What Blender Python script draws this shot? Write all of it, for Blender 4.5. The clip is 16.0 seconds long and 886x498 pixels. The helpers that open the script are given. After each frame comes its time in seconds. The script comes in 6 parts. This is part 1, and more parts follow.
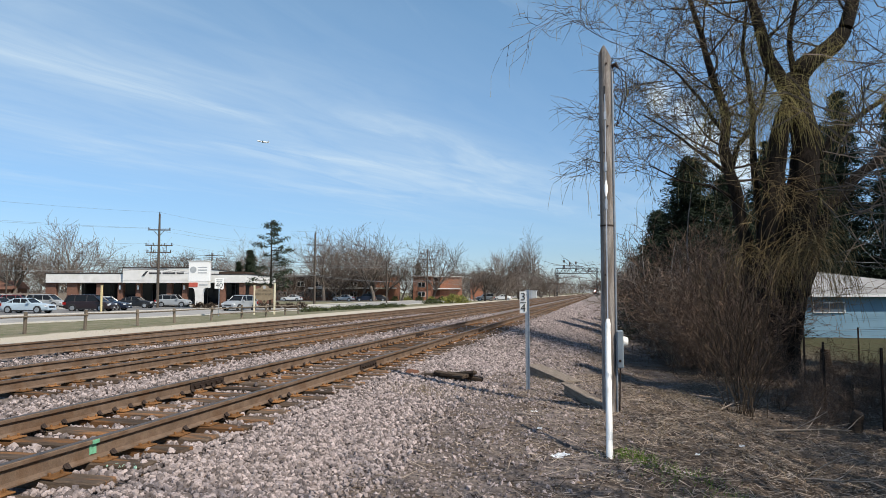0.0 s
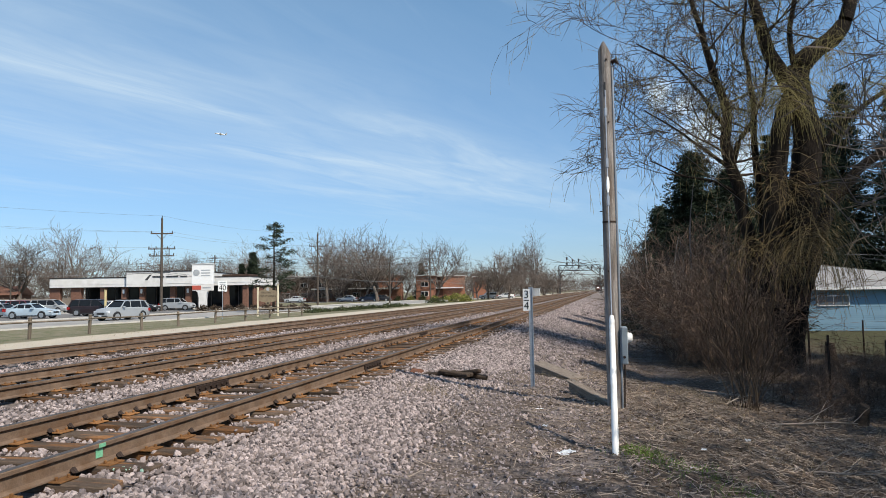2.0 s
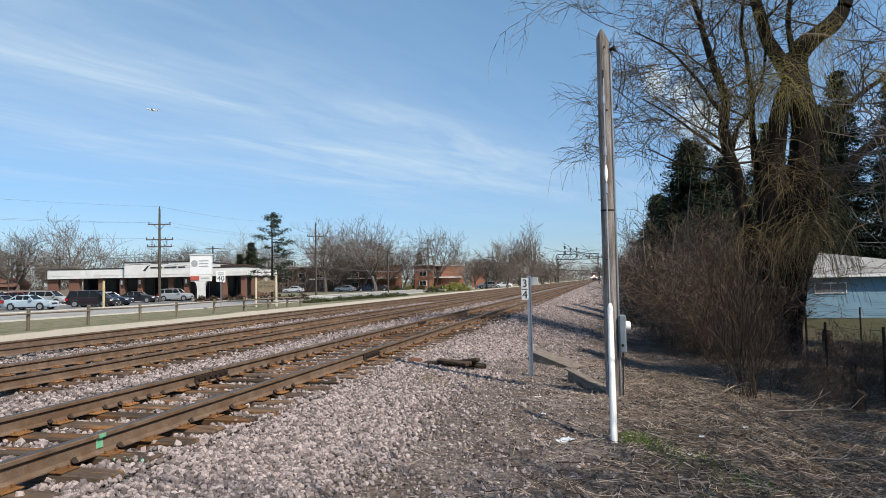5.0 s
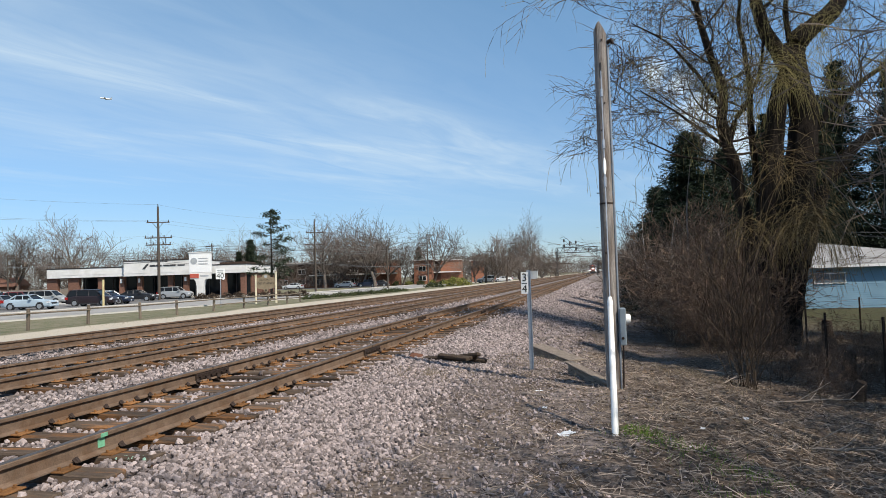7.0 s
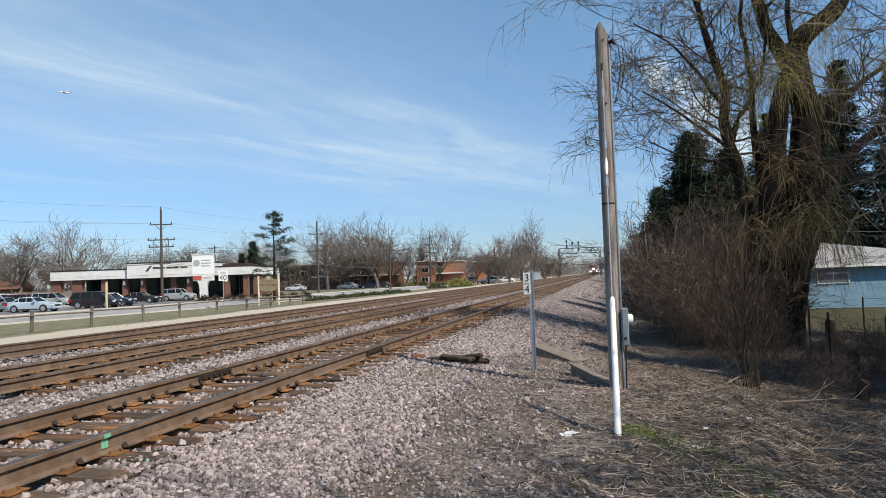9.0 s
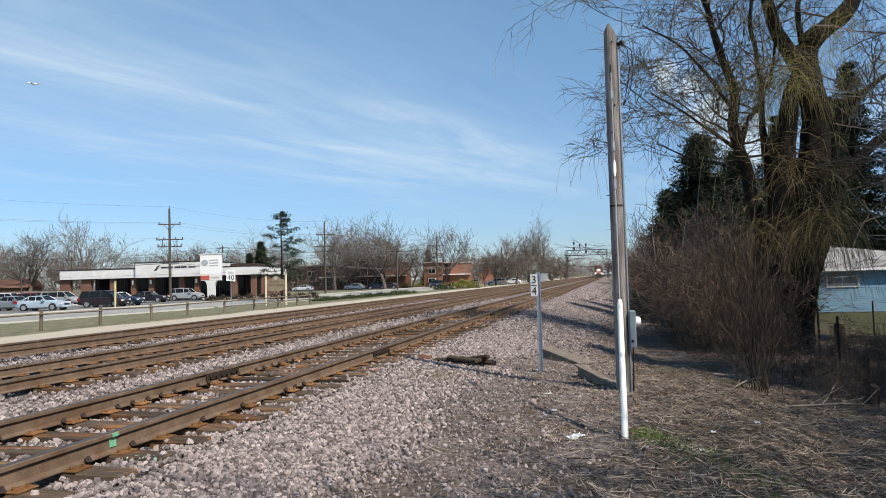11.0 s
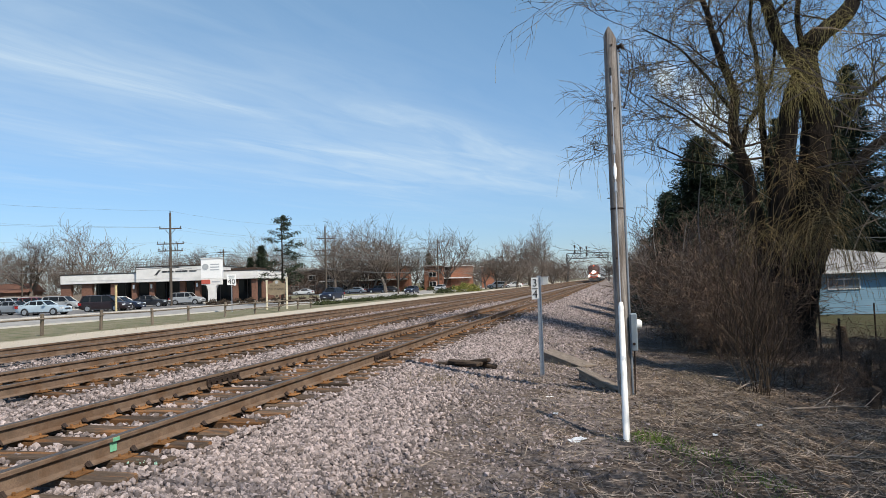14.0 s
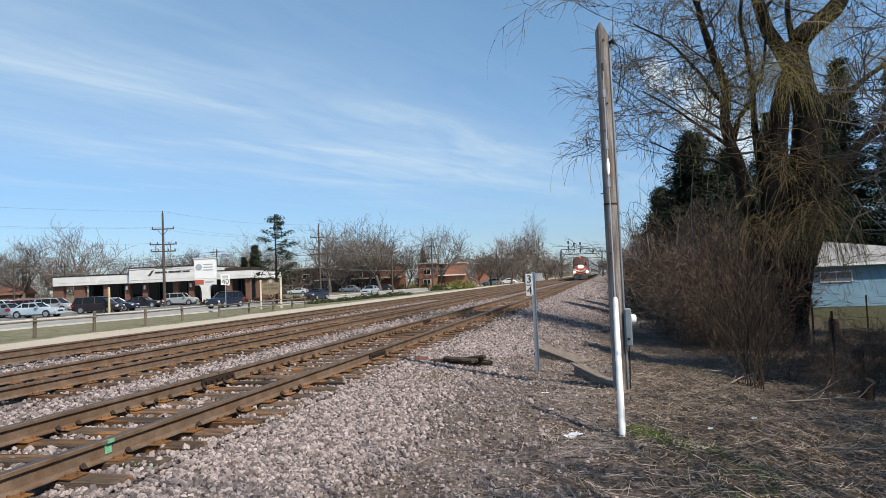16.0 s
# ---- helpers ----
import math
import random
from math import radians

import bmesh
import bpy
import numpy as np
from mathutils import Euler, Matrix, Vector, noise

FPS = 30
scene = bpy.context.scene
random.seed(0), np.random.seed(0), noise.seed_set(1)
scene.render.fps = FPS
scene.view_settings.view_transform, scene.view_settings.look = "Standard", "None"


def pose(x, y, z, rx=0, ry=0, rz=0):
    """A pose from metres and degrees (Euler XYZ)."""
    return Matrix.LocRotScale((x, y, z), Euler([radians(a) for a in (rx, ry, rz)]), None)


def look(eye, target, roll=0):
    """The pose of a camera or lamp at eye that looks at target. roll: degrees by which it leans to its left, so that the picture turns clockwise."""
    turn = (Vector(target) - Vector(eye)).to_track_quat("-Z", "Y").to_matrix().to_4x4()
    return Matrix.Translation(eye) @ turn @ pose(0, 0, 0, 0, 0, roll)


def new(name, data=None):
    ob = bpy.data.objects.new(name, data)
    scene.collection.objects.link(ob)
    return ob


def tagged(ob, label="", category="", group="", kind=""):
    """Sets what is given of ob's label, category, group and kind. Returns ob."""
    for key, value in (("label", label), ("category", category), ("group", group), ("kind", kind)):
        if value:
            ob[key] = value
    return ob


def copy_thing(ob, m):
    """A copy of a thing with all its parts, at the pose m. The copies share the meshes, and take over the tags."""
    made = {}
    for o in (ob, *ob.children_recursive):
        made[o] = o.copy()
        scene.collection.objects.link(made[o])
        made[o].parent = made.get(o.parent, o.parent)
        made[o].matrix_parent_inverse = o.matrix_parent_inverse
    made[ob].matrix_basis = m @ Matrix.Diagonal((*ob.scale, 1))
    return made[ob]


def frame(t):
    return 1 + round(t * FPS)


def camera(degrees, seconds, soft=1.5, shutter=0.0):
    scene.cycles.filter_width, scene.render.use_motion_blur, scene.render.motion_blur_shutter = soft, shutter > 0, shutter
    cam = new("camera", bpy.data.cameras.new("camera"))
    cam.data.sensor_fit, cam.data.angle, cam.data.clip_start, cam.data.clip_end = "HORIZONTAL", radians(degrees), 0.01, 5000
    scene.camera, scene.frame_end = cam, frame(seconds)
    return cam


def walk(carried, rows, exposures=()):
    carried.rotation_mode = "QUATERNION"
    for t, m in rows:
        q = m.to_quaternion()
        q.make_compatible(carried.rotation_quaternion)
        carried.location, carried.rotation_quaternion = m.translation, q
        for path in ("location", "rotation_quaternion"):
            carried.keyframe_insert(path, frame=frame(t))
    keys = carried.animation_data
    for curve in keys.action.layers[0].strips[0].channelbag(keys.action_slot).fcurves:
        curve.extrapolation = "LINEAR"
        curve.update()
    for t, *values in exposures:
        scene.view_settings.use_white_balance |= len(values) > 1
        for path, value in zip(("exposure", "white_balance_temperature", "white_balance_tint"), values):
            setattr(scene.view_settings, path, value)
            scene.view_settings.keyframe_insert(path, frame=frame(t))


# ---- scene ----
cam = camera(68, 16.0, soft=0.6)


def aim(x, y, z, yaw, pitch, roll):
    """A handheld pose: metres, then degrees of turn to the left of +y, of tilt upwards and of lean to the left."""
    return Matrix.Translation((x, y, z)) @ pose(0, 0, 0, 90 + pitch, 0, yaw) @ pose(0, 0, 0, 0, 0, roll)


walk(cam, [
    (0, aim(0.000, -0.001, 1.616, 13.546, 3.789, -0.009)),
    (0.5, aim(-0.004, -0.004, 1.618, 14.175, 3.883, -0.437)),
    (1, aim(-0.005, -0.001, 1.613, 14.379, 3.904, -0.296)),
    (1.5, aim(-0.004, 0.002, 1.613, 14.008, 3.799, -0.724)),
    (2, aim(-0.002, 0.002, 1.612, 13.760, 3.717, -0.898)),
    (2.5, aim(-0.001, 0.009, 1.614, 13.494, 3.471, -1.546)),
    (3, aim(-0.001, 0.008, 1.612, 13.757, 3.604, -1.379)),
    (3.5, aim(-0.003, 0.005, 1.611, 13.796, 3.332, -1.433)),
    (4, aim(-0.004, 0.004, 1.609, 13.730, 3.085, -1.386)),
    (6.5, aim(-0.008, 0.008, 1.612, 13.584, 2.382, -1.016)),
    (7, aim(-0.008, 0.012, 1.615, 13.553, 2.337, -1.855)),
    (7.5, aim(-0.005, 0.003, 1.614, 13.543, 2.330, -1.763)),
    (8, aim(-0.004, 0.008, 1.613, 13.514, 2.342, -1.821)),
    (8.5, aim(0.002, 0.010, 1.608, 13.626, 2.425, -2.250)),
    (9, aim(-0.002, 0.008, 1.608, 13.767, 2.447, -2.039)),
    (11.5, aim(-0.005, 0.004, 1.609, 14.495, 2.626, -1.720)),
    (12, aim(-0.004, -0.001, 1.609, 14.589, 2.689, -1.729)),
    (12.5, aim(-0.007, 0.012, 1.611, 14.556, 2.747, -1.639)),
    (13, aim(-0.008, 0.005, 1.609, 14.507, 2.790, -1.559)),
    (13.5, aim(-0.007, 0.006, 1.608, 14.535, 2.853, -1.702)),
    (14, aim(-0.006, 0.011, 1.608, 14.430, 2.876, -1.860)),
    (14.5, aim(-0.003, 0.010, 1.607, 14.320, 2.837, -1.915)),
    (15, aim(-0.005, 0.014, 1.606, 14.194, 2.731, -1.918)),
    (15.5, aim(-0.010, 0.017, 1.609, 14.004, 2.727, -0.727)),
    (16, aim(-0.010, 0.018, 1.606, 13.911, 2.632, -2.532)),
])

# ---- light ----
SUN_EL, SUN_ROT = 47.0, 122.0
sun_way = Vector((math.sin(radians(SUN_ROT)) * math.cos(radians(SUN_EL)), math.cos(radians(SUN_ROT)) * math.cos(radians(SUN_EL)), math.sin(radians(SUN_EL))))
sun = new("sun", bpy.data.lights.new("sun", "SUN"))
sun.data.energy, sun.data.angle, sun.data.color = 5.9, radians(0.55), (1.0, 0.91, 0.78)
sun.matrix_basis = look(sun_way * 50, (0, 0, 0))
scene.view_settings.exposure = 0.0


def make_sky():
    world = bpy.data.worlds.new("sky")
    scene.world = world
    world.use_nodes = True
    nt = world.node_tree
    nodes, link = nt.nodes, nt.links.new
    nodes.clear()

    def node(kind, **values):
        n = nodes.new(kind)
        for key, value in values.items():
            n.inputs[key].default_value = value
        return n

    def math_node(op, a, b=None):
        n = nodes.new("ShaderNodeMath")
        n.operation = op
        for k, v in enumerate((a, b)):
            if v is None:
                continue
            if isinstance(v, (int, float)):
                n.inputs[k].default_value = v
            else:
                link(v, n.inputs[k])
        return n.outputs[0]

    sky = nodes.new("ShaderNodeTexSky")
    sky.sky_type = "NISHITA"
    sky.sun_disc = False
    sky.sun_elevation, sky.sun_rotation = radians(SUN_EL), radians(SUN_ROT)
    sky.air_density, sky.dust_density, sky.ozone_density = 1.0, 0.25, 3.5
    way = nodes.new("ShaderNodeTexCoord").outputs["Generated"]
    split = nodes.new("ShaderNodeSeparateXYZ")
    link(way, split.inputs[0])
    up = math_node("MAXIMUM", split.outputs[2], 0.02)
    u, v = math_node("DIVIDE", split.outputs[0], up), math_node("DIVIDE", split.outputs[1], up)
    # high thin cloud, drawn out along the wind
    wind = radians(WIND)
    along = math_node("ADD", math_node("MULTIPLY", u, math.cos(wind)), math_node("MULTIPLY", v, math.sin(wind)))
    across = math_node("SUBTRACT", math_node("MULTIPLY", v, math.cos(wind)), math_node("MULTIPLY", u, math.sin(wind)))
    plane = nodes.new("ShaderNodeCombineXYZ")
    link(math_node("MULTIPLY", along, 0.3), plane.inputs[0])
    link(across, plane.inputs[1])
    broad = node("ShaderNodeTexNoise", Scale=0.95, Detail=5.0, Roughness=0.5, Distortion=0.5)
    link(plane.outputs[0], broad.inputs["Vector"])
    fine = node("ShaderNodeTexNoise", Scale=3.4, Detail=7.0, Roughness=0.6, Distortion=0.8)
    link(plane.outputs[0], fine.inputs["Vector"])
    veil = node("ShaderNodeMapRange", **{"From Min": 0.50, "From Max": 0.85, "To Min": 0.0, "To Max": 0.5})
    link(math_node("ADD", math_node("MULTIPLY", broad.outputs[0], 0.72), math_node("MULTIPLY", fine.outputs[0], 0.28)), veil.inputs["Value"])
    bands = veil.outputs[0]
    for centre, width, strength in BANDS:
        off = math_node("DIVIDE", math_node("SUBTRACT", across, centre), width)
        hump = math_node("DIVIDE", strength, math_node("ADD", 1.0, math_node("MULTIPLY", off, off)))
        bands = math_node("ADD", bands, math_node("MULTIPLY", hump, math_node("MULTIPLY", math_node("ADD", 0.1, math_node("MULTIPLY", fine.outputs[0], 1.2)), math_node("ADD", 0.1, math_node("MULTIPLY", broad.outputs[0], 1.7)))))
    low = node("ShaderNodeMapRange", **{"From Min": 0.06, "From Max": 0.2})
    link(split.outputs[2], low.inputs["Value"])
    thin = math_node("MULTIPLY", bands, low.outputs[0])
    # small heaped clouds
    puff = node("ShaderNodeTexNoise", Scale=34.0, Detail=5.0, Roughness=0.6)
    link(way, puff.inputs["Vector"])
    heap = None
    for spot, size in PUFFS:
        far = nodes.new("ShaderNodeVectorMath")
        far.operation = "DISTANCE"
        link(way, far.inputs[0])
        far.inputs[1].default_value = Vector(spot).normalized()
        near = math_node("SUBTRACT", 1.0, math_node("DIVIDE", far.outputs["Value"], size))
        heap = near if heap is None else math_node("MAXIMUM", heap, near)
    ragged = node("ShaderNodeMapRange", **{"From Min": 0.38, "From Max": 0.75})
    link(math_node("ADD", math_node("MULTIPLY", heap, 0.55), math_node("MULTIPLY", puff.outputs[0], 0.6)), ragged.inputs["Value"])
    cut = node("ShaderNodeMapRange", **{"From Min": 0.0, "From Max": 0.25})
    link(heap, cut.inputs["Value"])
    heaped = math_node("MULTIPLY", ragged.outputs[0], cut.outputs[0])
    cover = math_node("MINIMUM", math_node("MAXIMUM", thin, heaped), 0.92)
    mix = nodes.new("ShaderNodeMix")
    mix.data_type = "RGBA"
    link(cover, mix.inputs["Factor"])
    tint = nodes.new("ShaderNodeMix")
    tint.data_type, tint.blend_type = "RGBA", "MULTIPLY"
    tint.inputs["Factor"].default_value = 1.0
    link(sky.outputs[0], tint.inputs["A"])
    haze = node("ShaderNodeMapRange", **{"From Min": 0.0, "From Max": 0.4})
    link(split.outputs[2], haze.inputs["Value"])
    shade = nodes.new("ShaderNodeMix")
    shade.data_type = "RGBA"
    link(haze.outputs[0], shade.inputs["Factor"])
    shade.inputs["A"].default_value, shade.inputs["B"].default_value = SKY_LOW, SKY_TINT
    link(shade.outputs["Result"], tint.inputs["B"])
    link(tint.outputs["Result"], mix.inputs["A"])
    mix.inputs["B"].default_value = CLOUD
    back = node("ShaderNodeBackground", Strength=SKY)
    link(mix.outputs["Result"], back.inputs["Color"])
    out = nodes.new("ShaderNodeOutputWorld")
    link(back.outputs[0], out.inputs["Surface"])


SKY, SKY_TINT, SKY_LOW, CLOUD = 0.15, (0.93, 1.1, 1.06, 1.0), (0.50, 0.58, 0.76, 1.0), (4.7, 5.6, 6.2, 1.0)
WIND, BANDS = 72.0, ((3.0, 0.42, 0.40), (4.15, 0.5, 0.36), (2.3, 0.5, 0.30), (5.2, 0.8, 0.16))
PUFFS = (((0.082, 0.958, 0.273), 0.030), ((0.116, 0.96, 0.255), 0.03), ((0.138, 0.966, 0.219), 0.05), ((0.181, 0.969, 0.17), 0.06))
make_sky()


# ---- materials ----
def mat(name, base, rough=0.8, var=0.25, scale=6.0, fine=60.0, bump=0.3, metal=0.0, rnd=0.0, island=0.0, second=None,
        second_scale=1.2, second_lo=0.5, second_hi=0.62, stretch=(1, 1, 1), coat=0.0, glow=0.0, depth=0.01):
    m = bpy.data.materials.new(name)
    m.use_nodes = True
    nt = m.node_tree
    nodes, link = nt.nodes, nt.links.new
    b = nodes["Principled BSDF"]
    b.inputs["Roughness"].default_value, b.inputs["Metallic"].default_value = rough, metal
    b.inputs["Coat Weight"].default_value = coat
    if rough >= 0.7:
        b.inputs["Specular IOR Level"].default_value = 0.15
    if glow:
        b.inputs["Emission Color"].default_value = (*base, 1)
        b.inputs["Emission Strength"].default_value = glow
    tc = nodes.new("ShaderNodeTexCoord")
    mp = nodes.new("ShaderNodeMapping")
    mp.inputs["Scale"].default_value = stretch
    link(tc.outputs["Object"], mp.inputs["Vector"])
    where = mp.outputs[0]
    info = nodes.new("ShaderNodeObjectInfo")
    if rnd:
        shift = nodes.new("ShaderNodeVectorMath")
        shift.operation = "MULTIPLY_ADD"
        link(info.outputs["Random"], shift.inputs[0])
        shift.inputs[1].default_value = (37.0, 19.0, 53.0)
        link(where, shift.inputs[2])
        where = shift.outputs[0]

    def noise_tex(s, detail, r=0.55):
        n = nodes.new("ShaderNodeTexNoise")
        n.inputs["Scale"].default_value, n.inputs["Detail"].default_value, n.inputs["Roughness"].default_value = s, detail, r
        link(where, n.inputs["Vector"])
        return n.outputs[0]

    def mixed(fac, a, c, blend="MIX"):
        n = nodes.new("ShaderNodeMix")
        n.data_type, n.blend_type = "RGBA", blend
        for key, v in (("Factor", fac), ("A", a), ("B", c)):
            if isinstance(v, (int, float)):
                n.inputs[key].default_value = v
            elif isinstance(v, tuple):
                n.inputs[key].default_value = (*v[:3], 1)
            else:
                link(v, n.inputs[key])
        return n.outputs["Result"]

    def ranged(v, lo, hi, a, c):
        n = nodes.new("ShaderNodeMapRange")
        for key, w in (("From Min", lo), ("From Max", hi), ("To Min", a), ("To Max", c)):
            n.inputs[key].default_value = w
        link(v, n.inputs["Value"])
        return n.outputs[0]

    def grey(v):
        n = nodes.new("ShaderNodeCombineColor")
        for k in range(3):
            link(v, n.inputs[k])
        return n.outputs[0]

    coarse, grain = noise_tex(scale, 5.0), noise_tex(fine, 3.0, 0.6)
    col = mixed(ranged(coarse, 0.3, 0.7, 0, 1), tuple(c * (1 - var) for c in base), tuple(min(c * (1 + var), 0.95) for c in base))
    if second:
        col = mixed(ranged(noise_tex(second_scale, 6.0, 0.6), second_lo, second_hi, 0, 1), col, second)
    col = mixed(1.0, col, grey(ranged(grain, 0.25, 0.75, 1 - var * 0.8, 1 + var * 0.8)), "MULTIPLY")
    if rnd:
        col = mixed(1.0, col, grey(ranged(info.outputs["Random"], 0, 1, 1 - rnd, 1 + rnd)), "MULTIPLY")
    if island:
        geo = nodes.new("ShaderNodeNewGeometry")
        col = mixed(1.0, col, grey(ranged(geo.outputs["Random Per Island"], 0, 1, 1 - island, 1 + island)), "MULTIPLY")
    link(col, b.inputs["Base Color"])
    if bump:
        bp = nodes.new("ShaderNodeBump")
        bp.inputs["Strength"].default_value, bp.inputs["Distance"].default_value = bump, depth
        link(grain, bp.inputs["Height"])
        link(bp.outputs[0], b.inputs["Normal"])
    return m


M = dict(
    stone=mat("ballast_stone", (0.245, 0.205, 0.197), 0.9, 0.28, 14, 120, 0.5, island=0.62, depth=0.004),
    rail_side=mat("rusted_rail_steel", (0.155, 0.108, 0.078), 0.8, 0.3, 5, 90, 0.4, metal=0.0, second=(0.125, 0.078, 0.05), second_scale=3, depth=0.003),
    rail_top=mat("worn_rail_head", (0.10, 0.085, 0.075), 0.6, 0.15, 3, 60, 0.1, metal=0.5, stretch=(8, 0.3, 8)),
    tie=mat("weathered_tie_wood", (0.085, 0.062, 0.046), 0.9, 0.35, 4, 40, 0.6, rnd=0.4, stretch=(0.6, 4, 4), second=(0.20, 0.10, 0.045), second_scale=2.2),
    plate=mat("rust_orange_plate", (0.215, 0.105, 0.042), 0.85, 0.3, 20, 120, 0.4, rnd=0.3),
    iron=mat("dark_iron", (0.05, 0.036, 0.03), 0.7, 0.3, 20, 100, 0.3, metal=0.4),
    green=mat("green_marking_paint", (0.15, 0.40, 0.25), 0.6, 0.2, 20, 80, 0.1),
    spray=mat("thin_green_overspray", (0.30, 0.46, 0.36), 0.8, 0.3, 20, 80, 0.1, island=0.3),
    pole=mat("grey_weathered_pole", (0.235, 0.215, 0.20), 0.85, 0.5, 5, 50, 0.8, stretch=(5, 5, 0.35), second=(0.15, 0.12, 0.10), second_scale=3),
    plank=mat("grey_plank", (0.2, 0.165, 0.135), 0.9, 0.3, 4, 45, 0.5, rnd=0.2, stretch=(1, 6, 6)),
    rotten=mat("rotten_wood", (0.06, 0.044, 0.033), 0.95, 0.45, 6, 50, 0.9, island=0.3, stretch=(1, 5, 5)),
    white=mat("white_plastic", (0.80, 0.79, 0.76), 0.45, 0.05, 4, 60, 0.05, second=(0.62, 0.58, 0.50), second_scale=5, second_lo=0.55, second_hi=0.75),
    galv=mat("galvanised_steel", (0.34, 0.37, 0.41), 0.45, 0.15, 12, 80, 0.1, metal=0.6),
    grey_box=mat("grey_enamel", (0.22, 0.26, 0.29), 0.5, 0.1, 6, 60, 0.1),
    sign_white=mat("sign_white", (0.74, 0.74, 0.73), 0.5, 0.06, 6, 60, 0.05),
    sign_black=mat("sign_black", (0.02, 0.02, 0.022), 0.6, 0.1, 6, 60, 0.0),
)


# ---- mesh tools ----
class Shape:
    """Vertices and faces under one mesh."""

    def __init__(self):
        self.v, self.f = [], []

    def add(self, verts, faces, m=None):
        n = len(self.v)
        self.v += [tuple(m @ Vector(p)) if m else tuple(p) for p in verts]
        self.f += [tuple(n + i for i in f) for f in faces]
        return self

    def box(self, x0, x1, y0, y1, z0, z1, bevel=0.0, m=None):
        bm = bmesh.new()
        bmesh.ops.create_cube(bm, size=1.0)
        for v in bm.verts:
            v.co = Vector(((x0 + x1) / 2 + v.co.x * (x1 - x0), (y0 + y1) / 2 + v.co.y * (y1 - y0), (z0 + z1) / 2 + v.co.z * (z1 - z0)))
        if bevel:
            bmesh.ops.bevel(bm, geom=bm.edges[:], offset=bevel, segments=1, affect="EDGES", profile=0.5)
        bm.verts.index_update()
        self.add([v.co for v in bm.verts], [[v.index for v in f.verts] for f in bm.faces], m)
        bm.free()
        return self

    def tube(self, points, radii, sides=8, caps=True, squash=1.0):
        pts = [Vector(p) for p in points]
        n0 = len(self.v)
        for i, p in enumerate(pts):
            d = (pts[min(i + 1, len(pts) - 1)] - pts[max(i - 1, 0)]).normalized()
            a = Vector((0, 0, 1)) if abs(d.z) < 0.9 else Vector((1, 0, 0))
            s = d.cross(a).normalized()
            u = s.cross(d)
            r = radii[i] if isinstance(radii, (list, tuple)) else radii
            for k in range(sides):
                t = 2 * math.pi * k / sides
                self.v.append(tuple(p + (s * math.cos(t) + u * math.sin(t) * squash) * r))
        for i in range(len(pts) - 1):
            for k in range(sides):
                a, b = n0 + i * sides + k, n0 + i * sides + (k + 1) % sides
                self.f.append((a, b, b + sides, a + sides))
        if caps:
            self.f.append(tuple(n0 + k for k in range(sides))[::-1])
            self.f.append(tuple(n0 + (len(pts) - 1) * sides + k for k in range(sides)))
        return self

    def prism(self, outline, y0, y1, m=None):
        """An outline in x and z, drawn out along y."""
        n = len(outline)
        verts = [(x, y0, z) for x, z in outline] + [(x, y1, z) for x, z in outline]
        faces = [(k, (k + 1) % n, n + (k + 1) % n, n + k) for k in range(n)]
        faces += [tuple(range(n))[::-1], tuple(range(n, 2 * n))]
        return self.add(verts, faces, m)

    def loft(self, rings, closed=True, caps=True):
        n, n0 = len(rings[0]), len(self.v)
        for ring in rings:
            self.v += [tuple(p) for p in ring]
        for i in range(len(rings) - 1):
            for k in range(n if closed else n - 1):
                a, b = n0 + i * n + k, n0 + i * n + (k + 1) % n
                self.f.append((a, b, b + n, a + n))
        if caps:
            self.f.append(tuple(n0 + k for k in range(n))[::-1])
            self.f.append(tuple(n0 + (len(rings) - 1) * n + k for k in range(n)))
        return self

    def mesh(self, name, material, smooth=False):
        me = bpy.data.meshes.new(name)
        me.from_pydata(self.v, [], self.f)
        me.materials.append(material)
        bm = bmesh.new()
        bm.from_mesh(me)
        bmesh.ops.recalc_face_normals(bm, faces=bm.faces[:])
        bm.to_mesh(me)
        bm.free()
        if smooth:
            me.shade_smooth()
            me.set_sharp_from_angle(angle=radians(40))
        return me


def thing(name, m=None, label="", category="", group="", kind=""):
    """An empty at a thing's base, which its parts hang under."""
    ob = new(name)
    ob.empty_display_size = 0.2
    if m is not None:
        ob.matrix_basis = m
    return tagged(ob, label, category, group, kind)


def part(name, shape, material, parent=None, label="", m=None, smooth=False):
    me = shape if isinstance(shape, bpy.types.Mesh) else shape.mesh(name, material, smooth)
    ob = new(name, me)
    if m is not None:
        ob.matrix_basis = m
    if parent is not None:
        ob.parent = parent
    return tagged(ob, label)


def soup(name, verts, faces, material):
    """A mesh from arrays: verts n x 3, faces k x 3 or k x 4."""
    me = bpy.data.meshes.new(name)
    verts, faces = np.asarray(verts, np.float32), np.asarray(faces, np.int32)
    k = faces.shape[1]
    me.vertices.add(len(verts))
    me.vertices.foreach_set("co", verts.ravel())
    me.loops.add(faces.size)
    me.loops.foreach_set("vertex_index", faces.ravel())
    me.polygons.add(len(faces))
    me.polygons.foreach_set("loop_start", np.arange(0, faces.size, k, dtype=np.int32))
    me.materials.append(material)
    me.update(calc_edges=True)
    me.shade_flat()
    return me


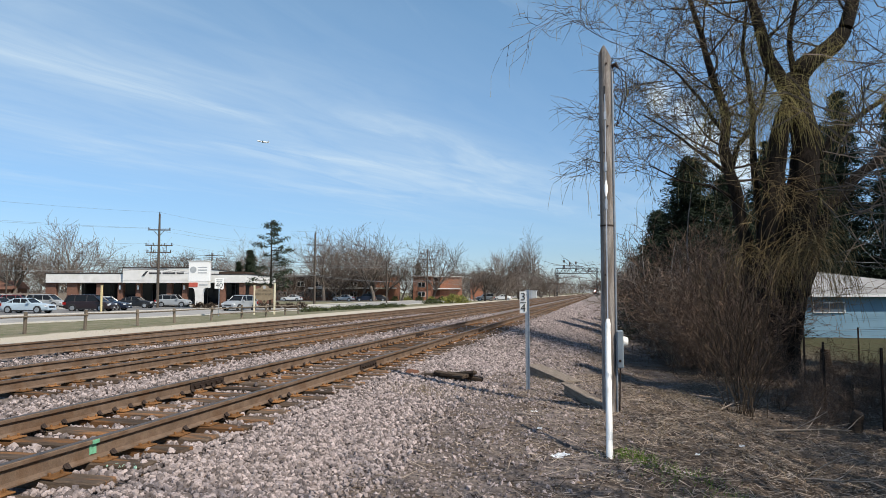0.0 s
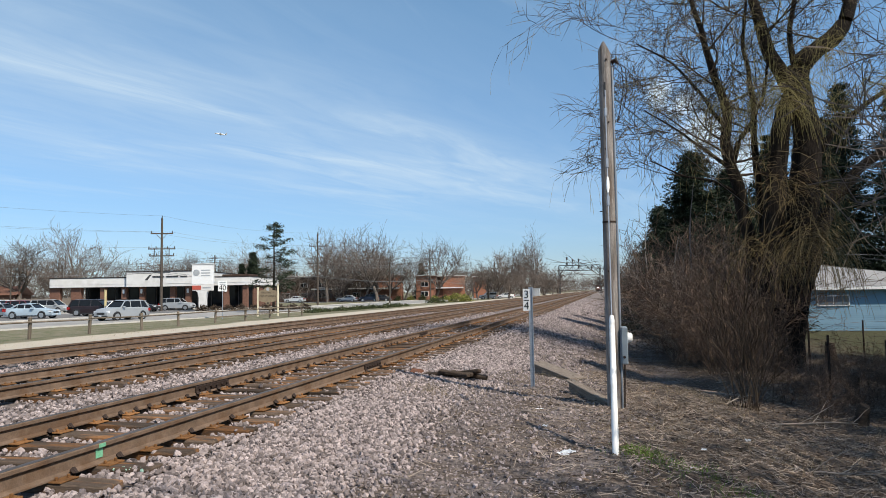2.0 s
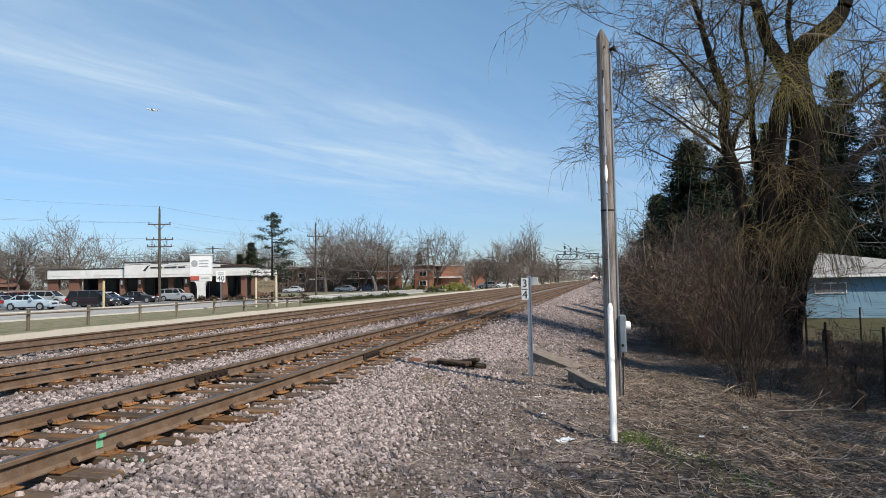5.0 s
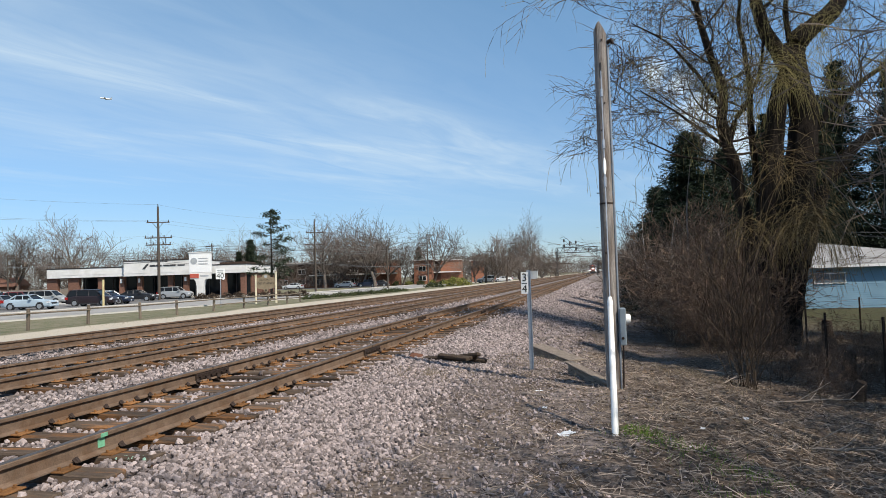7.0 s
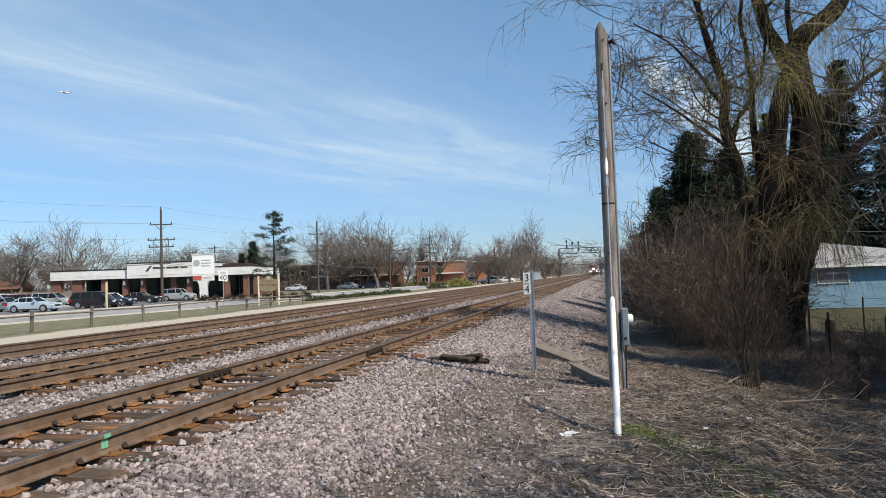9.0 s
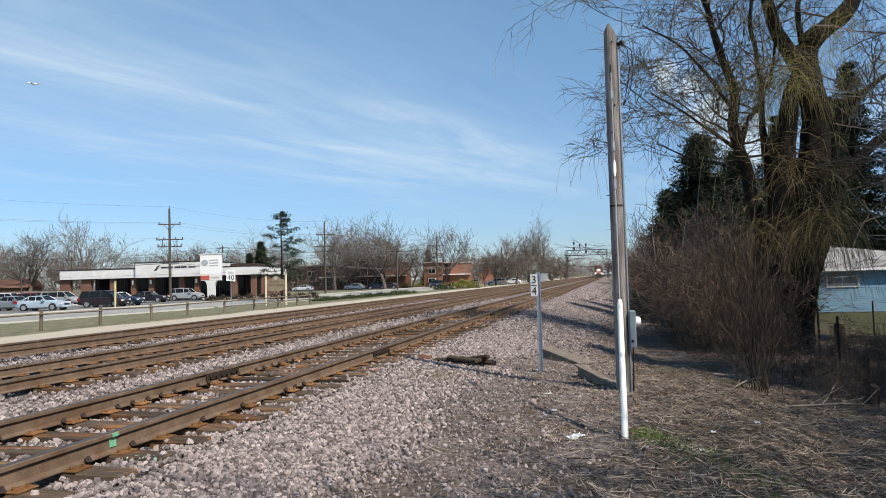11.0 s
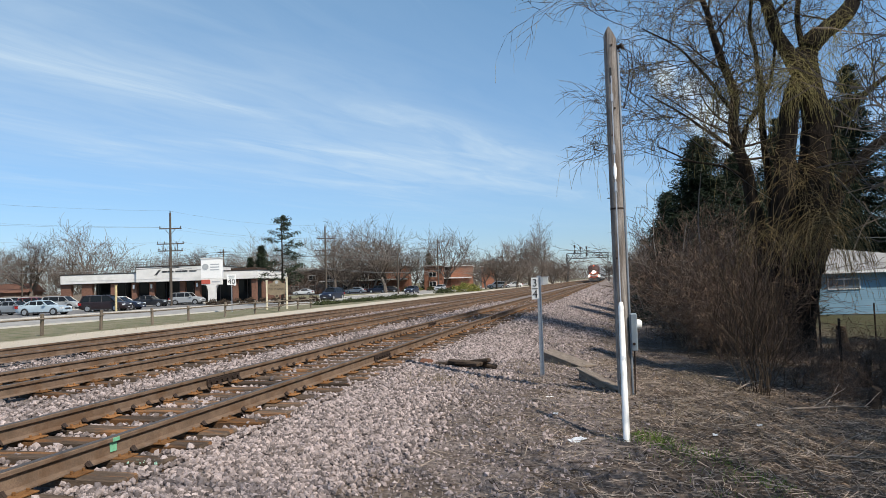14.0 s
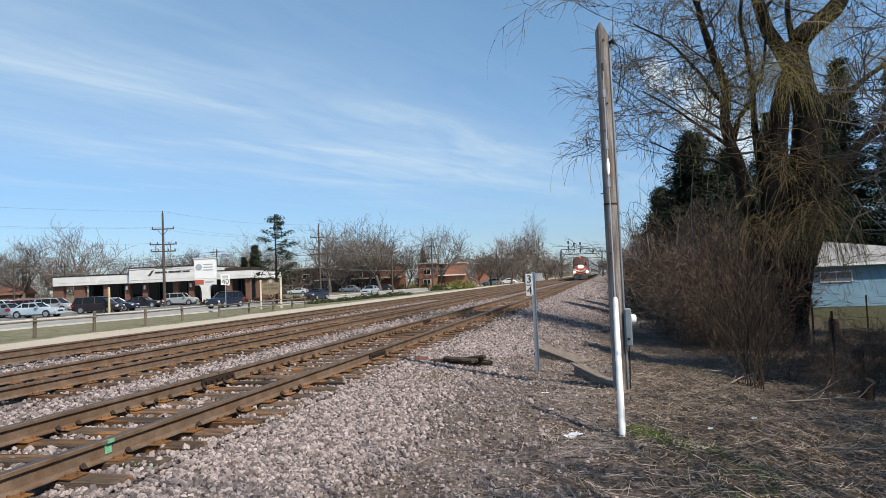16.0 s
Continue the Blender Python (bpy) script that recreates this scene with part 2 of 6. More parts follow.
def words(text, size, material, parent, m, label=""):
    cu = bpy.data.curves.new("lettering", "FONT")
    cu.body, cu.size, cu.align_x, cu.align_y, cu.extrude = text, size, "CENTER", "CENTER", 0.004
    tmp = new("tmp", cu)
    me = bpy.data.meshes.new_from_object(tmp.evaluated_get(bpy.context.evaluated_depsgraph_get()))
    bpy.data.objects.remove(tmp)
    me.materials.clear()
    me.materials.append(material)
    ob = new("lettering", me)
    ob.matrix_basis, ob.parent = m, parent
    return tagged(ob, label)


# ---- ground ----
def blend(v, points):
    return np.interp(v, [p[0] for p in points], [p[1] for p in points])


NEAR = [(-4000, -0.45), (-300, -0.4), (-30, -0.4), (-22, -0.28), (-19, -0.06), (-16, 0.02), (-15.4, 0.09), (-3.5, 0.09), (-2.3, 0.0), (0.2, -0.02),
        (1.3, -0.13), (2.4, -0.5), (5, -0.68), (12, -0.8), (60, -0.9), (4000, -0.9)]
FAR = [(-4000, -0.45), (-300, -0.4), (-30, -0.4), (-22, -0.28), (-19, -0.06), (-16, 0.02), (-15.4, 0.09), (-3.3, 0.09), (-2.3, -0.08), (1.1, -0.85),
       (3, -0.8), (12, -0.8), (60, -0.9), (4000, -0.9)]


def height(x, y):
    x, y = np.asarray(x, float), np.asarray(y, float)
    w = np.clip((y - 11.5) / 6.0, 0, 1)
    w = w * w * (3 - 2 * w)
    z = blend(x, NEAR) * (1 - w) + blend(x, FAR) * w
    rough = np.clip((x + 3.0) / 2.0, 0, 1) * np.clip((60 - y) / 40, 0, 1)
    return z + rough * (0.03 * np.sin(2.1 * x + 0.7 * y) * np.sin(1.7 * y - 0.6 * x + 1) + 0.02 * np.sin(5.3 * x + 1.1) * np.sin(4.7 * y + 0.4 * x))


def ground_material():
    m = bpy.data.materials.new("ground_earth_and_grass")
    m.use_nodes = True
    nt = m.node_tree
    nodes, link = nt.nodes, nt.links.new
    b = nodes["Principled BSDF"]
    b.inputs["Roughness"].default_value = 0.95
    b.inputs["Specular IOR Level"].default_value = 0.2
    tc = nodes.new("ShaderNodeTexCoord")
    split = nodes.new("ShaderNodeSeparateXYZ")
    link(tc.outputs["Object"], split.inputs[0])

    def tex(s, detail=6.0, r=0.6):
        n = nodes.new("ShaderNodeTexNoise")
        n.inputs["Scale"].default_value, n.inputs["Detail"].default_value, n.inputs["Roughness"].default_value = s, detail, r
        link(tc.outputs["Object"], n.inputs["Vector"])
        return n.outputs[0]

    def rng(v, lo, hi, a=0.0, c=1.0):
        n = nodes.new("ShaderNodeMapRange")
        for key, w in (("From Min", lo), ("From Max", hi), ("To Min", a), ("To Max", c)):
            n.inputs[key].default_value = w
        link(v, n.inputs["Value"])
        return n.outputs[0]

    def calc(op, a, c):
        n = nodes.new("ShaderNodeMath")
        n.operation = op
        for k, v in enumerate((a, c)):
            if isinstance(v, (int, float)):
                n.inputs[k].default_value = v
            else:
                link(v, n.inputs[k])
        return n.outputs[0]

    def mixed(fac, a, c):
        n = nodes.new("ShaderNodeMix")
        n.data_type = "RGBA"
        link(fac, n.inputs["Factor"])
        for key, v in (("A", a), ("B", c)):
            if isinstance(v, tuple):
                n.inputs[key].default_value = (*v, 1)
            else:
                link(v, n.inputs[key])
        return n.outputs["Result"]

    mid, fine, big, dust = tex(1.3), tex(22.0), tex(0.22, 4.0), tex(75.0, 3.0)
    wob = calc("SUBTRACT", calc("ADD", split.outputs[0], rng(mid, 0.2, 0.8, -0.8, 0.8)), rng(split.outputs[1], 12.5, 18.0, 0.0, 1.7))
    wide = calc("ADD", split.outputs[0], rng(big, 0.2, 0.8, -1.0, 1.0))
    gravel = mixed(rng(fine, 0.3, 0.7), (0.07, 0.056, 0.05), (0.27, 0.225, 0.205))
    litter = mixed(rng(fine, 0.35, 0.68), (0.03, 0.02, 0.015), (0.18, 0.14, 0.11))
    litter = mixed(rng(mid, 0.52, 0.66, 0, 0.7), litter, (0.12, 0.092, 0.072))
    path = mixed(rng(mid, 0.40, 0.62), gravel, litter)
    dirt = mixed(rng(fine, 0.3, 0.7), (0.38, 0.33, 0.26), (0.52, 0.46, 0.37))
    grass = mixed(rng(fine, 0.3, 0.7), (0.06, 0.072, 0.03), (0.15, 0.155, 0.08))
    grass = mixed(rng(mid, 0.36, 0.60), grass, (0.2, 0.175, 0.12))
    col = mixed(rng(wide, -25.6, -24.8), grass, dirt)
    col = mixed(rng(split.outputs[0], -15.6, -15.3), col, gravel)
    col = mixed(rng(wob, -2.9, -2.2), col, path)
    col = mixed(rng(wob, -0.2, 0.6), col, litter)
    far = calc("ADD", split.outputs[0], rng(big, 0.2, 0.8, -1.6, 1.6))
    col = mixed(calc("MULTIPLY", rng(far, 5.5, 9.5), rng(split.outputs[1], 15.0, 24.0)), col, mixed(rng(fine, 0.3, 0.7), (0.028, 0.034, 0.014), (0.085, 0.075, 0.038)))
    link(col, b.inputs["Base Color"])
    bp = nodes.new("ShaderNodeBump")
    bp.inputs["Strength"].default_value, bp.inputs["Distance"].default_value = 0.8, 0.03
    link(calc("ADD", fine, calc("MULTIPLY", dust, 0.5)), bp.inputs["Height"])
    link(bp.outputs[0], b.inputs["Normal"])
    return m


def spread(*runs):
    """Coordinates from runs of (start, end, step)."""
    out = []
    for a, b, s in runs:
        out += list(np.arange(a, b - 1e-6, s))
    return np.array(out + [runs[-1][1]])


def make_ground():
    xs = spread((-4000, -400, 600), (-400, -80, 40), (-80, -16, 2), (-16, -3.6, 0.8), (-3.6, 6, 0.14), (6, 20, 1), (20, 80, 10), (80, 400, 80), (400, 4000, 600))
    ys = spread((-600, -40, 80), (-40, 2, 4), (2, 18, 0.16), (18, 40, 0.7), (40, 120, 4), (120, 480, 30), (480, 4600, 515))
    gx, gy = np.meshgrid(xs, ys)
    verts = np.stack([gx, gy, height(gx, gy)], -1).reshape(-1, 3)
    n, k = len(xs), len(ys)
    i = (np.arange(k - 1)[:, None] * n + np.arange(n - 1)).ravel()
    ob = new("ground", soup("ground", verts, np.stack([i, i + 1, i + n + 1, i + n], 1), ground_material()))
    ob.data.shade_smooth()
    tagged(ob, "bare spring ground of gravelly earth, leaf litter and thin grass", "ground", kind="structure")


make_ground()

# ---- railway ----
TRACKS = (-5.07, -9.15, -13.5)
GAUGE, STEP, TOP = 1.435, 0.52, 0.35
rng = np.random.default_rng(7)

ICO = [Vector(p).normalized() for p in ((0, 1, 1.6), (0, -1, 1.6), (0, 1, -1.6), (0, -1, -1.6), (1, 1.6, 0), (-1, 1.6, 0), (1, -1.6, 0), (-1, -1.6, 0),
                                         (1.6, 0, 1), (-1.6, 0, 1), (1.6, 0, -1), (-1.6, 0, -1))]
ICO_F = np.array([(0, 1, 8), (0, 8, 4), (0, 4, 5), (0, 5, 9), (0, 9, 1), (3, 2, 10), (3, 10, 6), (3, 6, 7), (3, 7, 11), (3, 11, 2), (1, 6, 8), (8, 6, 10),
                  (8, 10, 4), (4, 10, 2), (4, 2, 5), (5, 2, 11), (5, 11, 9), (9, 11, 7), (9, 7, 1), (1, 7, 6)])
ICO_V = np.array([tuple(p) for p in ICO])
OCT_V = np.array([(1, 0, 0), (-1, 0, 0), (0, 1, 0), (0, -1, 0), (0, 0, 1), (0, 0, -1)], float)
OCT_F = np.array([(0, 2, 4), (2, 1, 4), (1, 3, 4), (3, 0, 4), (2, 0, 5), (1, 2, 5), (3, 1, 5), (0, 3, 5)])


def stones(name, x, y, z, size, material, base=ICO_V, faces=ICO_F):
    """Angular stones, each with its own size, turn and broken shape."""
    n = len(x)
    v = base[None] * (1 + rng.uniform(-0.42, 0.38, (n, len(base), 1))) * rng.uniform(0.65, 1.25, (n, 1, 3))
    q = rng.normal(size=(n, 4))
    q /= np.linalg.norm(q, axis=1, keepdims=True)
    w, a, b, c = q.T
    r = np.stack([1 - 2 * (b * b + c * c), 2 * (a * b - c * w), 2 * (a * c + b * w), 2 * (a * b + c * w), 1 - 2 * (a * a + c * c), 2 * (b * c - a * w),
                  2 * (a * c - b * w), 2 * (b * c + a * w), 1 - 2 * (a * a + b * b)], 1).reshape(n, 3, 3)
    v = np.einsum("nij,nkj->nki", r, v) * np.asarray(size)[:, None, None] + np.stack([x, y, z], 1)[:, None]
    f = faces[None] + (np.arange(n) * len(base))[:, None, None]
    return soup(name, v.reshape(-1, 3), f.reshape(-1, 3), material)


def clear_of_ties(x, y):
    keep = np.ones(len(x), bool)
    for c in TRACKS:
        on = (np.abs(x - c) < 1.27) & (np.abs((y % STEP) - 0.26) < 0.13)
        rail = np.abs(np.abs(x - c) - GAUGE / 2 - 0.035) < 0.1
        keep &= ~(on & (rng.uniform(0, 1, len(x)) > 0.05)) & ~rail
    return keep


def clear_strict(x, y):
    out = np.ones(len(x), bool)
    for c in TRACKS:
        out &= ~((np.abs(x - c) < 1.27) & (np.abs((y % STEP) - 0.26) < 0.13))
    return out


def make_ballast():
    sets = []
    for x0, x1, y0, y1, count, size in ((-3.9, -1.8, 2.6, 9, 14000, 0.0225), (-3.9, -1.7, 9, 18, 10500, 0.025), (-7.6, -3.8, 2.6, 16, 12500, 0.027),
                                        (-15.6, -7.0, 5, 22, 17000, 0.031), (-15.6, -3.0, 18, 45, 14000, 0.042), (-3.5, 1.0, 13, 48, 17000, 0.03), (-3.6, 1.2, 48, 110, 9000, 0.06)):
        x, y = rng.uniform(x0, x1, count), rng.uniform(y0, y1, count)
        if x1 > -3:
            edge = -2.3 + 0.25 * np.sin(1.3 * y) + np.clip((y - 12.5) / 5, 0, 1) * 1.8
            thin = rng.uniform(0, 1, count) < np.clip((edge + 0.45 - x) / 0.7, 0.02, 1)
            x, y = x[thin], y[thin]
        keep = clear_of_ties(x, y)
        x, y = x[keep], y[keep]
        s = size * rng.uniform(0.6, 1.35, len(x))
        sets.append((x0 < -8, x, y, height(x, y) + s * 0.35 + 0.03 * (x > -15.2) * (x < -3.7) + 0.03 * ~clear_strict(x, y), s))
    for far, base, faces, label in ((False, ICO_V, ICO_F, "crushed grey and pinkish stone ballast beside the nearest track"), (True, OCT_V, OCT_F, "crushed grey stone ballast between the farther tracks")):
        x, y, z, s = (np.concatenate([q[k] for q in sets if q[0] == far]) for k in range(1, 5))
        tagged(new("ballast", stones("ballast", x, y, z, s, M["stone"], base, faces)), label, "gravel", kind="stuff")


make_ballast()

RAIL = ((-0.07, 0), (0.07, 0), (0.07, 0.012), (0.012, 0.028), (0.009, 0.125), (0.035, 0.135), (0.036, 0.165), (0.03, 0.171), (-0.03, 0.171), (-0.036, 0.165),
        (-0.035, 0.135), (-0.009, 0.125), (-0.012, 0.028), (-0.07, 0.012))


def make_tracks():
    tie = Shape().box(-1.3, 1.3, -0.11, 0.11, -0.12, 0.0, 0.012).mesh("tie", M["tie"])
    short = Shape().box(-1.24, 1.27, -0.105, 0.115, -0.12, -0.006, 0.02).mesh("tie", M["tie"])
    plate = Shape().box(-0.18, 0.18, -0.095, 0.095, 0.0, 0.014, 0.003)
    for x in (-0.12, 0.12, -0.095, 0.1):
        plate.box(x - 0.011, x + 0.011, -0.06 if x in (-0.12, 0.1) else 0.04, -0.04 if x in (-0.12, 0.1) else 0.06, 0.012, 0.04, 0.003)
    plate = plate.mesh("tie_plate", M["plate"])
    anchor = Shape().box(-0.085, 0.085, -0.02, 0.02, -0.03, -0.004, 0.004).tube([(-0.08, 0, -0.02), (-0.105, 0, 0.012), (-0.075, 0, 0.04)], 0.026, 6)
    anchor.tube([(0.08, 0, -0.02), (0.105, 0, 0.012), (0.075, 0, 0.04)], 0.026, 6)
    anchor = anchor.mesh("rail_anchor", M["iron"])
    for i, c in enumerate(TRACKS):
        track = thing("railway_track", pose(c, 0, 0), ("rusty railway track with weathered wooden ties in the ballast", "rust-brown middle railway track with wooden ties",
                                                       "rust-brown railway track beside the dirt strip")[i], "railway track", "parallel railway tracks", "")
        for side in (-1, 1):
            x = side * (GAUGE / 2 + 0.035)
            outline = [(x + a, 0.179 + b) for a, b in RAIL]
            rail = part("rail", Shape().prism(outline, -8, 720), M["rail_side"], track)
            part("rail_head", Shape().box(x - 0.029, x + 0.029, -8, 720, 0.3495, 0.3525), M["rail_top"], rail, "worn grey running surface")
        count = (120, 90, 80)[i]
        start = (2, 8, 14)[i]
        first = int(start / STEP)
        for k in range(first, first + count):
            y = k * STEP + 0.26
            ob = part("tie", tie if rng.uniform() < 0.6 else short, None, track,
                      m=pose(rng.uniform(-0.05, 0.05), y + rng.uniform(-0.03, 0.03), 0.172 + rng.uniform(-0.012, 0.002), rng.uniform(-1, 1), rng.uniform(-0.3, 0.3), rng.uniform(-1.2, 1.2)))
            if y < (32, 26, 24)[i]:
                for side in (-1, 1):
                    part("tie_plate", plate, None, track, m=pose(side * (GAUGE / 2 + 0.035), y, 0.17))
        rest = Shape()
        for k in range(first + count, int(330 / STEP)):
            y = k * STEP + 0.26
            rest.add([(-1.3, y - 0.11, 0.172), (1.3, y - 0.11, 0.172), (1.3, y + 0.11, 0.172), (-1.3, y + 0.11, 0.172), (-1.3, y - 0.11, 0.06), (1.3, y - 0.11, 0.06),
                      (1.3, y + 0.11, 0.06), (-1.3, y + 0.11, 0.06)], [(0, 1, 2, 3), (0, 4, 5, 1), (1, 5, 6, 2), (3, 7, 4, 0)])
        tagged(part("tie_run", rest, M["tie"], track), kind="stuff")
        if i == 0:
            for k in range(first, first + 40):
                y = k * STEP + 0.26
                for side in (-1, 1):
                    if rng.uniform() < (0.85 if side < 0 else 0.4):
                        part("rail_anchor", anchor, None, track, m=pose(side * (GAUGE / 2 + 0.035), y + 0.135, 0.185))
                    if rng.uniform() < (0.7 if side < 0 else 0.2):
                        part("rail_anchor", anchor, None, track, m=pose(side * (GAUGE / 2 + 0.035), y - 0.135, 0.185))
            # bolted joints
            for side, y in ((1, 11.8), (-1, 8.9), (1, 23.7), (-1, 20.8)):
                x = side * (GAUGE / 2 + 0.035)
                for s in (-1, 1):
                    bar = Shape().box(x + s * 0.03 - 0.014, x + s * 0.03 + 0.014, y - 0.42, y + 0.42, 0.215, 0.30, 0.006)
                    for j in range(6):
                        yy = y - 0.35 + 0.14 * j
                        bar.tube([(x + s * 0.04, yy, 0.257), (x + s * 0.07, yy, 0.257)], 0.018, 6)
                    part("joint_bar", bar, M["iron"], track, "dark bolted splice bar")
                part("joint_gap", Shape().box(x - 0.038, x + 0.038, y - 0.012, y + 0.012, 0.31, 0.3545), M["iron"], track)
            x = GAUGE / 2 + 0.035
            part("paint_mark", Shape().prism([(x + 0.0372, 0.312), (x + 0.040, 0.312), (x + 0.040, 0.346), (x + 0.0372, 0.346)], 4.885, 4.965).prism(
                [(x + 0.0155, 0.225), (x + 0.0185, 0.225), (x + 0.015, 0.31), (x + 0.012, 0.31)], 4.875, 4.955), M["green"], track, "green spray-painted mark")


make_tracks()
spray_bits = stones("painted_stones", rng.uniform(-4.2, -3.8, 60), rng.uniform(4.83, 4.9, 60), np.full(60, 0.155), rng.uniform(0.008, 0.02, 60), M["spray"])
tagged(new("painted_stone", spray_bits), "ballast stones sprayed with green marking paint", "gravel", kind="stuff")


# ---- things along the path ----
def make_pole():
    p = thing("utility_pole", pose(0.08, 9.5, float(height(0.08, 9.5)) - 0.02, 0, 0.15, 0), "grey weathered wooden utility pole with a pointed top beside the path", "utility pole")
    rings = []
    for z, r in ((-0.3, 0.096), (0, 0.094), (1.5, 0.092), (3, 0.089), (4.4, 0.087), (4.9, 0.086)):
        rings.append([(r * math.cos(2 * math.pi * k / 20), r * math.sin(2 * math.pi * k / 20), z) for k in range(20)])
    rings.append([(0.085 * math.cos(2 * math.pi * k / 20), 0.085 * math.sin(2 * math.pi * k / 20), 5.18 - abs(0.085 * math.cos(2 * math.pi * k / 20) + 0.015) * 1.7) for k in range(20)])
    rings.append([(0.02 * math.cos(2 * math.pi * k / 20) - 0.012, 0.078 * math.sin(2 * math.pi * k / 20), 5.17) for k in range(20)])
    part("shaft", Shape().loft(rings), M["pole"], p, smooth=True)
    part("band", Shape().tube([(0, 0, 2.58), (0, 0, 2.605)], 0.093, 20), M["iron"], p, "dark steel band")
    part("pocket", Shape().box(-0.02, 0.006, -0.09, -0.07, 4.36, 4.58, 0.004), M["sign_black"], p, "dark slot for the guy hook")
    conduit = Shape().tube([(0.108, -0.015, -0.2), (0.107, -0.015, 2.0), (0.104, -0.015, 3.5), (0.1, -0.015, 4.83)], 0.016, 10)
    part("conduit", conduit, M["galv"], p, "thin grey service conduit", smooth=True)
    head = Shape().tube([(0.104, -0.015, 4.81), (0.11, -0.02, 4.88), (0.15, -0.03, 4.9), (0.175, -0.03, 4.85)], [0.024, 0.034, 0.034, 0.02], 8)
    part("weatherhead", head, M["iron"], p)
    for bend in (0.0, 0.05):
        wire = [(0.17, -0.03, 4.86), (0.23 + bend, -0.04, 4.78), (0.25 + bend, -0.04, 4.5), (0.2 + bend, -0.05, 4.2), (0.15, -0.03, 4.0)]
        part("cable", Shape().tube(wire, 0.006, 5), M["iron"], p)
    for z, a in ((4.9, 0.02), (4.0, 0.03), (3.62, -0.02), (3.05, 0.0), (1.1, 0.03), (1.9, -0.03)):
        part("bolt", Shape().tube([(a, -0.096, z), (a, -0.07, z)], 0.014, 6), M["iron"], p)
    for z, s in ((3.95, -1), (3.5, -1), (2.75, -1)):
        part("spike", Shape().tube([(s * 0.08, 0, z), (s * 0.125, 0, z)], 0.007, 5), M["iron"], p)
    box = part("meter_box", Shape().box(0.112, 0.2, -0.10, 0.10, 0.62, 1.13, 0.012), M["grey_box"], p, "grey electric meter box")
    part("meter", Shape().tube([(0.197, 0, 0.98), (0.21, 0, 0.98), (0.25, 0, 0.98), (0.265, 0, 0.98)], [0.072, 0.07, 0.062, 0.045], 16), M["sign_white"], box, "round glass-domed meter", smooth=True)
    part("knockout", Shape().tube([(0.15, -0.11, 0.72), (0.15, -0.09, 0.72)], 0.02, 8), M["iron"], box)
    part("ground_wire", Shape().tube([(0.155, 0.02, 0.63), (0.145, 0.02, 0.2), (0.13, 0.0, -0.2)], 0.012, 6), M["iron"], p)

    g = thing("guy_wire", pose(0.04, 6.76, float(height(0.04, 6.76))), "steel guy wire with a white plastic guard, anchored in the ground", "guy wire")
    def on(s, dx=0.0):
        return (0.012 + 0.035 * s + dx, 2.63 * s, 4.42 * s)
    part("guard", Shape().tube([on(-0.01), on(0.02), on(0.29), on(0.3)], [0.033, 0.034, 0.030, 0.02], 14), M["white"], g, "white plastic guy guard", smooth=True)
    part("strand", Shape().tube([on(0.28), on(0.62), on(1.0)], 0.0075, 6), M["galv"], g)
    part("insulator", Shape().tube([on(0.64), on(0.655), on(0.675), on(0.69)], [0.01, 0.021, 0.021, 0.01], 10), M["white"], g, "white strain insulator", smooth=True)
    for s in (0.60, 0.72, 0.9):
        part("clamp", Shape().tube([on(s), on(s + 0.03)], 0.018, 6), M["galv"], g)


make_pole()


def make_marker():
    x, y = -1.23, 11.23
    s = thing("marker_sign", pose(x, y, float(height(x, y)), 0, 0, -4), "white trackside fraction marker sign on a galvanised post", "sign")
    part("post", Shape().prism([(-0.028, -0.3), (0.028, -0.3), (0.028, 1.68), (-0.028, 1.68)], -0.008, 0.008).box(-0.034, -0.026, -0.02, 0.008, -0.3, 1.68).box(
        0.026, 0.034, -0.02, 0.008, -0.3, 1.68), M["galv"], s, "galvanised steel channel post")
    panel = part("panel", Shape().box(-0.128, -0.008, -0.032, -0.028, 1.28, 1.65, 0.0015), M["sign_white"], s)
    turn = pose(-0.067, -0.034, 0, 90, 0, 0)
    words("3", 0.185, M["sign_black"], panel, Matrix.Translation((0, 0, 1.555)) @ turn, "black digit")
    words("4", 0.185, M["sign_black"], panel, Matrix.Translation((0, 0, 1.365)) @ turn, "black digit")
    part("stroke", Shape().box(-0.115, -0.022, -0.036, -0.032, 1.453, 1.467), M["sign_black"], panel, "black fraction stroke")
    for z in (1.3, 1.6):
        part("bolt", Shape().tube([(-0.005, -0.04, z), (-0.005, 0.012, z)], 0.008, 6), M["galv"], s)


make_marker()


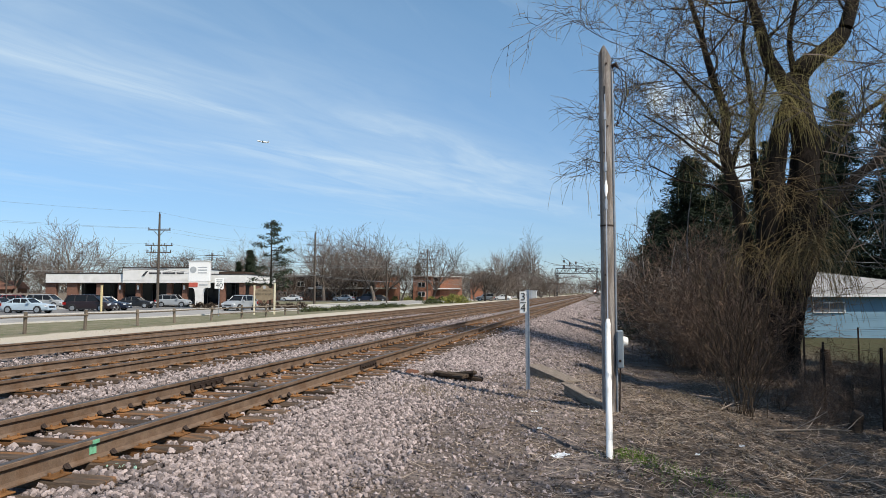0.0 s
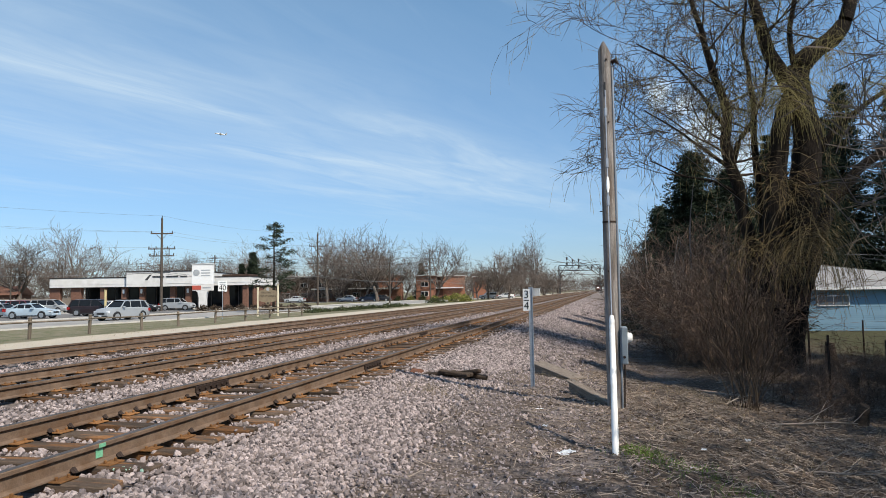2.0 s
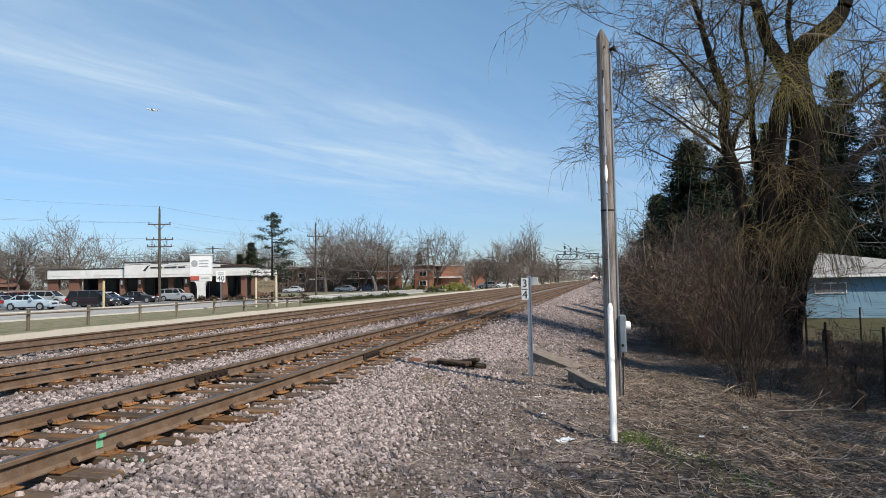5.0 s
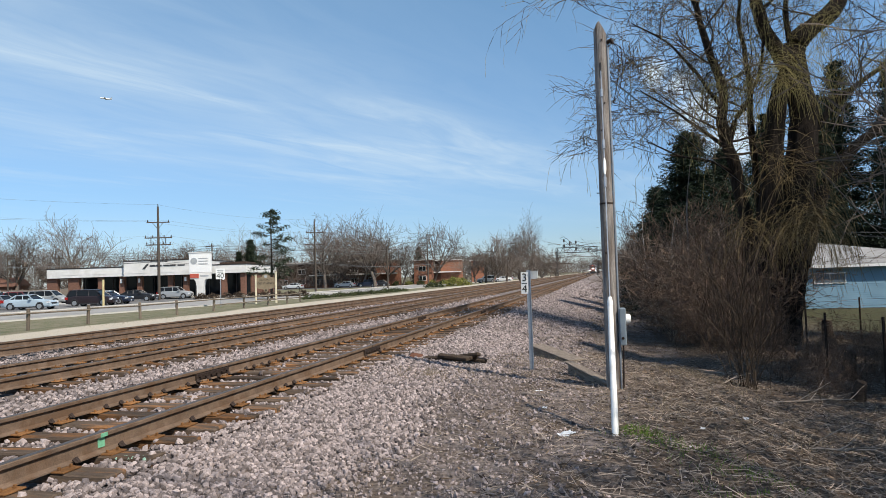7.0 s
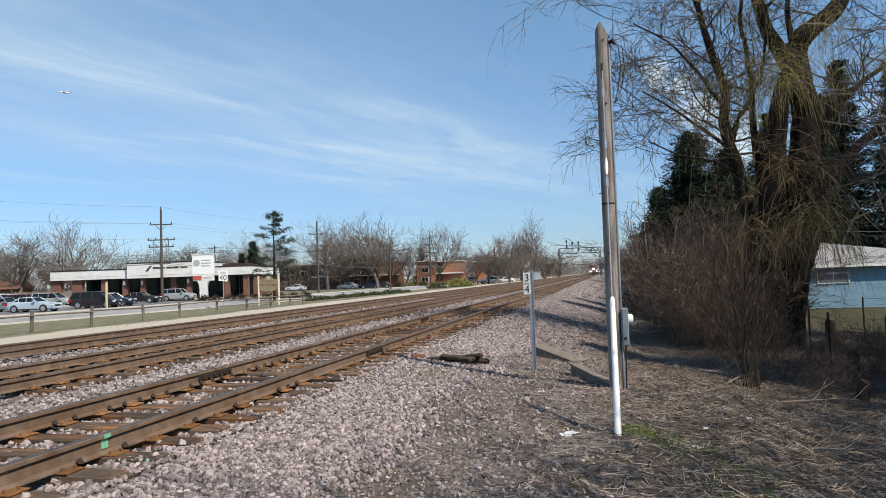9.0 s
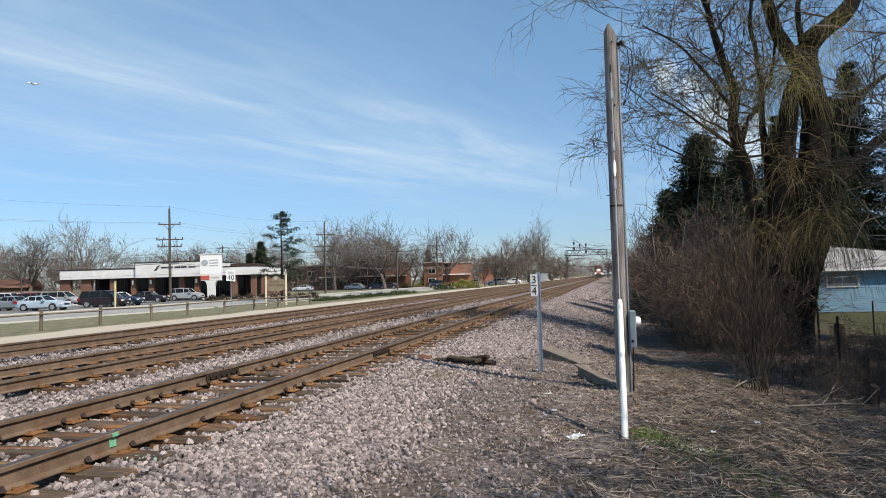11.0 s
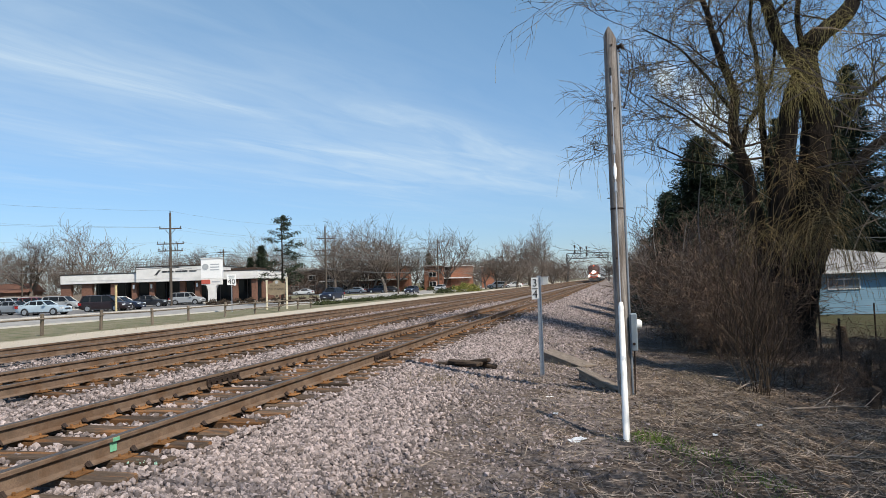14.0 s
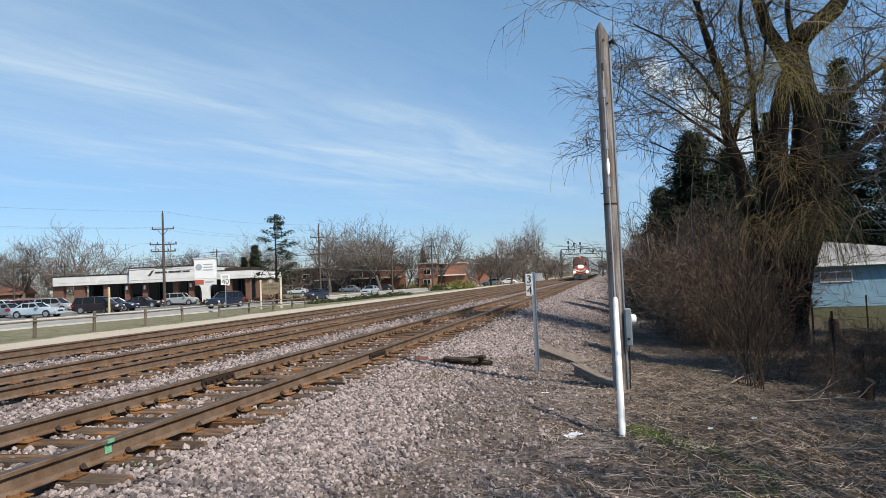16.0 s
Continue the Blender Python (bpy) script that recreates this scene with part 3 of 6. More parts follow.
# ---- plants ----
def limbs_to_mesh(name, segs, material, sides=3):
    """Tapered pieces (from, to, radius, radius) as one mesh."""
    a = np.array([s[0] for s in segs], float)
    b = np.array([s[1] for s in segs], float)
    ra, rb = np.array([s[2] for s in segs]), np.array([s[3] for s in segs])
    d = b - a
    d /= np.linalg.norm(d, axis=1, keepdims=True) + 1e-9
    ref = np.where(np.abs(d[:, 2:3]) < 0.9, [[0, 0, 1.0]], [[1.0, 0, 0]])
    s = np.cross(d, ref)
    s /= np.linalg.norm(s, axis=1, keepdims=True)
    u = np.cross(s, d)
    t = 2 * np.pi * np.arange(sides) / sides
    ring = s[:, None] * np.cos(t)[None, :, None] + u[:, None] * np.sin(t)[None, :, None]
    v = np.concatenate([a[:, None] + ring * ra[:, None, None], b[:, None] + ring * rb[:, None, None]], 1)
    k = np.arange(sides)
    f = np.stack([k, (k + 1) % sides, sides + (k + 1) % sides, sides + k], 1)
    f = f[None] + (np.arange(len(segs)) * 2 * sides)[:, None, None]
    return soup(name, v.reshape(-1, 3), f.reshape(-1, 4), material)


def unit(v):
    return v / (np.linalg.norm(v) + 1e-9)


class Grower:
    def __init__(self, seed, droop=0.0, lift=0.12, wobble=0.18):
        self.r = np.random.default_rng(seed)
        self.segs, self.tips, self.lv, self.droop, self.lift, self.wobble = [], [], [], droop, lift, wobble

    def limb(self, p, d, length, radius, level, plan, end=0.45):
        """plan: for each level the count of side shoots, their angle and their relative length."""
        n = 5 if level == 0 else 4 if level == 1 else 3 if level == 2 else 2
        p, d = np.array(p, float), unit(np.array(d, float))
        pts, r = [p], [radius]
        for i in range(n):
            d = unit(d + self.r.normal(0, self.wobble, 3) * (0.6 if level == 0 else 1) + np.array([0, 0, self.lift - self.droop * level * 0.25]))
            p = p + d * length / n
            pts.append(p)
            r.append(radius * (1 - (1 - end) * (i + 1) / n))
            self.segs.append((pts[-2], p, r[-2], r[-1]))
            self.lv.append(level)
        if level >= len(plan):
            self.tips.append((p, d))
            return
        count, angle, rel, start = plan[level]
        for j in range(count):
            t = start + (1 - start) * (j + self.r.uniform(0, 1)) / count
            i = min(int(t * n), n - 1)
            at = pts[i] + (pts[i + 1] - pts[i]) * (t * n - i)
            axis = unit(pts[i + 1] - pts[i])
            side = unit(np.cross(axis, self.r.normal(size=3)))
            a = radians(angle * self.r.uniform(0.65, 1.3))
            rr = r[i] * self.r.uniform(0.42, 0.68)
            self.limb(at, axis * math.cos(a) + side * math.sin(a), length * rel * self.r.uniform(0.7, 1.25), max(rr, 0.009), level + 1, plan, end)


M.update(
    bark_far=mat("grey_brown_bark", (0.12, 0.1, 0.085), 0.9, 0.2, 2, 20, 0.0, rnd=0.25),
    twig_far=mat("bare_twig_brown", (0.14, 0.115, 0.098), 0.9, 0.15, 2, 20, 0.0, rnd=0.25, island=0.3),
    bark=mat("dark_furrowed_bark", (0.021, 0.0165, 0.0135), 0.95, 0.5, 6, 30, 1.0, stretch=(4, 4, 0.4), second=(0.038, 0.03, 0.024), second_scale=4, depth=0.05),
    twig=mat("brown_twigs", (0.062, 0.045, 0.032), 0.85, 0.2, 3, 20, 0.0, island=0.45),
    brush=mat("brown_brush_stems", (0.115, 0.08, 0.06), 0.85, 0.2, 3, 20, 0.0, island=0.6),
    pale_twig=mat("pale_dead_twigs", (0.27, 0.22, 0.18), 0.85, 0.2, 3, 20, 0.0, island=0.5),
    willow=mat("budding_willow_withes", (0.25, 0.21, 0.085), 0.7, 0.2, 1.2, 20, 0.0, island=0.4),
    withe=mat("yellow_brown_withes", (0.19, 0.14, 0.07), 0.75, 0.2, 1.2, 20, 0.0, island=0.5),
    fine_twig=mat("fine_brown_twigs", (0.13, 0.1, 0.055), 0.8, 0.2, 1.2, 20, 0.0, island=0.5),
    needle=mat("dark_spruce_needles", (0.020, 0.029, 0.016), 0.7, 0.3, 2, 20, 0.0, island=0.5),
    pine=mat("pine_needles", (0.024, 0.034, 0.018), 0.7, 0.3, 2, 20, 0.0, island=0.5),
    hedge=mat("evergreen_hedge", (0.05, 0.06, 0.025), 0.8, 0.4, 2, 20, 0.0, island=0.6),
    forsythia=mat("yellow_green_shrub", (0.17, 0.17, 0.045), 0.8, 0.3, 2, 20, 0.0, island=0.5),
    blade=mat("grass_blades", (0.10, 0.16, 0.03), 0.7, 0.3, 3, 20, 0.0, island=0.5),
    straw=mat("dry_straw", (0.22, 0.175, 0.12), 0.8, 0.2, 3, 20, 0.0, island=0.5),
)


def bare_tree(seed, h):
    """A leafless tree h metres high: its trunk and its crown of limbs and twigs."""
    g = Grower(seed, lift=0.13)
    r = g.r
    trunk = h * r.uniform(0.2, 0.28)
    g.limb((0, 0, -0.3), (0, 0, 1), trunk + 0.3, h * 0.024, 9, (), 0.8)
    stem, top = list(g.segs), g.segs[-1][1]
    g.segs = []
    plan = ((7, 46, 0.55, 0.2), (5, 48, 0.62, 0.15), (4, 46, 0.66, 0.15))
    for j in range(6):
        a = 2 * math.pi * (j + r.uniform(-0.3, 0.3)) / 6
        tilt = radians(r.uniform(22, 62) if j else 8)
        g.limb(top, (math.sin(tilt) * math.cos(a), math.sin(tilt) * math.sin(a), math.cos(tilt)), h * r.uniform(0.42, 0.6) * (0.95 if j else 1.1), h * 0.013, 0, plan, 0.35)
    return stem, g.segs


def tree_proto(seed, h, far=True):
    stem, crown = bare_tree(seed, h)
    crown = [(a, b, max(ra, 0.019 if far else 0.006), max(rb, 0.015 if far else 0.004)) for a, b, ra, rb in crown]
    t = thing("bare_tree", pose(0, 0, -50))
    part("trunk", limbs_to_mesh("trunk", stem, M["bark_far"], 7), None, t)
    part("crown", limbs_to_mesh("crown", crown, M["twig_far"], 3), None, t)
    return t


PROTOS = [tree_proto(s, 12.0) for s in (3, 8, 15, 21, 33)]
used_protos = set()


def plant_tree(k, x, y, h, turn, label="tall leafless tree with a fine-twigged grey-brown crown", group="leafless trees", wide=1.0):
    s = h / 12.0
    base = float(height(x, y)) - 0.05
    m = pose(x, y, base, 0, 0, turn)
    src = PROTOS[k % 5]
    ob = src if k % 5 not in used_protos else copy_thing(src, m)
    used_protos.add(k % 5)
    ob.matrix_basis = m @ Matrix.Diagonal((s * wide, s * wide, s, 1))
    tagged(ob, label, "tree", group)
    return ob


def leaf_clumps(name, centres, size, material, per=14, flat=0.6, seed=1, spread=1.0, slim=0.28):
    """Small pointed leaf blades in loose clumps round each centre."""
    r = np.random.default_rng(seed)
    c = np.repeat(np.asarray(centres, float), per, 0)
    n = len(c)
    c = c + r.normal(0, 1, (n, 3)) * np.array([spread, spread, spread * flat]) * size
    d = r.normal(size=(n, 3)) * np.array([1, 1, flat])
    d /= np.linalg.norm(d, axis=1, keepdims=True)
    s = np.cross(d, r.normal(size=(n, 3)))
    s /= np.linalg.norm(s, axis=1, keepdims=True)
    L = size * r.uniform(0.5, 1.2, (n, 1))
    v = np.stack([c - d * L, c + s * L * slim, c + d * L, c - s * L * slim], 1)
    f = np.arange(n * 4).reshape(-1, 4)
    return soup(name, v.reshape(-1, 3), f, material)


def spruce_proto(seed, h, width):
    """A dense spruce: trunk, drooping boughs and needle sprays."""
    r = np.random.default_rng(seed)
    t = thing("spruce_tree", pose(0, 0, -50))
    part("trunk", Shape().tube([(0, 0, -0.3), (0, 0, h * 0.5), (0, 0, h)], [h * 0.017, h * 0.011, 0.02], 8), M["bark"], t)
    boughs, sprays = [], []
    z = h * 0.06
    while z < h * 0.99:
        k = (1 - z / h) ** 0.8
        for j in range(int(5 + 7 * k)):
            a = r.uniform(0, 2 * math.pi)
            L = width * k * r.uniform(0.5, 1.25) + 0.15
            out = np.array([math.cos(a), math.sin(a), 0])
            p = np.array([0, 0, z + r.uniform(-0.15, 0.15)])
            for i in range(4):
                q = p + out * L / 4 + np.array([0, 0, (-0.10 if i < 3 else 0.08) * L * 0.5])
                boughs.append((p, q, 0.03 * (1 - i / 5), 0.03 * (1 - (i + 1) / 5)))
                for _ in range(3 + i):
                    sprays.append(p + (q - p) * r.uniform(0, 1) + np.array([r.normal(0, 0.16), r.normal(0, 0.16), -abs(r.normal(0, 0.12))]))
                p = q
        z += h * 0.028
    tagged(part("bough", limbs_to_mesh("bough", boughs, M["bark"], 3), None, t), kind="stuff")
    part("foliage", leaf_clumps("foliage", sprays, 0.15, M["needle"], 9, 0.6, seed, 1.2, 0.2), None, t, "dark green needle sprays")
    return t


# ---- roads ----
M.update(
    asphalt=mat("sun_bleached_asphalt", (0.29, 0.28, 0.262), 0.9, 0.12, 0.7, 30, 0.2, second=(0.235, 0.228, 0.215), second_scale=0.12),
    lot=mat("parking_asphalt", (0.165, 0.16, 0.157), 0.9, 0.15, 0.7, 30, 0.2, second=(0.13, 0.13, 0.13), second_scale=0.15),
    concrete=mat("pale_concrete", (0.46, 0.44, 0.40), 0.85, 0.12, 1.5, 30, 0.2),
    fence=mat("weathered_fence_wood", (0.16, 0.13, 0.10), 0.9, 0.3, 4, 40, 0.5, stretch=(5, 5, 0.6), rnd=0.2),
    paint_line=mat("worn_line_paint", (0.6, 0.6, 0.57), 0.8, 0.2, 4, 30, 0.1),
    cream=mat("cream_paint", (0.62, 0.55, 0.40), 0.6, 0.1, 4, 40, 0.1),
    yellow=mat("faded_yellow_paint", (0.56, 0.46, 0.24), 0.6, 0.15, 4, 40, 0.1),
    sign_brown=mat("tan_sign_board", (0.22, 0.17, 0.11), 0.6, 0.15, 4, 40, 0.1),
    sign_gold=mat("dark_carved_letters", (0.06, 0.045, 0.03), 0.6, 0.1, 4, 40, 0.0),
    parapet=mat("white_painted_stucco", (0.63, 0.62, 0.60), 0.85, 0.05, 1.5, 40, 0.15, second=(0.57, 0.56, 0.53), second_scale=0.6),
    brick=mat("brown_brick", (0.15, 0.08, 0.058), 0.9, 0.2, 3, 14, 0.3, stretch=(1, 1, 3)),
    brick_orange=mat("orange_red_brick", (0.27, 0.125, 0.08), 0.9, 0.18, 2, 10, 0.3, stretch=(1, 1, 3)),
    shingle=mat("dark_brown_shingles", (0.055, 0.036, 0.027), 0.9, 0.25, 2, 14, 0.3, stretch=(1, 1, 3)),
    dark_glass=mat("dark_window_glass", (0.012, 0.014, 0.016), 0.08, 0.1, 1, 10, 0.0),
    black_trim=mat("dark_roof_edge", (0.035, 0.03, 0.028), 0.7, 0.2, 3, 30, 0.1),
    red=mat("red_sign_face", (0.42, 0.085, 0.055), 0.5, 0.1, 3, 30, 0.0),
    grey_print=mat("grey_sign_print", (0.33, 0.35, 0.36), 0.6, 0.1, 3, 30, 0.0),
    steel_black=mat("black_painted_steel", (0.03, 0.03, 0.032), 0.6, 0.2, 3, 30, 0.1),
    wood_dark=mat("creosoted_pole_wood", (0.085, 0.07, 0.058), 0.9, 0.25, 3, 30, 0.4, stretch=(4, 4, 0.4)),
    wire=mat("grey_wire", (0.14, 0.14, 0.14), 0.6, 0.1, 3, 30, 0.0),
)
M["dark_glass"].node_tree.nodes["Principled BSDF"].inputs["Specular IOR Level"].default_value = 0.2
KERB = [(-40, -30), (-36.8, 34), (-34.6, 50), (-33.0, 75), (-31.8, 100), (-31.2, 150), (-31, 420)]


def road_edge(y):
    return float(np.interp(y, [p[1] for p in KERB], [p[0] for p in KERB]))


def make_roads():
    ys = [-30, 0, 20, 34, 42, 50, 62, 75, 88, 100, 125, 150, 220, 300, 420]
    def strip(name, off0, off1, z0, z1, material, label, category):
        rings = []
        for y in ys:
            x = road_edge(y)
            rings.append([(x + off0, y, z0), (x + off1, y, z0), (x + off1, y, z1), (x + off0, y, z1)])
        ob = part(name, Shape().loft(rings), material)
        tagged(ob, label, category, kind="structure")
    strip("road", -13.5, 0, -0.62, -0.385, M["asphalt"], "sun-bleached grey asphalt road beside the railway", "road")
    strip("kerb", 0.0, 0.18, -0.62, -0.30, M["concrete"], "low pale concrete kerb of the road", "kerb")
    strip("kerb", -13.7, -13.5, -0.62, -0.27, M["concrete"], "low pale concrete kerb of the road", "kerb")
    lot = Shape().box(-125, -49.5, 20, 82, -0.6, -0.372)
    tagged(part("parking_lot", lot, M["lot"]), "grey asphalt parking lot before a low bank building", "parking lot", kind="structure")
    lane = Shape().box(-112, -49, 138, 151, -0.6, -0.372)
    tagged(part("parking_lot", lane, M["lot"]), "grey asphalt parking strip before brick apartments", "parking lot", kind="structure")
    apron = Shape().box(-22, 22.5, -4.0, -0.3, -0.3, 0.16, 0.0, pose(-56, 85, -0.4, 0, 0, 13.3))
    tagged(part("pavement", apron, M["concrete"]), "pale concrete pavement along the bank front", "pavement", kind="structure")
    island = Shape().box(-70, -60, 66.5, 68.5, -0.5, -0.24, 0.04)
    tagged(part("kerb", island, M["concrete"]), "pale concrete island in the parking lot", "kerb", kind="structure")


make_roads()


def make_roadside_fence():
    f = thing("roadside_fence", pose(-26.7, 0, -0.37), "low weathered wooden post-and-rail fence beside the road", "fence")
    ys = [14.0, 17.8, 21.6, 25.9, 29.6, 33.6, 37.2, 41.4, 45.4, 49.2, 52.4, 55.0]
    post = Shape().box(-0.065, 0.065, -0.065, 0.065, -0.3, 1.04, 0.015).mesh("post", M["fence"])
    for i, y in enumerate(ys):
        part("post", post, None, f, m=pose(rng.uniform(-0.1, 0.1), y, rng.uniform(-0.05, 0.03), rng.uniform(-3, 3), rng.uniform(-3, 3), rng.uniform(-10, 10)))
        if i:
            for z in (0.48, 0.84):
                if z < 0.6 and i < 8:
                    continue
                part("rail", Shape().tube([(0.1, ys[i - 1] - 0.1, z + rng.uniform(-0.05, 0.05)), (0.1, y + 0.1, z + rng.uniform(-0.05, 0.05))], 0.045, 6), M["fence"], f)


make_roadside_fence()


def make_town_sign():
    s = thing("welcome_sign", pose(-31.1, 54.9, -0.4, 0, 0, 13.5), "tan carved town welcome sign between two cream posts", "sign")
    for x, w in ((0, 0.14), (1.86, 0.16)):
        post = part("post", Shape().box(x - w / 2, x + w / 2, -w / 2, w / 2, -0.3, 2.62 if x == 0 else 2.85, 0.02), M["cream"], s, "cream-painted wooden post")
        part("cap", Shape().box(x - w / 2 - 0.02, x + w / 2 + 0.02, -w / 2 - 0.02, w / 2 + 0.02, 2.62 if x == 0 else 2.85, 2.68 if x == 0 else 2.91, 0.01), M["cream"], post)
    edge = [(0.12, 1.45), (0.35, 1.35), (0.7, 1.3), (0.76, 1.12), (0.93, 0.98), (1.1, 1.12), (1.16, 1.3), (1.5, 1.35), (1.74, 1.45), (1.74, 2.35), (1.3, 2.45), (1.2, 2.62), (0.93, 2.72), (0.66, 2.62), (0.56, 2.45), (0.12, 2.35)]
    board = part("board", Shape().prism(edge, -0.04, 0.04), M["sign_brown"], s)
    up = pose(0, 0, 0, 90, 0, 0)
    words("WELCOME TO", 0.19, M["sign_gold"], board, Matrix.Translation((0.93, -0.046, 2.17)) @ up, "dark carved letters")
    words("DES PLAINES", 0.27, M["sign_gold"], board, Matrix.Translation((0.93, -0.046, 1.85)) @ up, "dark carved letters")
    part("emblem", Shape().tube([(0.93, -0.05, 2.5), (0.93, -0.04, 2.5)], 0.15, 14), M["grey_print"], board, "round grey-blue emblem")
    part("emblem", Shape().tube([(0.93, -0.05, 1.2), (0.93, -0.04, 1.2)], 0.11, 14), M["sign_gold"], board, "round dark emblem")
    for z in (0.35, 0.7):
        part("rail", Shape().box(0.07, 1.78, -0.03, 0.03, z, z + 0.1, 0.01), M["fence"], s, "weathered low wooden rail")


make_town_sign()


def make_speed_sign():
    s = thing("speed_limit_sign", pose(-31.9, 50.4, -0.4, 0, 0, 20), "white speed limit sign on a thin steel post", "sign")
    part("post", Shape().box(-0.03, 0.03, -0.02, 0.02, -0.3, 3.2), M["galv"], s)
    panel = part("panel", Shape().box(-0.38, 0.38, -0.03, -0.022, 2.35, 3.25, 0.003), M["sign_white"], s)
    words("40", 0.62, M["sign_black"], panel, Matrix.Translation((0, -0.036, 2.62)) @ pose(0, 0, 0, 90, 0, 0), "bold black digits")
    for z, w in ((3.1, 0.26), (2.95, 0.24)):
        part("print", Shape().box(-w, w, -0.034, -0.03, z - 0.045, z + 0.045), M["grey_print"], panel, "line of small black print")


make_speed_sign()
bollard = thing("marker_post", pose(-51.3, 59.1, -0.38), "tall faded yellow marker post in the parking lot", "post")
part("shaft", Shape().box(-0.085, 0.085, -0.085, 0.085, -0.2, 2.7, 0.02), M["yellow"], bollard)
part("cap", Shape().box(-0.1, 0.1, -0.1, 0.1, 2.7, 2.75, 0.02), M["yellow"], bollard)


# ---- buildings ----
def make_bank():
    b = thing("bank_building", pose(-78.0, 79.1, -0.4, 0, 0, 13.3), "low brick bank building with a broad white parapet and dark glass", "building")
    part("floor_slab", Shape().box(0.3, 28.6, 0.2, 16, -0.2, 0.17), M["concrete"], b)
    # white band in three steps, and its dark coping
    for x0, x1, y0, z0, z1 in ((0, 11.4, -0.4, 3.42, 4.72), (11.4, 21.6, -0.95, 3.38, 5.5), (21.6, 28.9, -0.4, 3.42, 4.6)):
        band = part("parapet", Shape().box(x0, x1, y0, 16.2, z0, z1, 0.03), M["parapet"], b, "white stucco parapet")
        part("coping", Shape().box(x0 - 0.06, x1 + 0.06, y0 - 0.06, 16.25, z1, z1 + 0.13, 0.01), M["black_trim"], band)
        part("reveal", Shape().box(x0 + 0.01, x1 - 0.01, y0 - 0.04, y0 + 0.1, z0 + 0.42, z0 + 0.5), M["parapet"], band)
    part("rooftop_unit", Shape().box(12.5, 21, 3, 9, 5.0, 5.8, 0.05), M["black_trim"], b)
    part("rooftop_unit", Shape().box(23.5, 27.5, 4, 9, 4.5, 5.15, 0.05), M["shingle"], b)
    for x in (0.5, 3.6, 7.5, 10.6, 13.2, 17.7, 19.9, 25.4, 28.2):
        w = 0.75 if x in (0.5, 3.6) else 0.36
        col = part("pier", Shape().box(x - w, x + w, 0.05, 0.75, -0.2, 3.42, 0.02), M["brick"], b, "brown brick pier")
        if x in (10.6, 13.2, 19.9, 25.4):
            part("wall_lamp", Shape().box(x - 0.13, x + 0.13, -0.1, 0.06, 2.45, 3.05, 0.03), M["sign_white"], col, "white wall lantern")
    part("glass_front", Shape().box(3.4, 28.4, 3.0, 3.1, 0.15, 3.4), M["dark_glass"], b, "dark recessed glazing")
    for i in range(12):
        x = 3.8 + i * 2.05
        part("mullion", Shape().box(x - 0.05, x + 0.05, 2.92, 3.0, 0.16, 3.4), M["steel_black"], b)
    part("rear_wall", Shape().box(3.4, 28.6, 3.2, 15.8, 0.1, 3.5), M["brick"], b)
    part("soffit", Shape().box(0.1, 28.6, -0.3, 3.2, 3.36, 3.415), M["black_trim"], b)
    # brand lettering as plain bars
    mark = part("logo_mark", Shape().prism([(14.1, 4.35), (14.5, 4.35), (15.1, 5.15), (14.75, 5.05)], -1.0, -0.955), M["steel_black"], b, "dark slanted logo shape")
    for x0, x1 in ((15.2, 16.0), (16.05, 16.9), (17.15, 18.0), (18.05, 18.9), (19.2, 20.2)):
        part("lettering_bar", Shape().box(x0, x1, -1.0, -0.955, 4.68, 4.9), M["steel_black"], b, "dark bar of sign lettering")


make_bank()


def make_pylon_sign():
    s = thing("pylon_sign", pose(-52.0, 74.8, -0.4, 0, 0, 16), "white bank pylon sign with a small red panel", "sign")
    part("stem", Shape().loft([[(x * w + 1.6, y * 0.3, z) for x, y in ((-1, -1), (1, -1), (1, 1), (-1, 1))] for z, w in ((-0.2, 0.46), (1.7, 0.46), (2.1, 0.52), (2.4, 0.6), (2.62, 0.8))]), M["parapet"], s)
    face = part("cabinet", Shape().box(0.25, 2.95, -0.32, 0.32, 3.45, 6.0, 0.03), M["sign_white"], s, "white sign cabinet")
    part("cap", Shape().box(0.15, 3.05, -0.4, 0.4, 6.0, 6.12, 0.02), M["parapet"], s)
    part("emblem", Shape().tube([(0.85, -0.36, 4.95), (0.85, -0.32, 4.95)], 0.42, 12), M["grey_print"], face, "grey round emblem")
    for z in (5.2, 4.85, 4.5):
        part("print", Shape().box(1.45, 2.6, -0.345, -0.32, z, z + 0.13), M["grey_print"], face, "grey bar of sign print")
    lower = part("lower_panel", Shape().box(0.3, 2.9, -0.3, 0.3, 2.62, 3.4, 0.02), M["parapet"], s, "narrow lower sign panel")
    part("red_panel", Shape().box(0.32, 1.45, -0.36, -0.305, 2.75, 3.3, 0.01), M["red"], lower, "red panel with worn print")
    part("print", Shape().box(1.65, 2.7, -0.33, -0.305, 2.95, 3.1), M["grey_print"], lower, "grey bar of sign print")


make_pylon_sign()


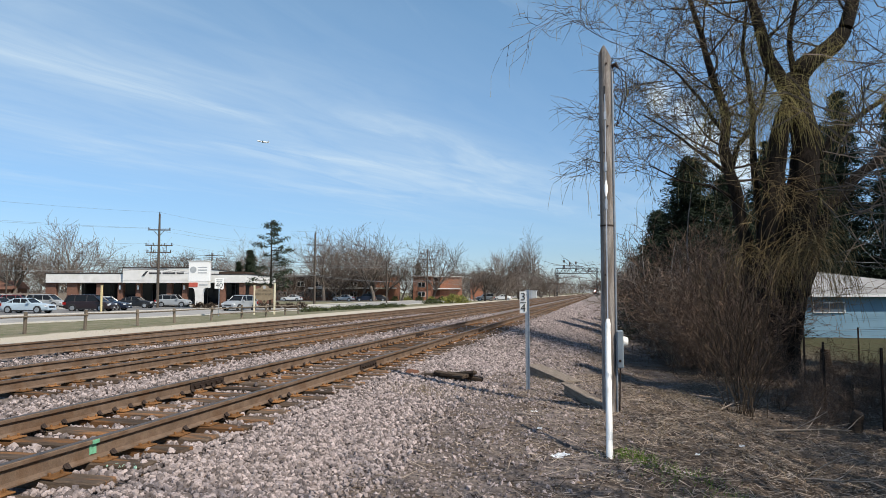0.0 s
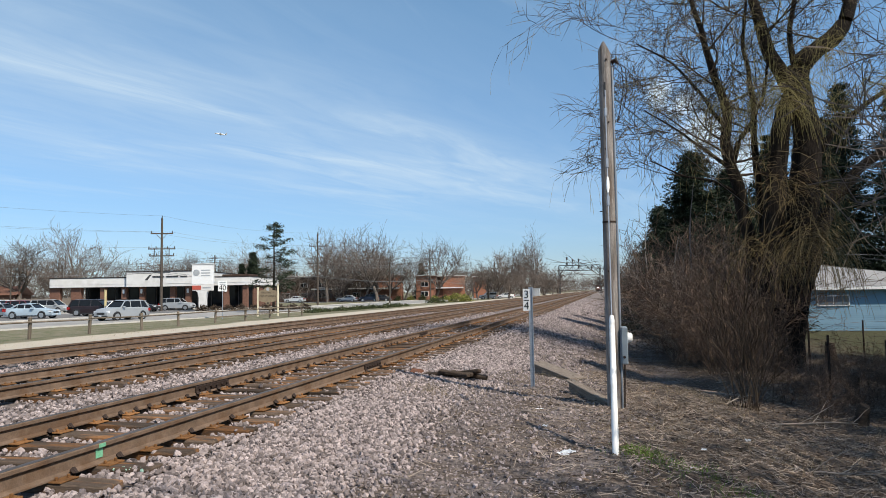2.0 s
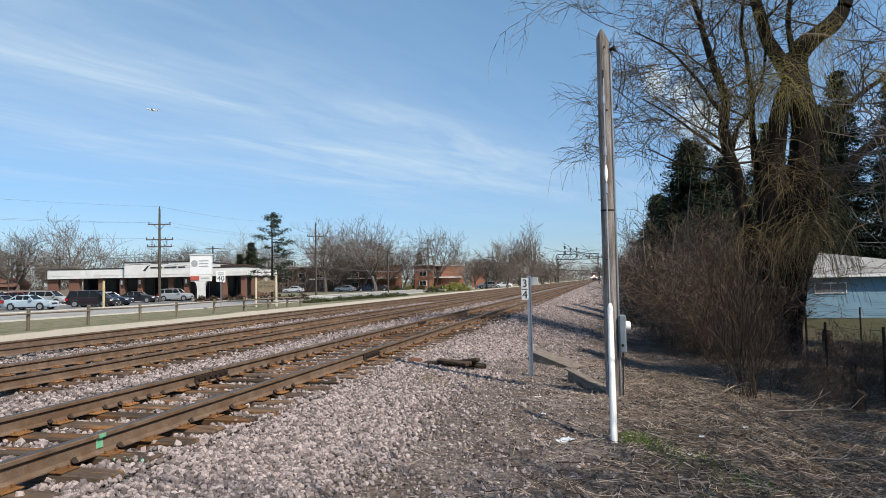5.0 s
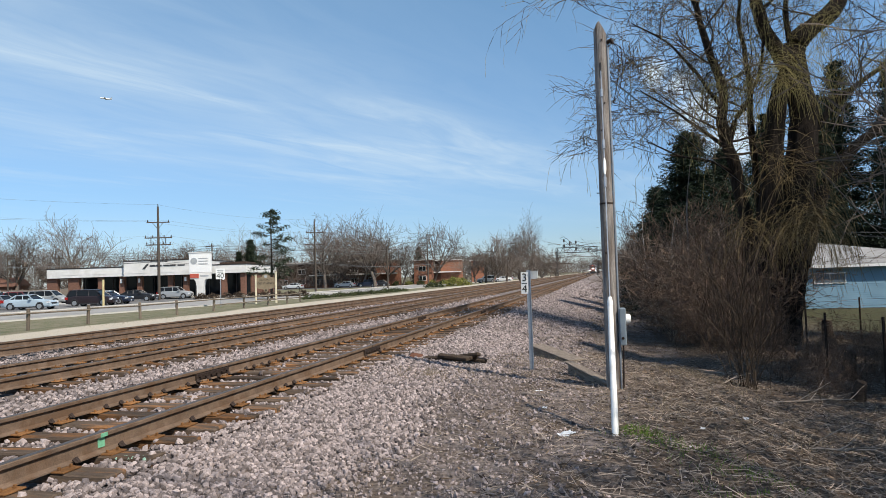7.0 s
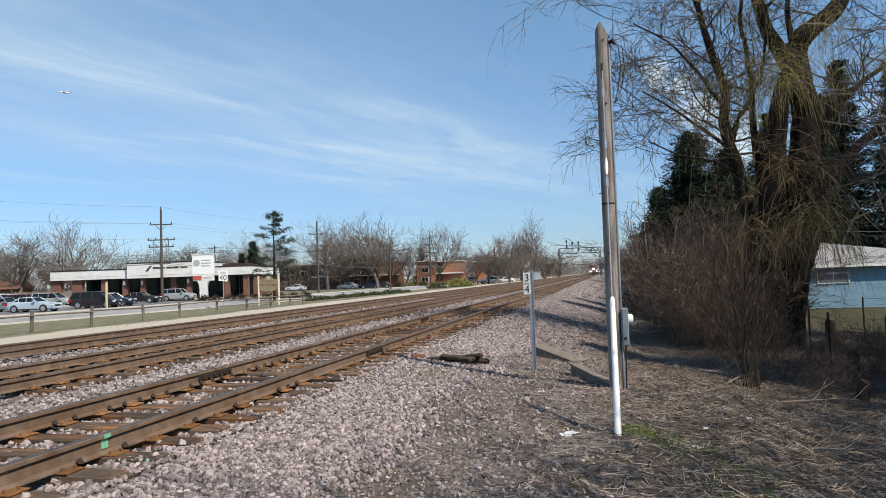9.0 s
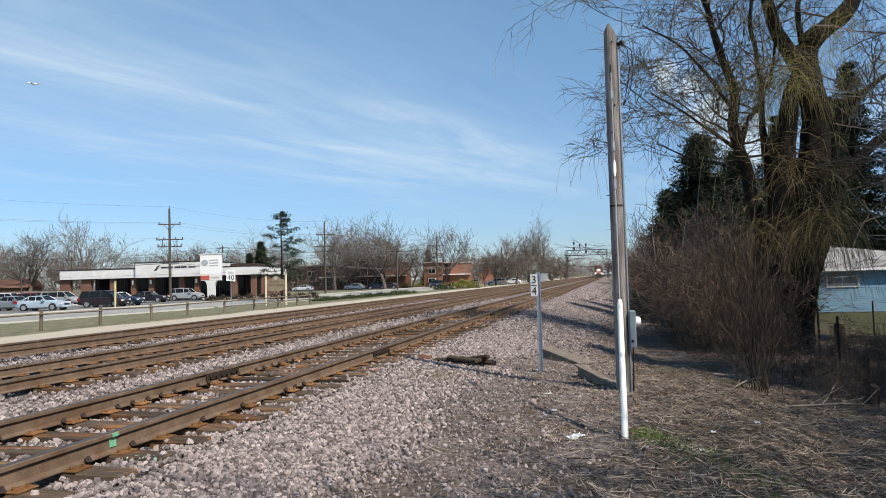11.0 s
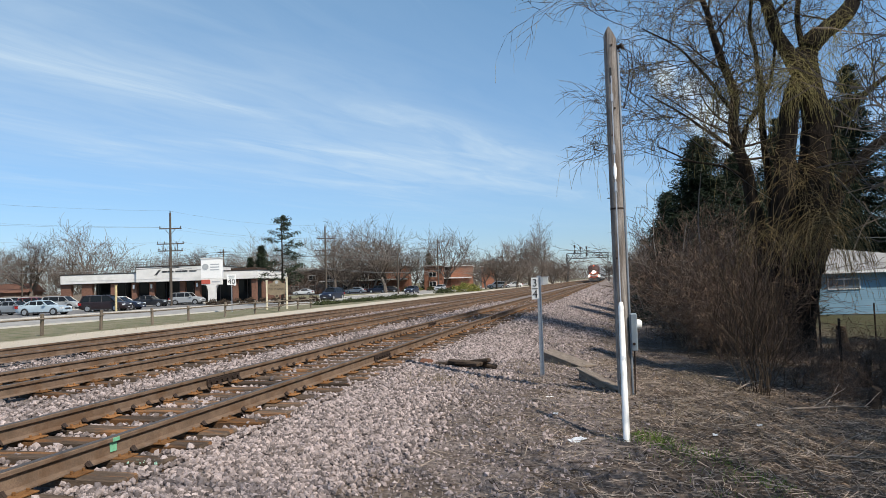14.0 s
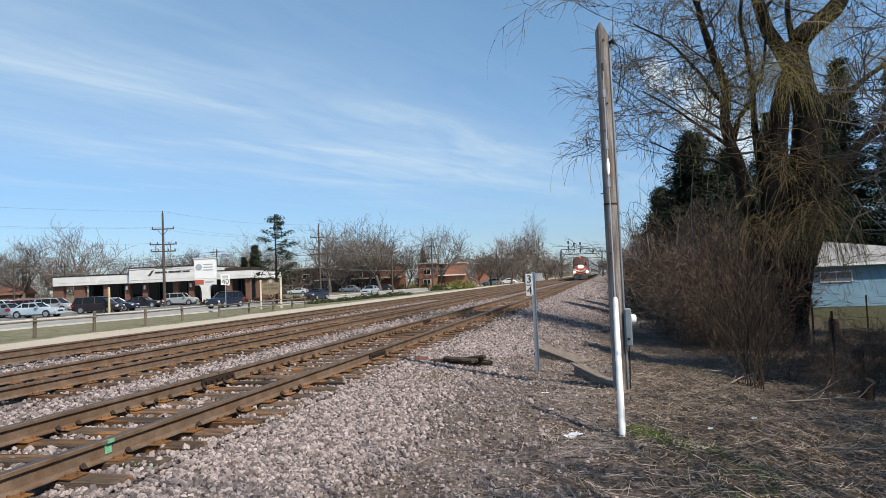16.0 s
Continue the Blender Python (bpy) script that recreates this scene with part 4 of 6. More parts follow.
def make_apartments():
    def block(name, m, w, d, h, end_only, label):
        b = thing(name, m, label, "building", "brick apartment blocks")
        body = part("wall", Shape().box(0, w, 0, d, -0.3, h), M["brick_orange" if end_only else "shingle"], b)
        part("roof", Shape().box(-0.5, w + 0.5, -0.6, d + 0.5, h, h + 0.22, 0.02), M["parapet"], b, "flat roof with a white edge")
        if not end_only:
            part("lower_wall", Shape().box(0.05, w - 0.05, -0.12, 0.2, -0.3, h * 0.42), M["brick"], b, "brown brick lower storey")
            part("balcony_edge", Shape().box(w * 0.28, w - 0.3, -1.4, 0.1, h * 0.47, h * 0.52), M["parapet"], b, "pale balcony edge")
            part("brick_end", Shape().box(w - 6.0, w + 0.1, -0.25, d, -0.3, h - 0.02), M["brick_orange"], b, "orange brick end wall")
        n = int(w / 4)
        for i in range(n):
            for z in (0.9, h * 0.55):
                x = 1.2 + i * w / n
                if not end_only and x > w - 7:
                    continue
                win = part("window", Shape().box(x, x + 1.9, -0.34 if z < 1 else -0.08, 0.1, z, z + 1.3, 0.01), M["parapet"], b)
                part("pane", Shape().box(x + 0.1, x + 0.9, -0.37 if z < 1 else -0.11, 0, z + 0.1, z + 1.2), M["dark_glass"], win)
                part("pane", Shape().box(x + 1.0, x + 1.8, -0.37 if z < 1 else -0.11, 0, z + 0.1, z + 1.2), M["dark_glass"], win)
        return b
    block("apartment_building", pose(-80, 151, -0.4, 0, 0, 14), 31.0, 10, 6.3, False, "two-storey dark shingled apartment block with brick ends")
    for x, y, w, lab in ((-46.6, 161, 4.6, "two-storey orange brick apartment wing with a white roof edge"), (-42.0, 180, 4.0, "two-storey orange brick apartment wing with a white roof edge"),
                         (-37.0, 188, 3.6, "two-storey orange brick apartment wing with a white roof edge")):
        block("apartment_building", pose(x, y, -0.4, 0, 0, 12), w, 9, 6.1, True, lab)
    block("apartment_building", pose(-49.0, 174, -0.4, 0, 0, 12), 12.0, 9, 6.2, False, "two-storey apartment block with brown upper walls and brick")


make_apartments()


# ---- poles and wires ----
def make_power_poles():
    spots = ((-57.4, 76.2, 12.5, 0), (-47.6, 104.0, 12.2, 8), (-40.5, 152, 12.0, 5), (-33.5, 205, 11, 5), (-74, 30, 12.3, -5))
    arms = []
    for x, y, h, turn in spots:
        p = thing("power_pole", pose(x, y, -0.4, 0, 0, 20 + turn), "tall brown wooden power pole with double crossarms", "utility pole", "roadside power poles")
        part("shaft", Shape().tube([(0, 0, -0.5), (0, 0, h * 0.5), (0, 0, h)], [0.2, 0.17, 0.12], 10), M["wood_dark"], p, smooth=True)
        top = h * 0.83
        for z, w in ((top, 1.45), (h * 0.665, 1.75), (h * 0.59, 1.6)):
            arm = part("crossarm", Shape().box(-w, w, -0.07, 0.07, z - 0.07, z + 0.07, 0.01), M["wood_dark"], p)
            for k in (-1, -0.45, 0.45, 1):
                if abs(k) < 1 and z == top:
                    continue
                part("insulator", Shape().tube([(k * (w - 0.1), 0, z + 0.05), (k * (w - 0.1), 0, z + 0.16), (k * (w - 0.1), 0, z + 0.34)], [0.03, 0.08, 0.05], 6), M["steel_black"], arm)
        for s in (-1, 1):
            part("brace", Shape().tube([(0, -0.1, top - 0.9), (s * 0.75, -0.1, top)], 0.035, 5), M["wood_dark"], p)
            part("post_insulator", Shape().tube([(s * 0.95, 0, h * 0.59), (s * 0.95, 0, h * 0.665)], 0.05, 6), M["steel_black"], p)
        part("top_pin", Shape().tube([(0, 0, h), (0, 0, h + 0.3)], 0.06, 6), M["steel_black"], p)
        part("cable_bracket", Shape().box(-1.1, 1.1, -0.06, 0.06, h * 0.405, h * 0.415), M["steel_black"], p)
        arms.append((x, y, h, radians(20 + turn)))
    wires = thing("power_lines", pose(0, 0, 0), "thin sagging overhead power wires along the road", "wires")
    order = sorted(arms, key=lambda q: q[1])
    for a, b in zip(order, order[1:]):
        for share, off in ((0.845, -1.35), (0.845, 1.35), (1.02, 0), (0.41, -0.9), (0.41, 0.9), (0.68, 1.5)):
            pts = []
            for i in range(9):
                t = i / 8
                p = [a[0] + math.cos(a[3]) * off, a[1] + math.sin(a[3]) * off, a[2] * share - 0.4]
                q = [b[0] + math.cos(b[3]) * off, b[1] + math.sin(b[3]) * off, b[2] * share - 0.4]
                pts.append(tuple(p[k] + (q[k] - p[k]) * t - (4 * t * (1 - t) * 0.7 if k == 2 else 0) for k in range(3)))
            part("wire", Shape().tube(pts, 0.009 if share > 0.5 else 0.025, 4), M["wire"], wires)
    # second line behind the bank
    for x, y, h in ((-112, 104, 8.6), (-101, 105, 8.2), (-70, 108, 9.4), (-40, 120, 8.0)):
        p = thing("power_pole", pose(x, y, -0.4), "slender wooden pole behind the bank", "utility pole", "back lot poles")
        part("shaft", Shape().tube([(0, 0, -0.4), (0, 0, h)], [0.16, 0.11], 8), M["wood_dark"], p)
        part("crossarm", Shape().box(-1.2, 1.2, -0.06, 0.06, h - 0.6, h - 0.48), M["wood_dark"], p)
    line = [(-160, 100, 8.4), (-136, 102, 7.6), (-112, 104, 7.9), (-101, 105, 7.6), (-85, 106.5, 7.7), (-70, 108, 8.6), (-55, 114, 7.2), (-40, 120, 7.3)]
    for dz in (0, -0.5, -0.9):
        part("wire", Shape().tube([(x, y, z + dz) for x, y, z in line], 0.03, 4), M["wire"], wires)


make_power_poles()


# ---- vehicles ----
M.update(tyre=mat("tyre_rubber", (0.02, 0.02, 0.021), 0.8, 0.1, 5, 40, 0.1), rim=mat("alloy_rim", (0.42, 0.43, 0.44), 0.35, 0.1, 5, 40, 0.0, metal=0.7),
         lamp_glass=mat("headlamp_glass", (0.62, 0.64, 0.66), 0.15, 0.05, 5, 40, 0.0), tail=mat("tail_lamp_red", (0.30, 0.012, 0.01), 0.25, 0.05, 5, 40, 0.0),
         bumper=mat("black_bumper_plastic", (0.025, 0.025, 0.027), 0.6, 0.1, 5, 40, 0.0), plate_bar=mat("plate_bar", (0.6, 0.62, 0.64), 0.5, 0.1, 5, 40, 0.0))


def car_paint(name, c, metal=0.1):
    return mat(name, c, 0.38, 0.04, 1, 200, 0.0, metal=metal, coat=0.1)


PAINT = dict(silver=car_paint("silver_car_paint", (0.30, 0.32, 0.34)), black=car_paint("black_car_paint", (0.012, 0.012, 0.014)), navy=car_paint("dark_blue_car_paint", (0.009, 0.015, 0.034)),
             iceblue=car_paint("pale_blue_grey_car_paint", (0.36, 0.44, 0.50)), white=car_paint("white_car_paint", (0.62, 0.63, 0.63), 0.0), maroon=car_paint("maroon_car_paint", (0.16, 0.02, 0.025)),
             grey=car_paint("grey_car_paint", (0.18, 0.2, 0.22)), plum=car_paint("dark_plum_car_paint", (0.022, 0.014, 0.016)), champagne=car_paint("grey_champagne_car_paint", (0.30, 0.31, 0.31)))

# length, width, height, belt, side profile of the hood and tail, glasshouse: foot of screen, roof front, roof rear, foot of rear glass
KINDS = dict(sedan=(4.8, 1.82, 1.46, 0.92, ((-1, 0.80), (-0.93, 1.0), (-0.62, 1.02), (0.36, 0.98), (0.9, 0.80), (1, 0.62)), (0.85, 0.2, -0.95, -1.75)),
             suv=(4.6, 1.84, 1.70, 1.02, ((-1, 0.92), (-0.97, 1.06), (-0.7, 1.08), (0.42, 1.10), (0.92, 0.96), (1, 0.7)), (1.05, 0.4, -1.75, -2.1)),
             minivan=(5.0, 1.95, 1.76, 1.0, ((-1, 0.9), (-0.97, 1.04), (-0.7, 1.06), (0.55, 1.06), (0.93, 0.86), (1, 0.62)), (1.5, 0.65, -2.05, -2.36)))


def make_car(kind, paint, m, label, group="", rack=False):
    L, W, H, belt, prof, gh = KINDS[kind]
    c = thing({"sedan": "sedan_car", "suv": "suv_car", "minivan": "minivan"}[kind], m, label, "car", group)
    rings = []
    for i in range(17):
        s = -1 + i / 8
        top = float(np.interp(s, [p[0] for p in prof], [p[1] for p in prof]))
        w = W / 2 * (1 - 0.16 * abs(s) ** 5 - 0.05 * (1 if abs(s) == 1 else 0))
        low = 0.22 + 0.12 * max(0, abs(s) - 0.85) / 0.15
        mid, b = (low + min(belt, top)) / 2, min(belt, top - 0.05)
        half = [(w * 0.86, low), (w * 0.98, low + 0.1), (w, mid), (w * 0.97, b), (w * 0.88, top), (w * 0.4, top + 0.025)]
        rings.append([(s * L / 2, y, z) for y, z in half] + [(s * L / 2, -y, z) for y, z in half[::-1]])
    body = part("body", Shape().loft(rings), PAINT[paint], c, smooth=True)
    f0, f1, r1, r0 = gh
    zb, zr, wb, wr = belt - 0.02, H - 0.05, W / 2 * 0.9, W / 2 * 0.72
    def cab(y_b, y_r, inset):
        return [[(f0, -y_b, zb + 0.05), (f1 - inset, -y_r, zr), (r1 + inset, -y_r, zr), (r0, -y_b, zb)], [(f0, y_b, zb + 0.05), (f1 - inset, y_r, zr), (r1 + inset, y_r, zr), (r0, y_b, zb)]]
    part("glasshouse", Shape().loft(cab(wb, wr, 0.0)), M["dark_glass"], c, "dark tinted glazing")
    roof = [[(f1 + 0.1, -wr - 0.015, zr - 0.04), (f1 - 0.2, -wr - 0.02, zr + 0.02), (r1 + 0.2, -wr - 0.02, zr + 0.02), (r1 - 0.08, -wr - 0.015, zr - 0.04)],
            [(f1 + 0.12, -wr * 0.5, zr), (f1 - 0.2, -wr * 0.5, zr + 0.055), (r1 + 0.2, -wr * 0.5, zr + 0.055), (r1 - 0.1, -wr * 0.5, zr)],
            [(f1 + 0.12, wr * 0.5, zr), (f1 - 0.2, wr * 0.5, zr + 0.055), (r1 + 0.2, wr * 0.5, zr + 0.055), (r1 - 0.1, wr * 0.5, zr)],
            [(f1 + 0.1, wr + 0.015, zr - 0.04), (f1 - 0.2, wr + 0.02, zr + 0.02), (r1 + 0.2, wr + 0.02, zr + 0.02), (r1 - 0.08, wr + 0.015, zr - 0.04)]]
    part("roof", Shape().loft(roof), PAINT[paint], c, smooth=True)
    mids = [(f0 + r0) / 2 + 0.2, r1 - 0.05] if kind == "sedan" else [(f0 + r0) / 2 + 0.45, (f1 + r1) / 2 - 0.55]
    for s in (-1, 1):
        for xa, xb, w in [(f0, f1, 0.045), (r0, r1, 0.07)] + [(x, x - 0.05, 0.03) for x in mids]:
            part("pillar", Shape().tube([(xa, s * (wb + 0.003), zb + 0.02), (xb, s * (wr + 0.003), zr)], w, 6), PAINT[paint], c)
        part("mirror", Shape().box(f0 - 0.35, f0 - 0.15, s * (wb + 0.02), s * (wb + 0.24), zb + 0.05, zb + 0.2, 0.03), PAINT[paint], c)
        part("headlamp", Shape().box(L / 2 - 0.42, L / 2 - 0.06, s * W * 0.29, s * W * 0.44, 0.62, 0.80, 0.03), M["lamp_glass"], c, "clear headlamp")
        part("tail_lamp", Shape().box(-L / 2 - 0.01, -L / 2 + 0.3, s * W * 0.33, s * W * 0.455, 0.72, 0.96, 0.03), M["tail"], c, "red tail lamp")
        for x in (0.45, -0.75):
            part("door_handle", Shape().box(x, x + 0.2, s * W * 0.488, s * W * 0.506, belt - 0.14, belt - 0.1), PAINT[paint], c)
        part("sill", Shape().box(-L * 0.27, L * 0.29, s * W * 0.44, s * W * 0.5, 0.2, 0.32, 0.02), M["bumper"], c)
    part("grille", Shape().box(L / 2 - 0.06, L / 2 + 0.015, -W * 0.24, W * 0.24, 0.5, 0.68, 0.02), M["bumper"], c)
    part("front_bumper", Shape().box(L / 2 - 0.2, L / 2 + 0.05, -W * 0.38, W * 0.38, 0.26, 0.44, 0.04), M["bumper"] if kind == "suv" else PAINT[paint], c)
    part("rear_bumper", Shape().box(-L / 2 - 0.05, -L / 2 + 0.2, -W * 0.38, W * 0.38, 0.3, 0.52, 0.04), M["bumper"] if kind == "suv" else PAINT[paint], c)
    for x in (L / 2 + 0.055, -L / 2 - 0.06):
        part("plate", Shape().box(x - 0.006, x + 0.006, -0.15, 0.15, 0.36, 0.46), M["plate_bar"], c, "plain pale plate")
    if rack:
        for s in (-1, 1):
            part("roof_rail", Shape().tube([(f1 - 0.25, s * wr * 0.9, zr + 0.1), (r1 + 0.3, s * wr * 0.9, zr + 0.1)], 0.025, 6), M["bumper"], c)
    R = 0.34 if kind != "sedan" else 0.32
    tyre = Shape().loft([[(R * k * math.cos(t), y, R * k * math.sin(t)) for t in [2 * math.pi * j / 20 for j in range(20)]] for k, y in ((0.7, -0.1), (0.96, -0.11), (1, -0.07), (1, 0.07), (0.96, 0.11), (0.7, 0.1))])
    tyre = tyre.mesh("tyre", M["tyre"], True)
    rim = Shape().tube([(0, -0.08, 0), (0, 0.08, 0)], R * 0.2, 8)
    for k in range(5):
        a = 2 * math.pi * k / 5
        rim.box(0.0, R * 0.68, -0.115, 0.115, -0.045, 0.045, 0.01, pose(0, 0, 0, 0, math.degrees(a), 0))
    rim.loft([[(R * q * math.cos(t), y, R * q * math.sin(t)) for t in [2 * math.pi * j / 20 for j in range(20)]] for q, y in ((0.62, -0.112), (0.73, -0.112), (0.73, 0.112), (0.62, 0.112))])
    rim = rim.mesh("rim", M["rim"])
    wheels = []
    for x in (L * 0.31, -L * 0.29):
        for s in (-1, 1):
            arch = Shape().tube([(x, s * (W * 0.40), R + 0.02), (x, s * (W * 0.497), R + 0.02)], R + 0.07, 18)
            part("wheel_arch", arch, M["bumper"], c, "dark wheel arch")
            w = part("wheel", tyre, None, c, m=pose(x, s * (W / 2 - 0.085), R))
            part("rim", rim, None, w, "spoked alloy rim")
            wheels.append((w, R, (x, s * (W / 2 - 0.085))))
    return c, wheels


def park(kind, paint, x, y, turn, label, z=-0.372):
    make_car(kind, paint, pose(x, y, z, 0, 0, turn), label, "parked cars")


park("sedan", "iceblue", -54.6, 53.2, 12, "pale blue-grey sedan parked in the lot")
park("sedan", "grey", -60.5, 55.5, 8, "grey sedan parked in the lot")
park("minivan", "plum", -53.6, 60.2, 14, "very dark plum minivan parked by the yellow post")
park("sedan", "black", -58.6, 73.6, 14, "black sedan parked before the bank")
park("suv", "silver", -57.8, 80.2, 14, "silver compact suv parked before the bank")
park("sedan", "navy", -54.2, 63.4, 14, "dark blue sedan parked beside a minivan")
park("sedan", "white", -64.5, 75.5, 16, "white sedan parked before the bank")
park("minivan", "champagne", -70.5, 71.5, 12, "silver-grey minivan parked in the lot")
park("suv", "maroon", -74.8, 71.5, 16, "maroon suv parked in the lot")
park("minivan", "white", -79.5, 71.8, 12, "white minivan parked in the lot")
park("sedan", "iceblue", -72.5, 62.0, 12, "pale blue sedan parked in the lot")
park("suv", "grey", -67.5, 58.5, 12, "grey suv parked in the lot")
park("suv", "white", -84.0, 78.5, 12, "white suv parked in the lot")
park("sedan", "navy", -66.5, 52.5, 8, "dark blue sedan parked in the lot")
park("minivan", "silver", -78.0, 64.0, 8, "silver minivan parked in the lot")
park("sedan", "white", -75.5, 57.0, 8, "white sedan parked in the lot")
park("sedan", "white", -85.5, 72.5, 20, "white sedan parked in the lot")
park("sedan", "white", -69.5, 139.5, 190, "white sedan parked before the apartments", -0.372)
park("sedan", "silver", -57.5, 141.5, 190, "silver sedan parked before the apartments", -0.372)
park("suv", "navy", -52.6, 143.0, 190, "dark blue suv parked before the apartments", -0.372)
park("sedan", "black", -50.4, 144.5, 190, "black sedan parked before the apartments", -0.372)
park("sedan", "white", -24.5, 165.0, 200, "white sedan parked under far trees", -0.38)
park("suv", "grey", -27.5, 158.0, 200, "grey suv parked under far trees", -0.38)


# ---- trees on the far side of the road ----
def far_trees():
    r = np.random.default_rng(5)
    for k, (x, y, h, wide) in enumerate(((-102, 108.6, 15.0, 0.9), (-118, 112, 14.2, 1.1), (-61.2, 139, 14.0, 0.9), (-55, 146, 13.2, 0.8), (-50.3, 141.9, 15.0, 0.95), (-42.4, 164.2, 15.3, 0.9),
                                         (-31.5, 200, 14.5, 0.8), (-27.5, 220, 15.0, 0.7), (-21.5, 200, 15.6, 0.62), (-24, 196, 12.5, 0.6))):
        plant_tree(k, x, y, h * 1.06, r.uniform(0, 360), wide=wide * 1.2)
    for k in range(26):
        t = k / 25
        x, y = -165 + 118 * t + r.uniform(-4, 4), 118 + 40 * t + r.uniform(-6, 14)
        plant_tree(k + 2, x, y, r.uniform(9.5, 13.5), r.uniform(0, 360), "leafless tree in the distant grey-brown tree line", "distant tree line", 1.15)
    for k in range(14):
        x, y = -60 + 62 * k / 13 + r.uniform(-3, 3), 235 + r.uniform(-10, 25)
        if -17 < x < 1.5:
            x, y = x, 420 + r.uniform(0, 60)
        plant_tree(k, x, y, r.uniform(9, 12), r.uniform(0, 360), "leafless tree in the distant grey-brown tree line", "distant tree line", 1.2)
    for k, (x, y, h) in enumerate(((-28.5, 150, 7.6), (-26.5, 152, 7.4), (-24.6, 150, 7.4), (-22.5, 158, 7.8), (-21.0, 172, 8.0), (-60, 146, 8.0), (-52.5, 147, 8.5), (-19.0, 214, 7.5), (-17.5, 230, 6.5))):
        plant_tree(k + 1, x, y, h, r.uniform(0, 360), "small dark leafless tree near the road", "small leafless trees", 1.5)
    for k in range(10):
        plant_tree(k, 7.5 + r.uniform(-1.5, 6), 60 + 20 * k + r.uniform(-5, 5), r.uniform(7, 11), r.uniform(0, 360), "leafless tree at the foot of the embankment", "embankment trees", 1.0)


far_trees()


def far_evergreens():
    """The sparse pine by the road and the spires behind the bank."""
    r = np.random.default_rng(12)
    x, y = -37.0, 68.8
    t = thing("pine_tree", pose(x, y, -0.4), "sparse dark pine with tufted branches beside the road", "tree")
    H = 10.4
    part("trunk", Shape().tube([(0, 0, -0.3), (0.1, 0, H * 0.5), (0.05, 0, H)], [0.16, 0.1, 0.03], 7), M["bark"], t)
    boughs, tufts = [], []
    for i in range(46):
        z = H * (0.24 + 0.75 * (i + r.uniform()) / 46)
        a = r.uniform(0, 2 * math.pi)
        L = min(5.6 * (1 - z / H) ** 0.75, 3.9) * r.uniform(0.5, 1.0) + 0.25
        p = np.array([0.05, 0, z])
        d = np.array([math.cos(a), math.sin(a), 0.05])
        for j in range(4):
            q = p + d * L / 4 + np.array([0, 0, (-0.02, -0.03, 0.01, 0.06)[j] * L])
            boughs.append((p, q, 0.036 - 0.007 * j, 0.029 - 0.007 * j))
            for _ in range((0, 1, 2, 4)[j]):
                tufts.append(p + (q - p) * r.uniform(0.2, 1) + r.normal(0, 0.1, 3) * [1.4, 1.4, 0.5])
            p = q
    for _ in range(14):
        tufts.append(np.array([0.9 + r.normal(0, 0.55), -0.2 + r.normal(0, 0.5), r.uniform(2.0, 4.6)]))
    tagged(part("bough", limbs_to_mesh("bough", boughs, M["bark"], 3), None, t), kind="stuff")
    part("foliage", leaf_clumps("foliage", tufts, 0.19, M["pine"], 10, 0.6, 4, 1.0, 0.26), None, t)
    s = spruce_proto(5, 9.5, 2.1)
    s.matrix_basis = pose(-61, 106, -0.4)
    tagged(s, "small dark spruce behind the bank", "tree")
    for x, y, k in ((-64.5, 108, 0.8), (-52, 185, 1.1)):
        o = copy_thing(s, pose(x, y, -0.4))
        o.matrix_basis = pose(x, y, -0.4) @ Matrix.Diagonal((k, k, k, 1))
        tagged(o, "small dark spruce rising over the roofs", "tree")


far_evergreens()


def shrub(name, x, y, z, sx, sy, sz, material, label, seed, n=70, leaf=0.12):
    r = np.random.default_rng(seed)
    c = r.normal(size=(n, 3))
    c /= np.linalg.norm(c, axis=1, keepdims=True)
    c *= r.uniform(0.3, 1, (n, 1)) ** 0.5
    c = np.abs(c * [1, 1, 0]) * np.sign(c) + np.stack([0 * c[:, 0], 0 * c[:, 0], np.abs(c[:, 2])], 1)
    s = thing(name, pose(x, y, z), label, "shrub")
    part("leaves", leaf_clumps("leaves", c * [sx, sy, sz], leaf, material, 16, 0.8, seed), None, s)
    part("stems", limbs_to_mesh("stems", [((0, 0, -0.1), tuple(q * [sx * 0.8, sy * 0.8, sz * 0.8]), 0.02, 0.008) for q in c[:24]], M["twig"], 3), None, s)


for i in range(13):
    t = i / 12
    shrub("low_juniper", -30.2 + 2.6 * t + 0.3 * math.sin(5 * i), 64.5 + 25 * t, -0.42, 0.95, 1.0, 0.42 + 0.12 * math.sin(3 * i), M["hedge"], "low spreading dark green juniper by the road", 40 + i, 50)
for i in range(9):
    shrub("clipped_hedge", -49.8 + 1.5 * i, 74.2 + 0.55 * i, -0.4, 0.9, 0.6, 0.75, M["twig"], "brown clipped hedge at the edge of the bank's lot", 60 + i, 60)
shrub("forsythia_bush", -27.0, 122, -0.4, 2.9, 2.2, 1.7, M["forsythia"], "yellow-green spring bush beside the road", 90, 160, 0.2)
shrub("evergreen_bush", -29.8, 116, -0.4, 2.2, 1.8, 0.9, M["hedge"], "dark evergreen bush beside the road", 91, 90, 0.16)
for i in range(6):
    shrub("evergreen_bush", -51 + 2.4 * i, 150 + 2.2 * i, -0.4, 1.0, 0.9, 1.2, M["hedge"] if i % 2 else M["forsythia"], "rounded bush before the apartments", 95 + i, 60, 0.16)


